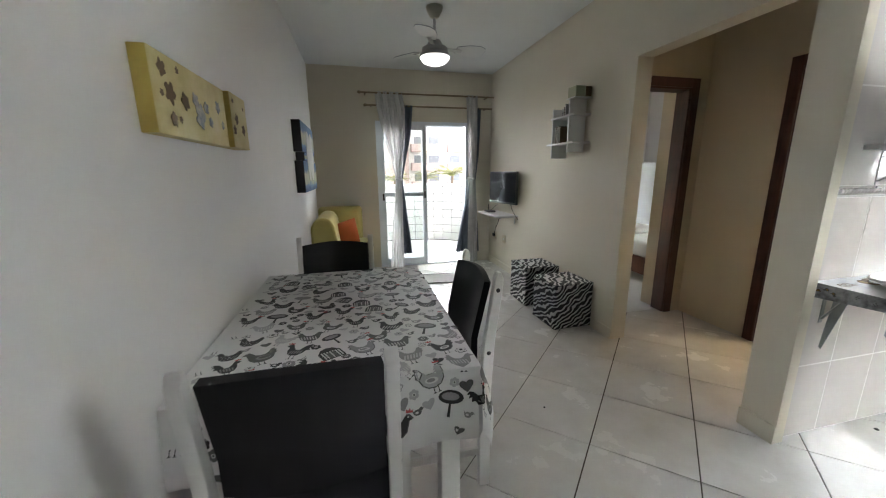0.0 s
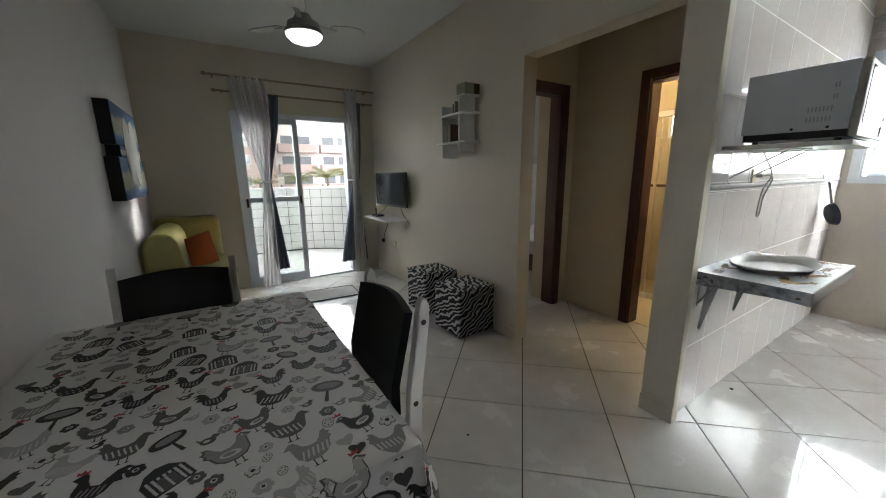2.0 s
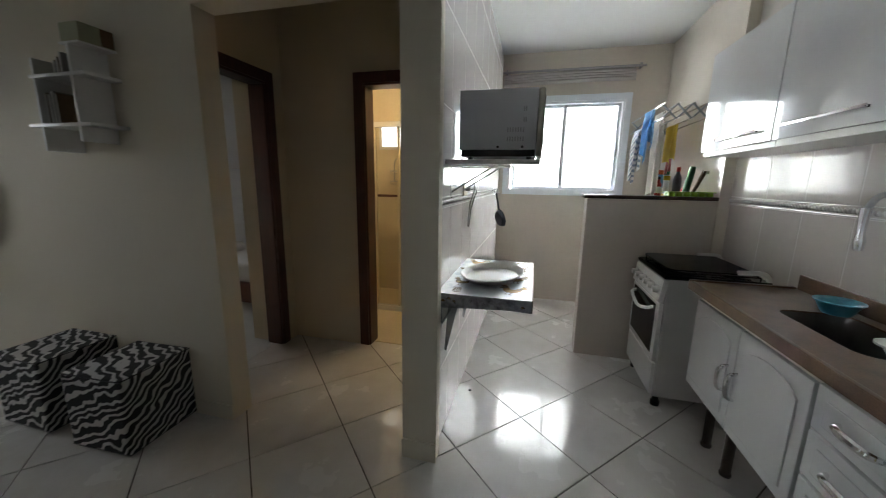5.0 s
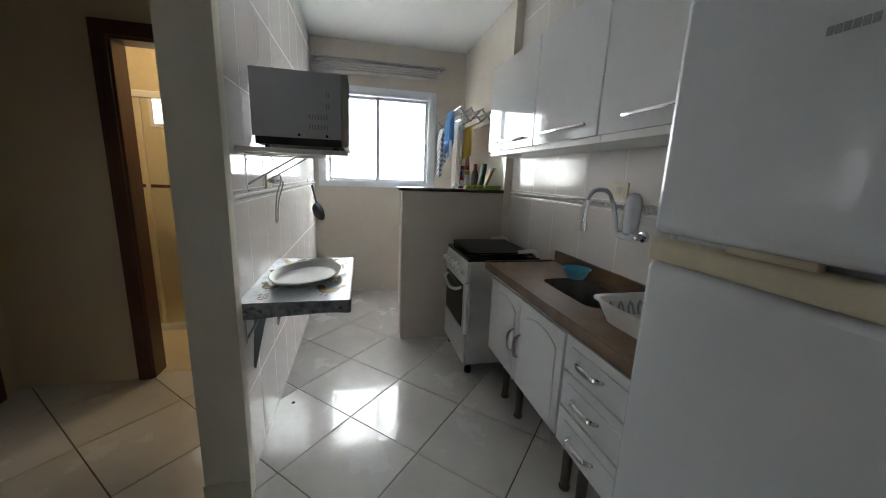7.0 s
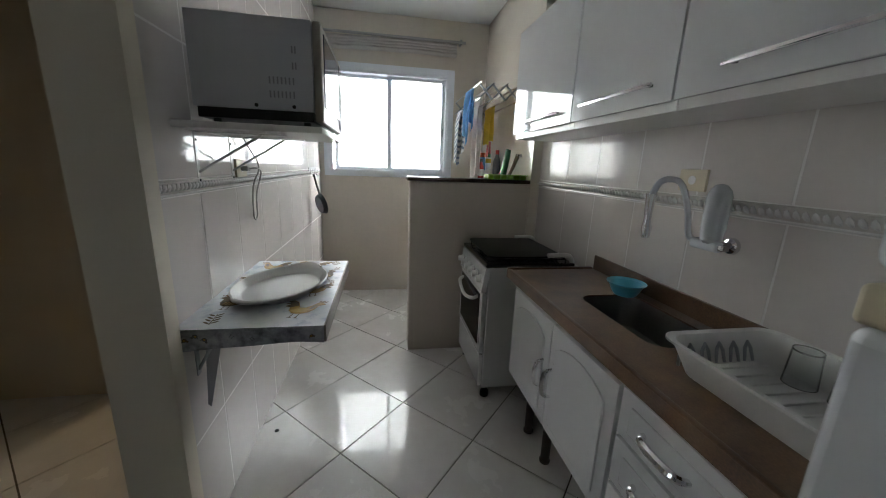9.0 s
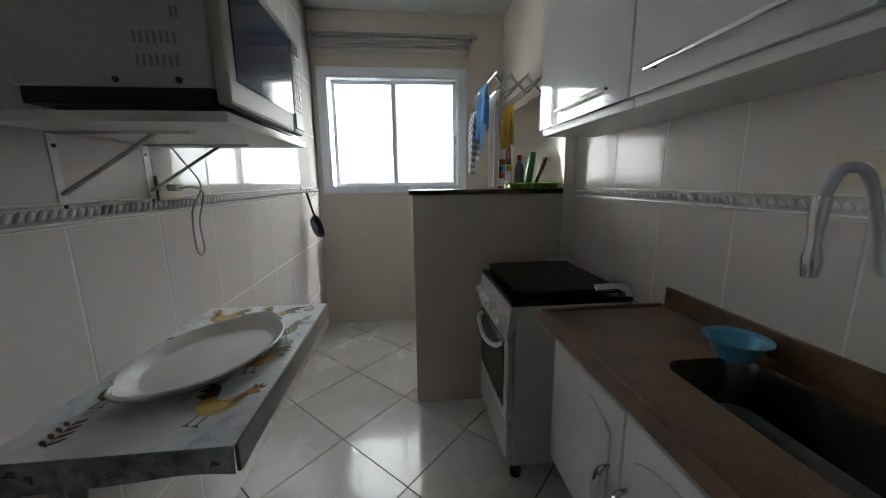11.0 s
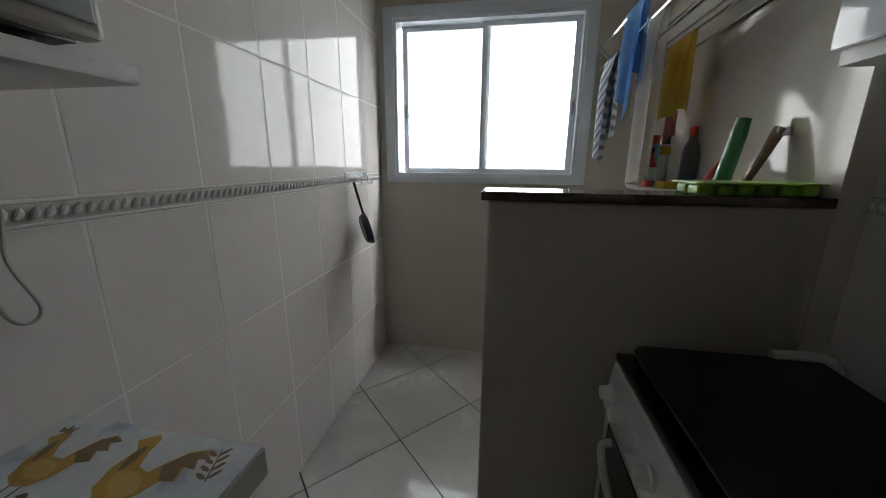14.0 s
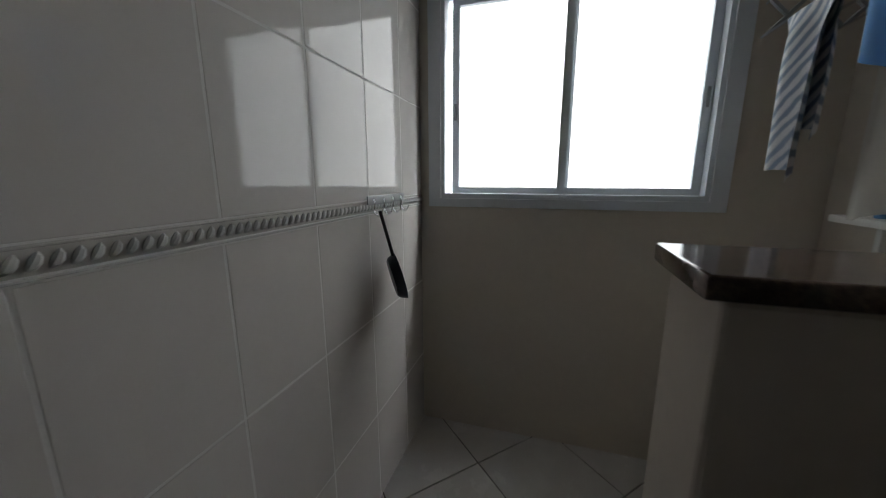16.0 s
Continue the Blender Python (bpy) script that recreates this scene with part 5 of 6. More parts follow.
def flower_patch(bm, y, z, r, x, seed):
    rnd = random.Random(seed)
    out = []
    for k in range(24):
        a = 2 * math.pi * k / 24
        rr = 0.78 * r * (0.62 + 0.38 * abs(math.sin(2.5 * a + seed))) * rnd.uniform(0.85, 1.1)
        out.append((y + rr * math.cos(a), z + rr * math.sin(a)))
    pr = prism(out, x, x + 0.0012)
    turned(pr, Matrix(((0, 0, 1, 0), (1, 0, 0, 0), (0, 1, 0, 0), (0, 0, 0, 1))))
    bmesh.ops.recalc_face_normals(pr, faces=pr.faces[:])
    merge(bm, pr)


def yellow_art():
    for y0, y1, x1, marks, blue in ((1.555, 2.105, 0.005, ((1.617, 1.66, 0.032), (1.711, 1.675, 0.014), (1.648, 1.599, 0.042), (1.741, 1.593, 0.036), (1.65, 1.529, 0.03), (1.693, 1.533, 0.014), (1.599, 1.592, 0.014)), True),
                                    (2.11, 2.32, 0.025, ((2.173, 1.60, 0.03), (2.135, 1.552, 0.026), (2.253, 1.562, 0.03), (2.144, 1.671, 0.014), (2.276, 1.655, 0.01)), False)):
        a = thing("canvas_painting", (x1, (y0 + y1) / 2, 1.47), "ochre canvas painting with brown flowers", "painting", "ochre canvases on the wall")
        part("canvas", box((XL + 0.001, y0, 1.48), (x1, y1, 1.702), 0.003), M_OCHRE, a)
        part("canvas_edge", box((XL + 0.002, y0 - 0.002, 1.482), (x1 - 0.002, y0 - 0.0003, 1.70)), M_OCHREEDGE, a, smooth=False)
        for k, (y, z, r) in enumerate(marks):
            bm = bmesh.new()
            flower_patch(bm, y, z, r, x1, k + 3)
            part("flower", bm, M_MOTIF, a, smooth=False)
        if blue:
            for k, (y, z, r) in enumerate(((1.845, 1.565, 0.058), (1.818, 1.61, 0.034), (1.90, 1.60, 0.03), (1.93, 1.555, 0.026), (2.015, 1.62, 0.03), (2.05, 1.56, 0.022))):
                bm = bmesh.new()
                flower_patch(bm, y, z, r, x1 + 0.0004 + 0.0003 * k, k + 11)
                part("blue_flower", bm, M_BLUEMOTIF, a, smooth=False)


yellow_art()


def blue_art():
    m, n, l, b = mat("blue and sand painting")
    c = n.new("ShaderNodeTexCoord")
    s = n.new("ShaderNodeSeparateXYZ")
    l.new(c.outputs["Generated"], s.inputs[0])
    f = calc(n, l, "ADD", s.outputs[2], calc(n, l, "MULTIPLY", noise_of(n, l, c.outputs["Generated"], 4, 4), 0.5))
    l.new(ramp(n, l, f, [(0.28, (0.02, 0.07, 0.2)), (0.45, (0.10, 0.2, 0.36)), (0.55, (0.33, 0.35, 0.24)), (0.85, (0.42, 0.40, 0.28)), (1.0, (0.06, 0.13, 0.25))]), b.inputs["Base Color"])
    b.inputs["Roughness"].default_value = 0.6
    a = thing("canvas_painting", (0.02, 4.5, 1.19), "notched blue and sand abstract canvas with black edges", "painting")
    edge = surface("black canvas edge", (0.012, 0.012, 0.014), 0.6)
    def board(y0, y1, z0, z1, x1):
        bd = part("backing", box((XL + 0.001, y0, z0), (x1 - 0.002, y1, z1), 0.002), edge, a)
        part("canvas", box((x1 - 0.002, y0 + 0.002, z0 + 0.002), (x1 + 0.001, y1 - 0.002, z1 - 0.002)), m, bd, smooth=False)
    board(4.0, 4.92, 1.57, 1.852, 0.04)
    board(4.10, 4.86, 1.49, 1.57, 0.04)
    board(4.0, 5.0, 1.193, 1.49, 0.04)
    white = surface("white painted oval", (0.50, 0.485, 0.44), 0.6)
    for y, w in ((4.42, 0.14), (4.66, 0.15)):
        pr = prism([(y + w * math.cos(2 * math.pi * k / 32), 1.54 + 0.25 * math.sin(2 * math.pi * k / 32)) for k in range(32)], 0.041, 0.0425)
        turned(pr, Matrix(((0, 0, 1, 0), (1, 0, 0, 0), (0, 1, 0, 0), (0, 0, 0, 1))))
        bmesh.ops.recalc_face_normals(pr, faces=pr.faces[:])
        part("painted_oval", pr, white, a, smooth=False)


blue_art()


# ---- balcony and what lies beyond ----
structure("balcony_floor", box((-0.6, YF2, -0.12), (3.4, 8.2, -0.012)), M_BALCFLOOR, "pale balcony floor", "floor")

# ---- kitchen: smaller things ----
M_FILTER = surface("pale blue translucent plastic", (0.66, 0.68, 0.71), 0.22, vary=0.05)
M_BLUEBOWL = surface("turquoise plastic", (0.08, 0.36, 0.50), 0.3, vary=0.06)
M_CREAMPLATE = surface("cream switch plate", (0.60, 0.53, 0.38), 0.4, vary=0.05)
M_PAN = surface("dark blue non-stick coating", (0.018, 0.022, 0.032), 0.35, vary=0.15)
M_CLEARGLASS = glass("drinking glass", (0.95, 0.97, 0.97))


def tap():
    t = thing("wall_tap", (2.41, -0.18, 1.15), "chrome wall tap with a pale blue filter cartridge", "tap")
    part("wall_flange", lathe([(0.027, 0), (0.024, 0.012), (0.014, 0.016), (0.014, 0.05)], (2.41, YB + 0.012, 1.15), 20, "y"), M_CHROME, t)
    body = part("valve_body", box((2.395, -0.135, 1.13), (2.50, -0.10, 1.165), 0.012, 3), M_FILTER, t)
    part("lever", box((2.375, -0.13, 1.138), (2.398, -0.105, 1.158), 0.005), M_CHROME, body)
    part("filter_cartridge", lathe([(0.02, 1.155), (0.03, 1.165), (0.034, 1.20), (0.034, 1.305), (0.028, 1.325), (0.016, 1.34), (0.0, 1.345)], (2.435, -0.118, 0), 24), M_FILTER, t, "pale blue filter cartridge")
    pts = smooth_path([(2.495, -0.118, 1.15), (2.515, -0.11, 1.17), (2.515, -0.09, 1.25), (2.51, -0.045, 1.335), (2.49, 0.02, 1.352), (2.475, 0.07, 1.34), (2.47, 0.095, 1.30)], 7)
    part("spout", tube(pts, 0.0095, 10), M_FILTER, t)
    part("nozzle", tube([(2.47, 0.095, 1.305), (2.469, 0.097, 1.27), (2.468, 0.097, 1.225), (2.467, 0.096, 1.2), (2.467, 0.095, 1.168)], [0.015, 0.013, 0.01, 0.015, 0.012], 12), M_CHROME, t)


tap()


def bowl():
    prof = [(0.0, 0.002), (0.042, 0.002), (0.05, 0.012), (0.066, 0.046), (0.076, 0.053), (0.077, 0.057), (0.063, 0.051), (0.045, 0.014), (0.0, 0.008)]
    bm = lathe(prof, (2.735, -0.078, 0.866), 36)
    solo("plastic_bowl", bm, M_BLUEBOWL, "turquoise plastic bowl beside the sink", "bowl", (2.735, -0.078, 0.866))


bowl()


def dish_rack():
    x0, x1, y0, y1, z = 1.80, 2.235, -0.155, 0.205, 0.868
    r = thing("dish_rack", (2.02, 0.02, z), "white plastic dish rack with slotted sides", "dish rack")
    bm = bmesh.new()
    rows = []
    for inset, h in ((0.045, 0.0), (0.04, 0.003), (0.012, 0.078), (0.0, 0.082), (0.0, 0.088), (0.016, 0.086), (0.044, 0.008), (0.05, 0.006)):
        rows.append([bm.verts.new((x, y, z + h)) for x, y in rounded_rect(x0 + inset, y0 + inset, x1 - inset, y1 - inset, 0.05)])
    for a, b in zip(rows, rows[1:]):
        for k in range(len(a)):
            bm.faces.new((a[k], a[(k + 1) % len(a)], b[(k + 1) % len(a)], b[k]))
    bm.faces.new(rows[0][::-1])
    bm.faces.new(rows[-1])
    bmesh.ops.recalc_face_normals(bm, faces=bm.faces[:])
    part("basin", bm, M_WHITEPLASTIC, r)
    for k in range(9):
        x = x0 + 0.07 + k * 0.037
        part("rib", box((x, y0 + 0.06, z + 0.007), (x + 0.008, y1 - 0.06, z + 0.014), 0.002), M_WHITEPLASTIC, r)
    for k in range(5):
        x = x1 - 0.075 - k * 0.055
        part("slot_loop", tube([(x, y1 - 0.042, z + 0.012), (x + 0.004, y1 - 0.036, z + 0.045), (x + 0.016, y1 - 0.032, z + 0.062), (x + 0.028, y1 - 0.036, z + 0.045), (x + 0.032, y1 - 0.042, z + 0.012)], 0.0045, 6), M_GREYSTEEL, r)
    for k in range(5):
        y = y0 + 0.085 + k * 0.045
        part("slot_loop", tube([(x1 - 0.042, y, z + 0.012), (x1 - 0.033, y + 0.004, z + 0.045), (x1 - 0.028, y + 0.012, z + 0.062), (x1 - 0.033, y + 0.022, z + 0.045), (x1 - 0.042, y + 0.026, z + 0.012)], 0.0045, 6), M_GREYSTEEL, r)
    for x, y in ((2.08, -0.07), (1.99, -0.08)):
        solo("drinking_glass", lathe([(0.034, z + 0.014), (0.029, z + 0.105), (0.0, z + 0.106), (0.0, z + 0.1), (0.026, z + 0.1), (0.031, z + 0.0145)], (x, y, 0), 24), M_CLEARGLASS, "clear drinking glass upside down on the dish rack", "glass", (x, y, z + 0.014), "glasses on the rack")
    solo("scouring_sponge", box((1.90, -0.13, z + 0.088), (1.97, -0.09, z + 0.115), 0.006), M_SPONGEBLUE, "dark blue sponge on the dish rack", "sponge", (1.93, -0.11, z + 0.088))


M_SPONGEBLUE = surface("dark blue sponge", (0.02, 0.08, 0.2), 0.9, vary=0.3, grain=300)
dish_rack()


def outlet(name, lo, hi, axis, label):
    """A socket plate; axis: the way out of the wall, as +y, -y or -x."""
    c = [(a + b) / 2 for a, b in zip(lo, hi)]
    o = thing(name, c, label, "wall socket")
    p = part("plate", box(lo, hi, 0.002), M_CREAMPLATE, o)
    k, s = {"+y": (1, 1), "-y": (1, -1), "-x": (0, -1)}[axis]
    c[k] = hi[k] if s > 0 else lo[k]
    ring = lathe([(0.016, 0), (0.016, s * 0.0015), (0.012, s * 0.002), (0.012, s * 0.0005)], c, 16, "y" if k == 1 else "x")
    part("socket", ring, M_WHITEPLASTIC, p)
    return o


outlet("wall_socket", (2.545, YB + 0.011, 1.312), (2.66, YB + 0.021, 1.388), "+y", "cream wall socket over the rope border")
outlet("wall_socket", (3.145, YK - 0.013, 1.285), (3.26, YK - 0.003, 1.362), "-y", "cream wall socket under the microwave shelf")


def microwave_cord():
    c = thing("power_cord", (3.2, 1.53, 1.32), "grey microwave power cord with its plug", "power cord")
    part("plug", box((3.178, YK - 0.045, 1.313), (3.222, YK - 0.014, 1.335), 0.006), M_CORD, c)
    pts = smooth_path([(3.20, YK - 0.045, 1.323), (3.225, YK - 0.07, 1.325), (3.30, YK - 0.06, 1.30), (3.310, YK - 0.03, 1.20), (3.345, YK - 0.015, 1.10), (3.325, YK - 0.012, 1.075), (3.295, YK - 0.015, 1.11), (3.275, YK - 0.03, 1.24),
                       (3.31, YK - 0.05, 1.33), (3.25, YK - 0.03, 1.42), (3.20, YK - 0.02, 1.475), (3.18, YK - 0.02, 1.50)], 7)
    part("cable", tube(pts, 0.0035, 6), M_CORD, c)


M_CORD = surface("light grey cable", (0.42, 0.41, 0.38), 0.5, vary=0.05)
microwave_cord()


def hooks_and_pan():
    h = thing("hook_rail", (4.83, YK, 1.3), "small chrome rail with four hooks", "hook rail")
    plate = part("plate", box((4.67, YK - 0.014, 1.278), (5.0, YK - 0.0085, 1.312), 0.002), M_STEEL, h)
    for k in range(4):
        x = 4.71 + 0.083 * k
        part("hook", tube(smooth_path([(x, YK - 0.014, 1.30), (x, YK - 0.018, 1.285), (x, YK - 0.016, 1.255), (x, YK - 0.03, 1.238), (x, YK - 0.046, 1.245), (x, YK - 0.05, 1.262)], 5), 0.0028, 6), M_CHROME, plate)
    p = thing("frying_pan", (4.71, 1.50, 1.03), "small dark non-stick frying pan hanging on a hook", "frying pan")
    rot = Matrix.Translation((4.73, 1.482, 0.995)) @ Matrix.Rotation(radians(34), 4, "Z") @ Matrix.Rotation(radians(-14), 4, "X") @ Matrix.Rotation(radians(90), 4, "X")
    part("pan_body", turned(lathe([(0.0, 0.0), (0.07, 0.0), (0.078, 0.006), (0.09, 0.03), (0.093, 0.031), (0.081, 0.004), (0.072, -0.003), (0.0, -0.003)], (0, 0, 0), 36), rot), M_PAN, p)
    part("handle", turned(box((-0.011, 0.085, 0.018), (0.011, 0.265, 0.03), 0.004), rot), M_BLACKPLASTIC, p)


hooks_and_pan()


def roller_blind():
    b = thing("window_blind", (5.2, 0.8, 2.46), "grey rolled-up fabric blind over the kitchen window", "blind")
    part("rail", tube([(5.19, 0.135, 2.535), (5.19, 1.54, 2.535)], 0.012, 10), M_STEEL, b)
    for k in range(4):
        def f(u, v, k=k):
            y = 0.22 + 1.31 * u
            a = math.pi * v
            return (5.215 - 0.022 * math.sin(a) - 0.005 * k + 0.004 * math.sin(y * 13 + k), y, 2.52 - 0.026 * k - 0.05 * v + 0.012 * math.sin(math.pi * u + 0.6))
        part("fold", sheet(f, 24, 6, 0.002), M_BLIND, b)
    for y in (0.18, 1.5):
        part("bracket", box((5.18, y - 0.01, 2.52), (XF - 0.0005, y + 0.01, 2.56), 0.002), M_STEEL, b)


M_BLIND = curtain_cloth("grey blind cloth", (0.60, 0.575, 0.54), 0.2)
roller_blind()


# ---- laundry corner ----
M_TOWELBLUE = curtain_cloth("blue towel", (0.16, 0.36, 0.64), 0.4)
M_TOWELWHITE = curtain_cloth("off-white cotton", (0.86, 0.84, 0.79), 0.55)
M_TOWELYELLOW = curtain_cloth("mustard cloth", (0.76, 0.54, 0.07), 0.5)
M_PINK = curtain_cloth("faded red cloth", (0.45, 0.13, 0.12))
M_LIME = surface("lime green plastic", (0.22, 0.42, 0.02), 0.35, vary=0.08)
M_REDCAP = surface("red plastic", (0.42, 0.03, 0.02), 0.4, vary=0.08)
M_GREYBOTTLE = surface("grey plastic bottle", (0.10, 0.10, 0.11), 0.3, vary=0.1)
M_WOODBRUSH = wood("brush wood", (0.08, 0.045, 0.02), (0.2, 0.12, 0.06), 0.6)


def plaid(name):
    m, n, l, b = mat(name)
    c = n.new("ShaderNodeTexCoord")
    w = n.new("ShaderNodeTexWave")
    w.wave_type, w.bands_direction = "BANDS", "DIAGONAL"
    w.inputs["Scale"].default_value, w.inputs["Distortion"].default_value = 13.0, 2.5
    l.new(c.outputs["Object"], w.inputs["Vector"])
    l.new(ramp(n, l, w.outputs["Fac"], [(0.2, (0.24, 0.29, 0.38)), (0.7, (0.72, 0.72, 0.72))]), b.inputs["Base Color"])
    b.inputs["Roughness"].default_value = 0.9
    return m


M_PLAID = plaid("blue and white checked cloth")


def drying_rack():
    r = thing("drying_rack", (4.65, -0.09, 1.9), "folding wall drying rack of white bars", "drying rack")
    ys = [-0.105 + 0.105 * k for k in range(4)]
    for x in (4.27, 5.17):
        for ya, yb in zip(ys, ys[1:]):
            for za, zb in ((1.875, 1.985), (1.985, 1.875)):
                part("scissor_bar", tube([(x, ya, za), (x, yb, zb)], 0.008, 4), M_GREYSTEEL, r)
        part("wall_mount", box((x - 0.012, -0.1095, 1.86), (x + 0.012, -0.1, 2.0), 0.003), M_CHROME, r)
    for y in ys:
        for z in (1.875, 1.985):
            part("rail", tube([(4.22, y, z), (5.2, y, z)], 0.005, 6), M_CHROME, r)


drying_rack()


def hung_cloth(name, label, material, y, x0, x1, ztop, zfront, zback, wave=0.012, sag=0.0, lean=0.0):
    """A cloth folded over a bar along x."""
    total = (ztop - zfront) + (ztop - zback)
    def f(u, v):
        s = v * total
        front = ztop - zfront
        side = 1 if s < front else -1
        d = front - s if s < front else s - front
        w = math.sin(u * 9 + 2) * wave * min(1, d / 0.1)
        narrow = 1 - 0.3 * min(1, d / 0.4) * (1 if wave > 0.012 else 0.2)
        x = (x0 + x1) / 2 + (x1 - x0) * (u - 0.5) * narrow + lean * d
        return (x, y + side * (0.007 + 0.012 * min(1, d / 0.2)) + w, ztop - d - sag * (u - 0.3) * min(1, d / 0.15) + 0.015 * math.sin(u * 5) * min(1, d / 0.3))
    return solo(name, sheet(f, 28, 40, 0.0015), material, label, "towel", ((x0 + x1) / 2, y, ztop), "cloths on the drying rack")


hung_cloth("dish_towel", "blue and white checked cloth with frayed hem on the drying rack", M_PLAID, 0.21, 4.80, 5.04, 1.885, 1.38, 1.50, 0.02, -0.06)
hung_cloth("dish_towel", "blue towel hanging on the drying rack", M_TOWELBLUE, 0.21, 4.46, 4.72, 1.993, 1.58, 1.70, 0.016, -0.16, 0.05)
hung_cloth("dish_towel", "long off-white cloth hanging down to the stone ledge", M_TOWELWHITE, 0.105, 4.56, 4.80, 1.993, 1.275, 1.30, 0.0119, 0.0, 0.0)
hung_cloth("dish_towel", "mustard yellow cloth hanging on the drying rack", M_TOWELYELLOW, 0.0, 4.55, 4.79, 1.885, 1.55, 1.58, 0.008, -0.05)
hung_cloth("dish_towel", "faded red cloth hanging behind the yellow one", M_PINK, -0.03, 4.70, 4.78, 1.60, 1.46, 1.49, 0.006)


def bottle(name, label, x, y, z, profile, material, cap=None, cap_profile=None, band=None, lean=0.0):
    b = thing(name, (x, y, z), label, "bottle", "cleaning things on the laundry shelf")
    m = Matrix.Translation((x, y, z)) @ Matrix.Rotation(radians(lean), 4, "X")
    part("body", turned(lathe(profile, (0, 0, 0), 20), m), material, b)
    if cap:
        part("cap", turned(lathe(cap_profile, (0, 0, 0), 16), m), cap, b)
    if band:
        r, za, zb, bmat = band
        part("paper_label", turned(lathe([(r, za), (r + 0.0008, za), (r + 0.0008, zb), (r, zb)], (0, 0, 0), 20), m), bmat, b)


def laundry_things():
    z = 1.262
    s = thing("laundry_shelf", (4.6, 0.0, z), "white shelf board behind the half wall", "shelf")
    part("board", box((4.078, -0.108, z - 0.022), (4.95, 0.06, z), 0.003), M_WHITEWOOD, s)
    for x in (4.3, 4.8):
        part("bracket", box((x - 0.01, -0.108, z - 0.15), (x + 0.01, 0.03, z - 0.0225), 0.002), M_WHITE, s)
    tall = [(0.0, 0), (0.032, 0), (0.034, 0.006), (0.034, 0.15), (0.028, 0.18), (0.016, 0.205), (0.014, 0.225), (0.0, 0.226)]
    cap = [(0.016, 0.222), (0.016, 0.258), (0.0, 0.26)]
    bottle("cleaner_bottle", "grey plastic cleaner bottle with a red cap", 4.59, -0.07, z, tall, M_GREYBOTTLE, M_REDCAP, cap)
    can = [(0.0, 0), (0.028, 0), (0.029, 0.004), (0.029, 0.19), (0.022, 0.205), (0.0, 0.206)]
    bottle("spray_can", "white spray can with a green cap and yellow band", 4.87, -0.07, z, can, M_WHITEPLASTIC, M_GREEN, [(0.024, 0.2), (0.024, 0.245), (0.0, 0.247)], (0.0295, 0.15, 0.19, M_TOWELYELLOW))
    bottle("spray_can", "blue spray can with an orange cap", 4.83, -0.005, z, can, M_TOWELBLUE, M_ORANGE, [(0.024, 0.2), (0.024, 0.24), (0.0, 0.242)], (0.0295, 0.02, 0.08, M_WHITEPLASTIC))
    bottle("cleaner_bottle", "dark red cleaner bottle with a white label", 4.74, 0.03, z, [(0.0, 0), (0.026, 0), (0.026, 0.11), (0.012, 0.14), (0.012, 0.16), (0.0, 0.161)], M_REDCAP, M_BLACKPLASTIC, [(0.013, 0.155), (0.013, 0.18), (0.0, 0.181)], (0.0265, 0.03, 0.09, M_WHITEPLASTIC))
    bottle("cleaner_bottle", "tall green bottle leaning on the tiles", 4.2, 0.005, z, [(0.0, 0), (0.024, 0), (0.024, 0.2), (0.02, 0.24), (0.02, 0.25), (0.0, 0.251)], M_GREEN, lean=9)
    solo("sponge", box((4.58, -0.06, z), (4.68, 0.02, z + 0.03), 0.006), M_TOWELYELLOW, "yellow and green washing sponge", "sponge", (4.63, -0.02, z))
    br = thing("scrubbing_brush", (4.13, -0.06, z), "wooden scrubbing brush leaning on the tiles", "brush")
    part("handle", tube([(4.12, -0.005, z + 0.005), (4.11, -0.05, z + 0.12), (4.105, -0.08, z + 0.21)], [0.011, 0.013, 0.017], 10), M_WOODBRUSH, br)
    part("bristles", turned(box((-0.014, -0.02, -0.012), (0.014, 0.02, 0.012), 0.004), Matrix.Translation((4.105, -0.085, z + 0.2))), M_TOWELWHITE, br)
    kn = thing("kitchen_brush", (4.3, -0.02, z), "red handled cleaning brush", "brush")
    part("handle", tube([(4.31, 0.02, z + 0.004), (4.30, -0.02, z + 0.07), (4.295, -0.05, z + 0.14)], [0.006, 0.014, 0.004], 10), M_REDCAP, kn)
    t = thing("plastic_tray", (3.985, 0.05, 1.288), "lime green plastic compartment tray on the stone ledge", "tray")
    part("rim", box((3.91, -0.095, 1.316), (4.06, 0.205, 1.322), 0.003), M_LIME, t)
    for k in range(6):
        for x in (3.922, 3.99):
            y = -0.085 + 0.048 * k
            part("cell", box((x, y, 1.2885), (x + 0.058, y + 0.04, 1.3162), 0.008, 3), M_LIME, t)


laundry_things()

# ---- living room: smaller things ----
def floor_mat():
    def f(u, v):
        return (1.10 + 0.75 * u - 0.02 * v, 4.60 - 0.09 * u + 0.42 * v, 0.006 + 0.002 * math.sin(u * 20) * math.sin(v * 14))
    m = thing("floor_mat", (1.47, 4.8, 0), "pale grey door mat with a darker border", "mat")
    a = radians(-5)
    rot = Matrix.Translation((1.475, 4.77, 0)) @ Matrix.Rotation(a, 4, "Z")
    part("mat_top", turned(prism(rounded_rect(-0.37, -0.20, 0.37, 0.20, 0.05), 0.001, 0.01, None, 0.003), rot), M_MAT, m)
    part("border", turned(tube([(x, y, 0.008) for x, y in rounded_rect(-0.365, -0.195, 0.365, 0.195, 0.05)], 0.007, 6, None, True), rot), M_MATEDGE, m)


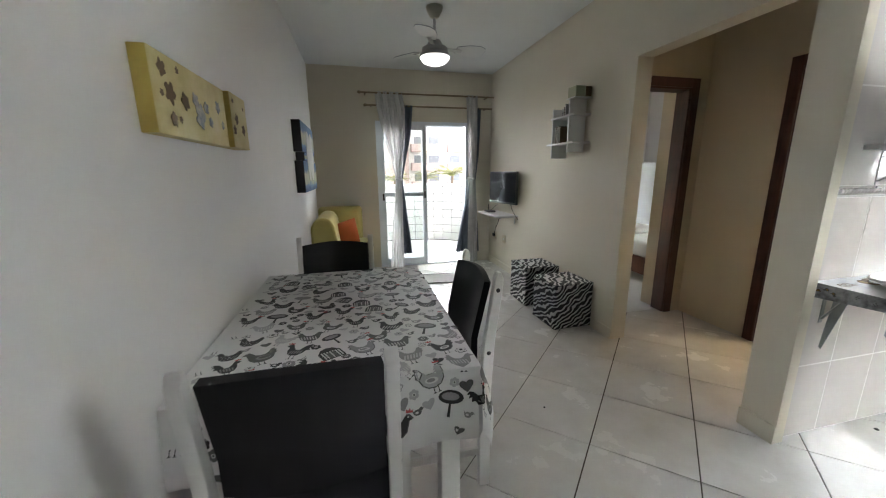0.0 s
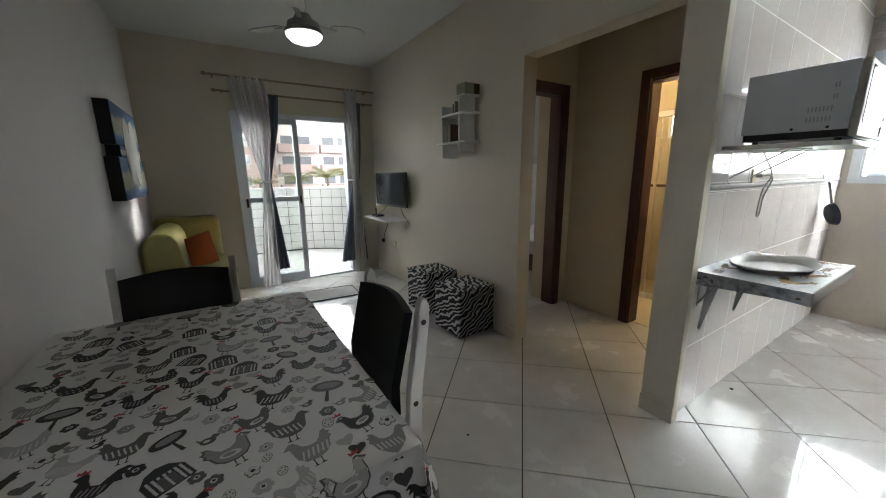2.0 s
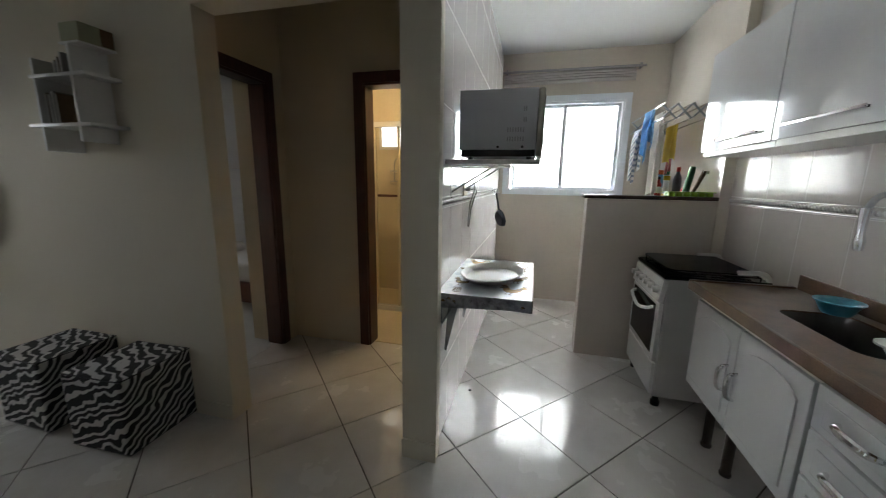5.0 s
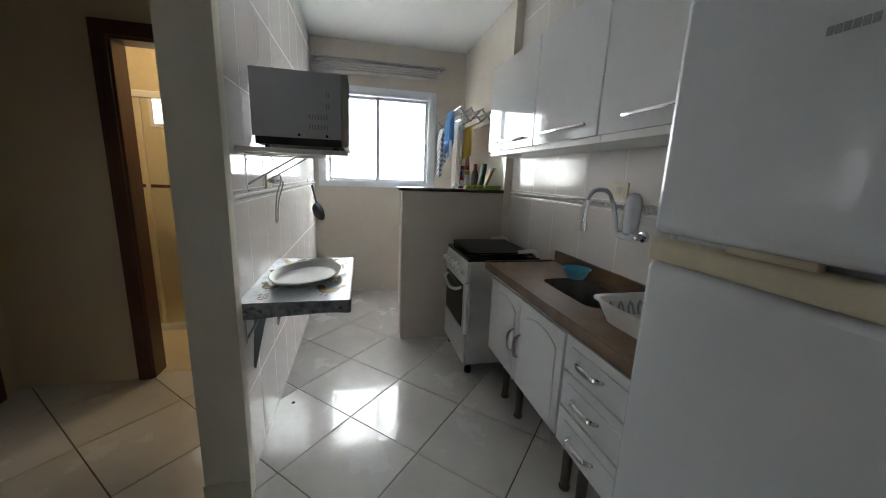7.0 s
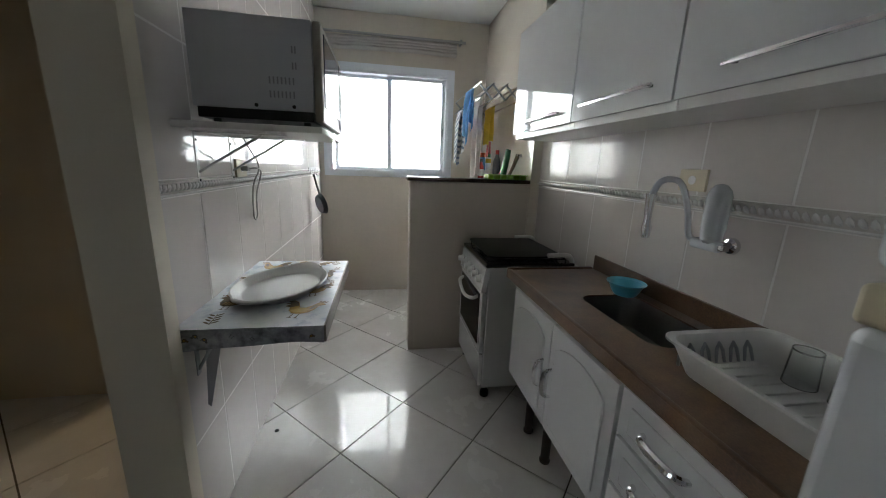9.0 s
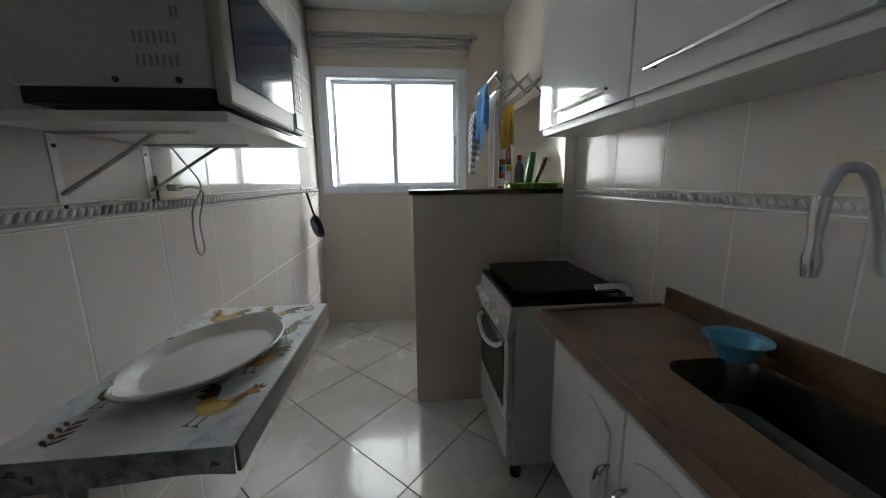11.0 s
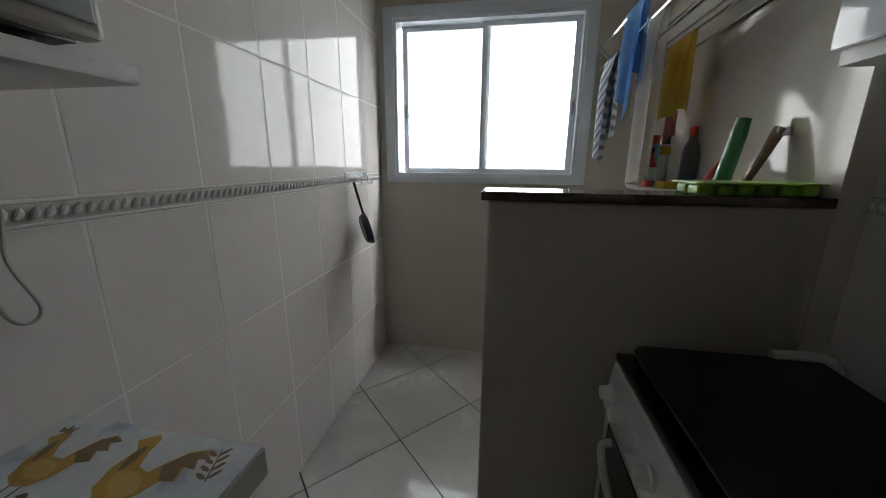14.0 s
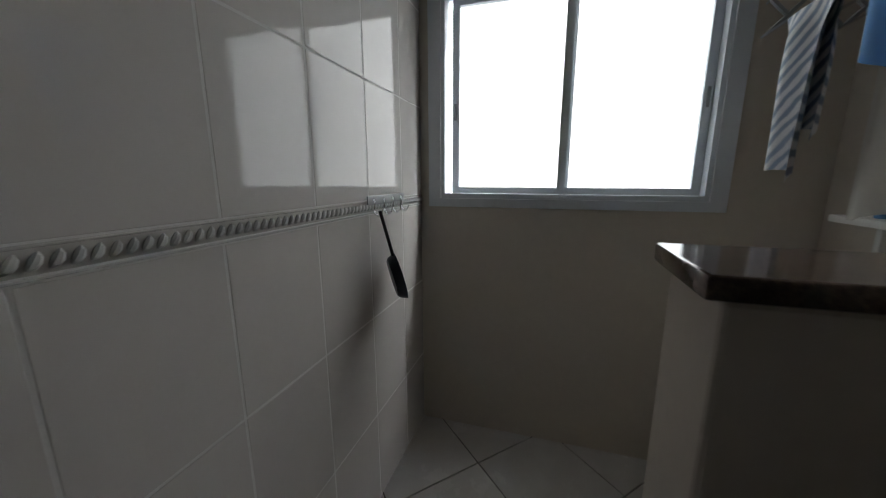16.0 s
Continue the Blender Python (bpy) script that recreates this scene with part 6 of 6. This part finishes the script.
M_MAT = surface("grey bath mat pile", (0.60, 0.585, 0.56), 0.95, vary=0.15, grain=250, bump=0.6)
M_MATEDGE = surface("darker mat border", (0.16, 0.15, 0.15), 0.95, vary=0.2, grain=250, bump=0.4)
floor_mat()


def wall_shelf():
    s = thing("wall_shelf", (2.49, 3.38, 1.49), "white stepped wall shelf holding books and a small box", "shelf")
    x0 = 2.325
    part("side_panel", box((x0, 3.545, 1.49), (2.488, 3.56, 1.93), 0.002), M_WHITEWOOD, s)
    part("side_panel", box((x0, 3.285, 1.535), (2.488, 3.30, 1.985), 0.002), M_WHITEWOOD, s)
    part("board", box((x0 - 0.01, 3.20, 1.606), (2.488, 3.63, 1.622), 0.002), M_WHITEWOOD, s)
    part("board", box((x0, 3.21, 1.838), (2.488, 3.59, 1.854), 0.002), M_WHITEWOOD, s)
    b = thing("storage_box", (2.4, 3.30, 1.99), "small pale green box with a dark end on the shelf", "box")
    part("carton", box((2.335, 3.22, 1.986), (2.485, 3.34, 2.07), 0.002), M_BOXGREEN, b)
    part("end_label", box((2.425, 3.217, 1.99), (2.48, 3.2205, 2.066)), M_MOTIF, b, smooth=False)
    part("shelf_cap", box((x0, 3.215, 1.9755), (2.488, 3.345, 1.985), 0.002), M_WHITEWOOD, s)
    rnd = random.Random(4)
    for k in range(7):
        y = 3.535 - 0.024 * k
        z0 = 1.6225 if k < 4 else 1.8545
        h = rnd.uniform(0.14, 0.18) if k < 4 else rnd.uniform(0.06, 0.1)
        bk = thing("book", (2.37, y, z0), "worn book standing on the wall shelf", "book", "books on the wall shelf")
        lean = -0.02 if k == 3 else 0
        part("cover", box((2.345, y - 0.018, z0), (2.47, y, z0 + h), 0.002), (M_MOTIF, M_BOOKGREY, M_BOOKGREY, M_MOTIF, M_BLUEMOTIF, M_MOTIF, M_BOOKGREY)[k], bk)
        part("pages", box((2.343, y - 0.015, z0 + 0.004), (2.344, y - 0.003, z0 + h - 0.004)), M_TOWELWHITE, bk, smooth=False)


M_BOXGREEN = surface("pale green carton", (0.36, 0.36, 0.24), 0.7, vary=0.06)
M_BOOKGREY = surface("grey book cloth", (0.26, 0.25, 0.23), 0.8, vary=0.1)
wall_shelf()

outlet("wall_socket", (XR - 0.011, 4.93, 0.39), (XR - 0.001, 5.03, 0.50), "-x", "cream wall socket under the television")
outlet("wall_socket", (XR - 0.011, 5.27, 0.39), (XR - 0.001, 5.36, 0.50), "-x", "cream wall socket with plugs under the television")


def tv_cables():
    r = thing("set_top_box", (2.32, 5.08, 0.823), "small black set-top box on the shelf", "set-top box")
    part("body", box((2.25, 5.0, 0.824), (2.36, 5.16, 0.845), 0.003), M_BLACKPLASTIC, r)
    part("antenna", tube([(2.30, 5.12, 0.845), (2.30, 5.12, 0.93)], 0.008, 8), M_BLACKPLASTIC, r)
    c = thing("cable", (2.45, 4.9, 0.7), "black cables hanging from the television", "cable")
    part("strand", tube(smooth_path([(2.40, 4.62, 1.0), (2.40, 4.55, 0.90), (2.43, 4.50, 0.82), (2.44, 4.46, 0.78)], 6), 0.004, 6), M_BLACKPLASTIC, c)
    part("strand", tube(smooth_path([(2.47, 5.1, 0.795), (2.48, 5.2, 0.65), (2.475, 5.28, 0.55), (2.47, 5.31, 0.46)], 6), 0.004, 6), M_BLACKPLASTIC, c)
    part("strand", tube(smooth_path([(2.36, 4.9, 0.96), (2.34, 5.0, 0.90), (2.31, 5.03, 0.86), (2.30, 5.05, 0.846)], 6), 0.003, 6), M_BLACKPLASTIC, c)
    part("plug", box((2.45, 5.29, 0.43), (2.479, 5.34, 0.475), 0.004), M_BLACKPLASTIC, c)


tv_cables()
solo("floor_crumb", lathe([(0.0, 0.0), (0.011, 0.001), (0.008, 0.006), (0.0, 0.008)], (3.147, 1.471, 0.0005), 7), M_BLACKPLASTIC, "dark crumb on the kitchen floor", "crumb", (3.147, 1.471, 0))

solo("floor_crumb", lathe([(0.0, 0.0), (0.007, 0.001), (0.005, 0.004), (0.0, 0.005)], (1.517, 2.072, 0.0005), 7), M_BLACKPLASTIC, "dark crumb on the living room floor", "crumb", (1.517, 2.072, 0))

# ---- bathroom ----
structure("bathroom_floor", box((XD + 0.075, YH, -0.005), (5.1, YD, 0.002)), M_BATHTILE, "cream bathroom floor", "floor")
structure("bathroom_wall_side", box((XD + 0.14, YH, 0.0), (5.1, YH + 0.012, CEIL)), M_BATHTILE, "cream tiled bathroom side wall")


def bathroom():
    s = thing("shower_enclosure", (4.4, 2.4, 0.0), "clear shower enclosure with a white frame", "shower")
    x = 4.38
    part("head_rail", box((x - 0.02, YH + 0.013, 1.88), (x + 0.03, YD - 0.001, 1.93), 0.004), M_WHITE, s)
    part("sill", box((x - 0.02, YH + 0.013, 0.002), (x + 0.03, YD - 0.001, 0.06), 0.004), M_WHITE, s)
    for y in (1.80, 2.45, 2.70, YD - 0.03):
        part("stile", box((x - 0.008, y - 0.012, 0.06), (x + 0.016, y + 0.012, 1.88), 0.002), M_BATHFRAME, s)
    for ya, yb in ((1.812, 2.438), (2.462, 2.688)):
        part("glass_panel", box((x + 0.002, ya, 0.06), (x + 0.006, yb, 1.88)), M_CLEARGLASS, s, smooth=False)
    part("handle", tube([(x - 0.03, 2.40, 1.08), (x - 0.03, 2.40, 1.12)], 0.006, 8), M_CHROME, s)
    structure("bathroom_trim", boxes([((5.094, YH + 0.013, 1.17), (5.0995, YD - 0.001, 1.20)), ((XD + 0.141, YD - 0.006, 1.17), (5.094, YD - 0.0005, 1.20))]), M_MAHOGANY, "dark border tile in the bathroom", "trim")
    w = thing("window_2", (5.09, 2.8, 1.73), "small bright bathroom window", "window", kind="structure")
    part("window_frame", boxes([((5.085, 2.64, 1.73), (5.099, 2.97, 1.765)), ((5.085, 2.64, 1.985), (5.099, 2.97, 2.02)), ((5.085, 2.64, 1.765), (5.099, 2.675, 1.985)), ((5.085, 2.935, 1.765), (5.099, 2.97, 1.985))]), M_WHITE, w, smooth=False)
    part("pane", box((5.092, 2.675, 1.765), (5.098, 2.935, 1.985)), M_SKYPANE, w, "bright frosted pane", smooth=False)
    c = thing("shower_caddy", (5.08, 2.68, 1.3), "chrome wire shower caddy hanging on the tiles", "shower caddy")
    part("hanger", tube(smooth_path([(5.085, 2.60, 1.36), (5.085, 2.60, 1.57), (5.085, 2.635, 1.625), (5.085, 2.69, 1.635), (5.085, 2.745, 1.625), (5.085, 2.78, 1.57), (5.085, 2.78, 1.36)], 5), 0.008, 6), M_STEEL, c)
    for z in (1.36, 1.48):
        part("basket_rim", tube([(5.085, 2.59, z), (4.98, 2.59, z), (4.98, 2.79, z), (5.085, 2.79, z)], 0.006, 6, None, True), M_STEEL, c)
        part("basket_floor", boxes([((4.985, 2.60 + 0.03 * k, z - 0.035), (5.08, 2.606 + 0.03 * k, z - 0.03)) for k in range(7)]), M_STEEL, c, smooth=False)
        for y in (2.595, 2.785):
            part("basket_post", tube([(4.98, y, z - 0.034), (4.98, y, z)], 0.004, 6), M_STEEL, c)
    l = thing("ceiling_lamp", (4.0, 2.2, CEIL), "warm glowing globe lamp on the bathroom ceiling", "ceiling lamp")
    part("base", lathe([(0.05, CEIL - 0.03), (0.055, CEIL - 0.001)], (4.0, 2.2, 0), 20), M_WHITE, l)
    part("globe", lathe([(0.0, CEIL - 0.15), (0.04, CEIL - 0.142), (0.065, CEIL - 0.11), (0.065, CEIL - 0.07), (0.045, CEIL - 0.031)], (4.0, 2.2, 0), 24), M_WARM, l)


M_BATHFRAME = surface("cream enamelled frame", (0.62, 0.56, 0.44), 0.35)
M_SKYPANE = glow("frosted pane in daylight", (1.0, 0.97, 0.9), 3.0)
bathroom()

# ---- bedroom ----
structure("bedroom_floor", box((XR2, YD + 0.075, -0.005), (5.26, 5.6, 0.002)), M_BALCFLOOR, "pale bedroom floor", "floor")


def bedroom():
    b = thing("bed", (4.5, 4.4, 0.0), "low bed with a pale mattress and dark base", "bed")
    part("base", box((3.95, 3.75, 0.08), (5.2, 4.95, 0.30), 0.01), M_MAHOGANY, b)
    part("mattress", box((3.95, 3.75, 0.301), (5.2, 4.95, 0.50), 0.04, 4), M_SHEET, b)
    for x in (4.02, 5.12):
        for y in (3.82, 4.88):
            part("foot", lathe([(0.025, 0), (0.03, 0.085)], (x, y, 0), 12), M_BLACKPLASTIC, b)
    solo("pillow", box((4.0, 4.5, 0.50), (4.55, 4.9, 0.62), 0.055, 4), M_SHEET, "pale pillow on the bed", "pillow", (4.28, 4.7, 0.5))
    w = thing("wardrobe", (5.0, 5.3, 0.0), "pale grey bedroom wardrobe", "wardrobe")
    part("body", box((4.6, 5.05, 0.0), (5.255, 5.595, 1.49), 0.004), M_ALU, w)
    part("door", box((4.61, 5.03, 0.06), (5.245, 5.048, 1.47), 0.003), M_ALU, w)


M_SHEET = surface("pale bed linen", (0.55, 0.55, 0.54), 0.9, vary=0.06, grain=200, bump=0.3)
bedroom()


# ---- balcony and the view ----
M_WHITETILE = surface("white balcony tile", (0.55, 0.56, 0.555), 0.35, vary=0.04, grain=40, bump=0.03)
M_TILEGREY = surface("dark balcony tile joint", (0.07, 0.075, 0.075), 0.9, vary=0.2)


def parapet():
    """A curved tiled parapet."""
    line = [(-0.5, 7.66), (1.55, 7.66)]
    for k in range(1, 13):
        a = radians(90 - 90 * k / 12)
        line.append((1.55 + 1.25 * math.cos(a), 6.41 + 1.25 * math.sin(a)))
    line.append((2.8, YF2 + 0.0))
    # even steps along the line
    pts, step, carry = [], 0.195, 0.0
    for (ax, ay), (bx, by) in zip(line, line[1:]):
        d = math.hypot(bx - ax, by - ay)
        s = carry
        while s < d:
            pts.append((ax + (bx - ax) * s / d, ay + (by - ay) * s / d))
            s += step
        carry = s - d
    wall = bmesh.new()
    cap = bmesh.new()
    tiles = []
    for (ax, ay), (bx, by) in zip(pts, pts[1:]):
        d = Vector((bx - ax, by - ay, 0)).normalized()
        out = Vector((-d.y, d.x, 0))
        a, b = Vector((ax, ay, 0)), Vector((bx, by, 0))
        def slab(bm, n0, n1, z0, z1, e0=0.0, e1=0.0):
            q = [a + d * e0 + out * n0, b - d * e1 + out * n0, b - d * e1 + out * n1, a + d * e0 + out * n1]
            prism([(p.x, p.y) for p in q], z0, z1, bm)
        slab(wall, 0.006, 0.13, -0.012, 1.10, -0.008, -0.008)
        slab(cap, -0.015, 0.15, 1.10, 1.14, -0.008, -0.008)
        for r in range(7):
            t = bmesh.new()
            slab(t, 0.0, 0.006, r * 0.157 + 0.004, r * 0.157 + 0.153, 0.004, 0.004)
            tiles.append(t)
    w = structure("wall_parapet", wall, M_TILEGREY, "curved balcony parapet with white tiles and dark joints")
    part("coping", cap, M_WHITETILE, w, smooth=False)
    for t in tiles:
        part("tile", t, M_WHITETILE, w, smooth=False)


parapet()
# added overhead slab that holds back sky light from balcony and living room
structure("balcony_ceiling", box((-0.6, YF2, 2.6), (3.4, 7.85, 2.74)), M_CEIL, "pale slab added over the balcony to block sky light", "ceiling")
structure("balcony_end", box((-0.6, YF2, 0), (-0.5, 7.8, 2.7)), M_WHITETILE, "white balcony end wall")

M_GROUND = surface("city ground", (0.16, 0.16, 0.15), 0.9, vary=0.2, grain=3, patch=0.05)
structure("ground", box((-900, -900, -7.2), (900, 900, -7.0)), M_GROUND, "grey street ground far below", "ground")
# brick colour paled to stand for haze and glare over the distance
M_BRICK = surface("red brown render, paled by haze", (0.52, 0.41, 0.37), 0.85, vary=0.06, grain=4, patch=0.4)
M_FACADE = surface("cream facade", (0.78, 0.76, 0.73), 0.85, vary=0.04, grain=4, patch=0.4)
M_FACADEGLASS = surface("facade window glass", (0.22, 0.24, 0.26), 0.15, vary=0.2)
M_FAN_AC = surface("air conditioner casing", (0.6, 0.6, 0.58), 0.5)


def building():
    b = thing("apartment_building", (9.0, 54.0, -7.0), "red brown and cream apartment building across the street", "building")
    part("tower_wall", box((2.5, 50.0, -7.0), (7.6, 60.0, 9.6), 0.02), M_BRICK, b)
    part("wing_wall", box((7.6, 51.5, -7.0), (24.0, 60.0, 7.6), 0.02), M_FACADE, b)
    part("roof", box((2.4, 49.9, 9.6), (7.7, 60.1, 9.8), 0.02), M_FACADE, b)
    part("roof", box((7.72, 51.3, 7.6), (24.2, 60.1, 7.9), 0.02), M_FACADE, b)
    for f in range(6):
        z = -6.0 + 2.55 * f
        for x in (3.6, 5.6):
            w = part("window", box((x, 49.94, z + 1.0), (x + 1.25, 49.999, z + 2.1), 0.01), M_FACADE, b)
            part("pane", box((x + 0.08, 49.92, z + 1.08), (x + 1.17, 49.945, z + 2.02)), M_FACADEGLASS, w, smooth=False)
            part("air_conditioner", box((x + 0.2, 49.6, z + 0.45), (x + 1.0, 49.998, z + 0.85), 0.03), M_FAN_AC, b)
        if f > 4:
            continue
        for k in range(3):
            x = 8.1 + 5.2 * k
            part("balcony", box((x, 50.3, z + 0.0), (x + 4.6, 51.49, z + 1.05), 0.02), M_BRICK, b)
            for q in range(2):
                w = part("window", box((x + 0.4 + 2.1 * q, 51.44, z + 1.06), (x + 2.1 + 2.1 * q, 51.499, z + 2.2), 0.01), M_FACADE, b)
                part("pane", box((x + 0.5 + 2.1 * q, 51.42, z + 1.07), (x + 2.0 + 2.1 * q, 51.445, z + 2.1)), M_FACADEGLASS, w, smooth=False)


building()
M_LEAF = surface("palm leaf", (0.22, 0.23, 0.08), 0.6, vary=0.3, grain=8)
M_BARK = surface("palm bark", (0.16, 0.12, 0.08), 0.9, vary=0.3, grain=12)


def palm(x, y, top, seed, reach):
    rnd = random.Random(seed)
    p = thing("palm_tree", (x, y, -7.0), "palm tree with drooping yellow green fronds", "tree", "palms across the street")
    part("trunk", tube([(x + 0.1 * math.sin(k), y, -7.0 + (top + 7.0) * k / 8) for k in range(9)], [0.22 - 0.012 * k for k in range(9)], 10), M_BARK, p)
    bm = bmesh.new()
    for k in range(26):
        az, rise = rnd.uniform(0, 2 * math.pi), rnd.uniform(0.35, 1.4)
        length = reach * rnd.uniform(0.55, 0.85)
        prev = None
        for s in range(13):
            t = s / 12
            r = length * t * math.cos(rise * (1 - t * 0.5))
            z = top + length * (math.sin(rise) * t - 0.42 * t * t)
            c = Vector((x + r * math.cos(az), y + r * math.sin(az), z))
            if prev is not None:
                d = (c - prev).normalized()
                side = d.cross(Vector((0, 0, 1))).normalized()
                for sg in (-1, 1):
                    leaf = side * sg * length * 0.26 * math.sin(math.pi * min(1, t + 0.12)) + d * 0.2 * length - Vector((0, 0, 0.1 * length))
                    vs = [bm.verts.new(prev), bm.verts.new(prev + (c - prev) * 0.55), bm.verts.new(prev + leaf)]
                    bm.faces.new(vs)
            prev = c
    part("crown", bm, M_LEAF, p, smooth=False)


palm(10.5, 38.0, 1.0, 2, 2.6)
palm(7.2, 36.0, 0.7, 5, 2.3)
palm(4.2, 37.0, 0.6, 8, 2.2)
palm(13.2, 40.0, 1.2, 11, 2.6)

solo("backdrop", box((-90, 120.0, -7.0), (110, 120.5, 110)), M_SKYFAR, "white overcast sky beyond the balcony", "sky", kind="structure")

# ---- floor tiles ----
def clip(poly, lo, hi):
    """A convex outline cut to a rectangle."""
    for axis, bound, keep in ((0, lo[0], 1), (0, hi[0], -1), (1, lo[1], 1), (1, hi[1], -1)):
        out = []
        for k, p in enumerate(poly):
            q = poly[(k + 1) % len(poly)]
            a, b = (p[axis] - bound) * keep, (q[axis] - bound) * keep
            if a >= 0:
                out.append(p)
            if (a >= 0) != (b >= 0):
                t = a / (a - b)
                out.append((p[0] + (q[0] - p[0]) * t, p[1] + (q[1] - p[1]) * t))
        poly = out
        if not poly:
            return []
    return poly


def lay_floor():
    parent = bpy.data.objects["floor"]
    gap = 0.0064
    origin, e1, e2 = Vector((2.9583, 1.1308)), Vector((0.3385, 0.3359)), Vector((-0.3418, 0.3194))
    ga, gb = gap / 2 / e1.length, gap / 2 / e2.length
    rects = [((XL, YB), (XF, 1.528)), ((XL, 1.528), (2.497, YF)), ((2.56, 1.528), (XF, YK)), ((2.497, YH), (XD, YD)), ((D1[0], YD), (D1[1], YD + 0.07)), ((XD, D2[0]), (XD + 0.07, D2[1]))]
    for i in range(-14, 22):
        for j in range(-16, 22):
            mid = origin + e1 * (i + 0.5) + e2 * (j + 0.5)
            if not (-0.4 < mid.x < XF + 0.4 and YB - 0.4 < mid.y < YF + 0.4):
                continue
            sq = [tuple(origin + e1 * (i + p) + e2 * (j + q)) for p, q in ((ga, gb), (1 - ga, gb), (1 - ga, 1 - gb), (ga, 1 - gb))]
            bm, any_piece = bmesh.new(), False
            for lo, hi in rects:
                piece = clip(sq, lo, hi)
                if len(piece) > 2:
                    prism(piece, -0.006, 0.0, bm)
                    any_piece = True
            if any_piece:
                part("tile", bm, M_FLOORTILE, parent, smooth=False)


lay_floor()


def lay_wall_tiles(wall, joints_x, rows_z, y, face, material):
    """Glazed tiles on a wall along x; face: +1 or -1, the way they look along y."""
    parent = bpy.data.objects[wall]
    g = 0.003
    for xa, xb in zip(joints_x, joints_x[1:]):
        for za, zb in rows_z:
            lo = (xa + g, min(y, y + face * 0.006), za + g)
            hi = (xb - g, max(y, y + face * 0.006), zb - g)
            part("tile", box(lo, hi, 0.0012, 1), material, parent, smooth=False)


ROWS_Z = [(0.0, 0.405), (0.405, 0.833), (0.833, 1.245), (1.295, 1.716), (1.716, 2.142), (2.142, 2.568), (2.568, CEIL)]
JX = [2.56] + [2.832 + 0.3105 * k for k in range(8)] + [XF]
solo_grout = structure("wall_kitchen_grout", box((2.56, YK - 0.0024, 0), (XF, YK + 0.008, CEIL)), M_GROUT, "pale grout bed behind wall tiles")
lay_wall_tiles("wall_kitchen", JX, ROWS_Z, YK + 0.003, -1, M_TILE)
structure("wall_back_grout", box((1.0, YB, 0), (3.9, YB + 0.0104, CEIL)), M_GROUT, "pale grout bed behind wall tiles")
JB = [1.0, 1.34] + [1.651 + 0.3105 * k for k in range(7)] + [3.9]
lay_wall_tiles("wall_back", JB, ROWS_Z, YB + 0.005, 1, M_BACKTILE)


M_BORDERBED = surface("beige glazed border", (0.60, 0.57, 0.53), 0.2, vary=0.05, grain=60, bump=0.02)
M_ROPE = surface("white glazed border", (0.80, 0.79, 0.77), 0.22, vary=0.03, grain=60, bump=0.02, coat=0.3)


def rope_moulding(wall, x0, x1, y, face):
    """A glazed rope border between two fillets."""
    parent = bpy.data.objects[wall]
    bm = box((x0, min(y, y + face * 0.006), 1.2455), (x1, max(y, y + face * 0.006), 1.2945), 0.001)
    part("border_fillet", tube([(x0, y + face * 0.006, 1.2495), (x1, y + face * 0.006, 1.2495)], 0.0042, 6), M_ROPE, parent, "white glazed fillet")
    tube([(x0, y + face * 0.006, 1.2915), (x1, y + face * 0.006, 1.2915)], 0.0025, 6, bm)
    part("border_bed", bm, M_BORDERBED, parent, "beige glazed border tile")
    bm = bmesh.new()
    n = int((x1 - x0) / 0.023)
    for k in range(n):
        x = x0 + 0.0115 + k * 0.023
        tube([(x - 0.007, y + face * 0.006, 1.260), (x - 0.004, y + face * 0.010, 1.265), (x, y + face * 0.0115, 1.2715), (x + 0.004, y + face * 0.010, 1.278), (x + 0.007, y + face * 0.006, 1.283)], [0.002, 0.006, 0.0075, 0.006, 0.002], 8, bm)
    part("rope_border", bm, M_ROPE, parent, "white glazed rope moulding")


rope_moulding("wall_kitchen", 2.56, XF - 0.001, YK + 0.002, -1)
rope_moulding("wall_back", 1.0, 3.899, YB + 0.006, 1)
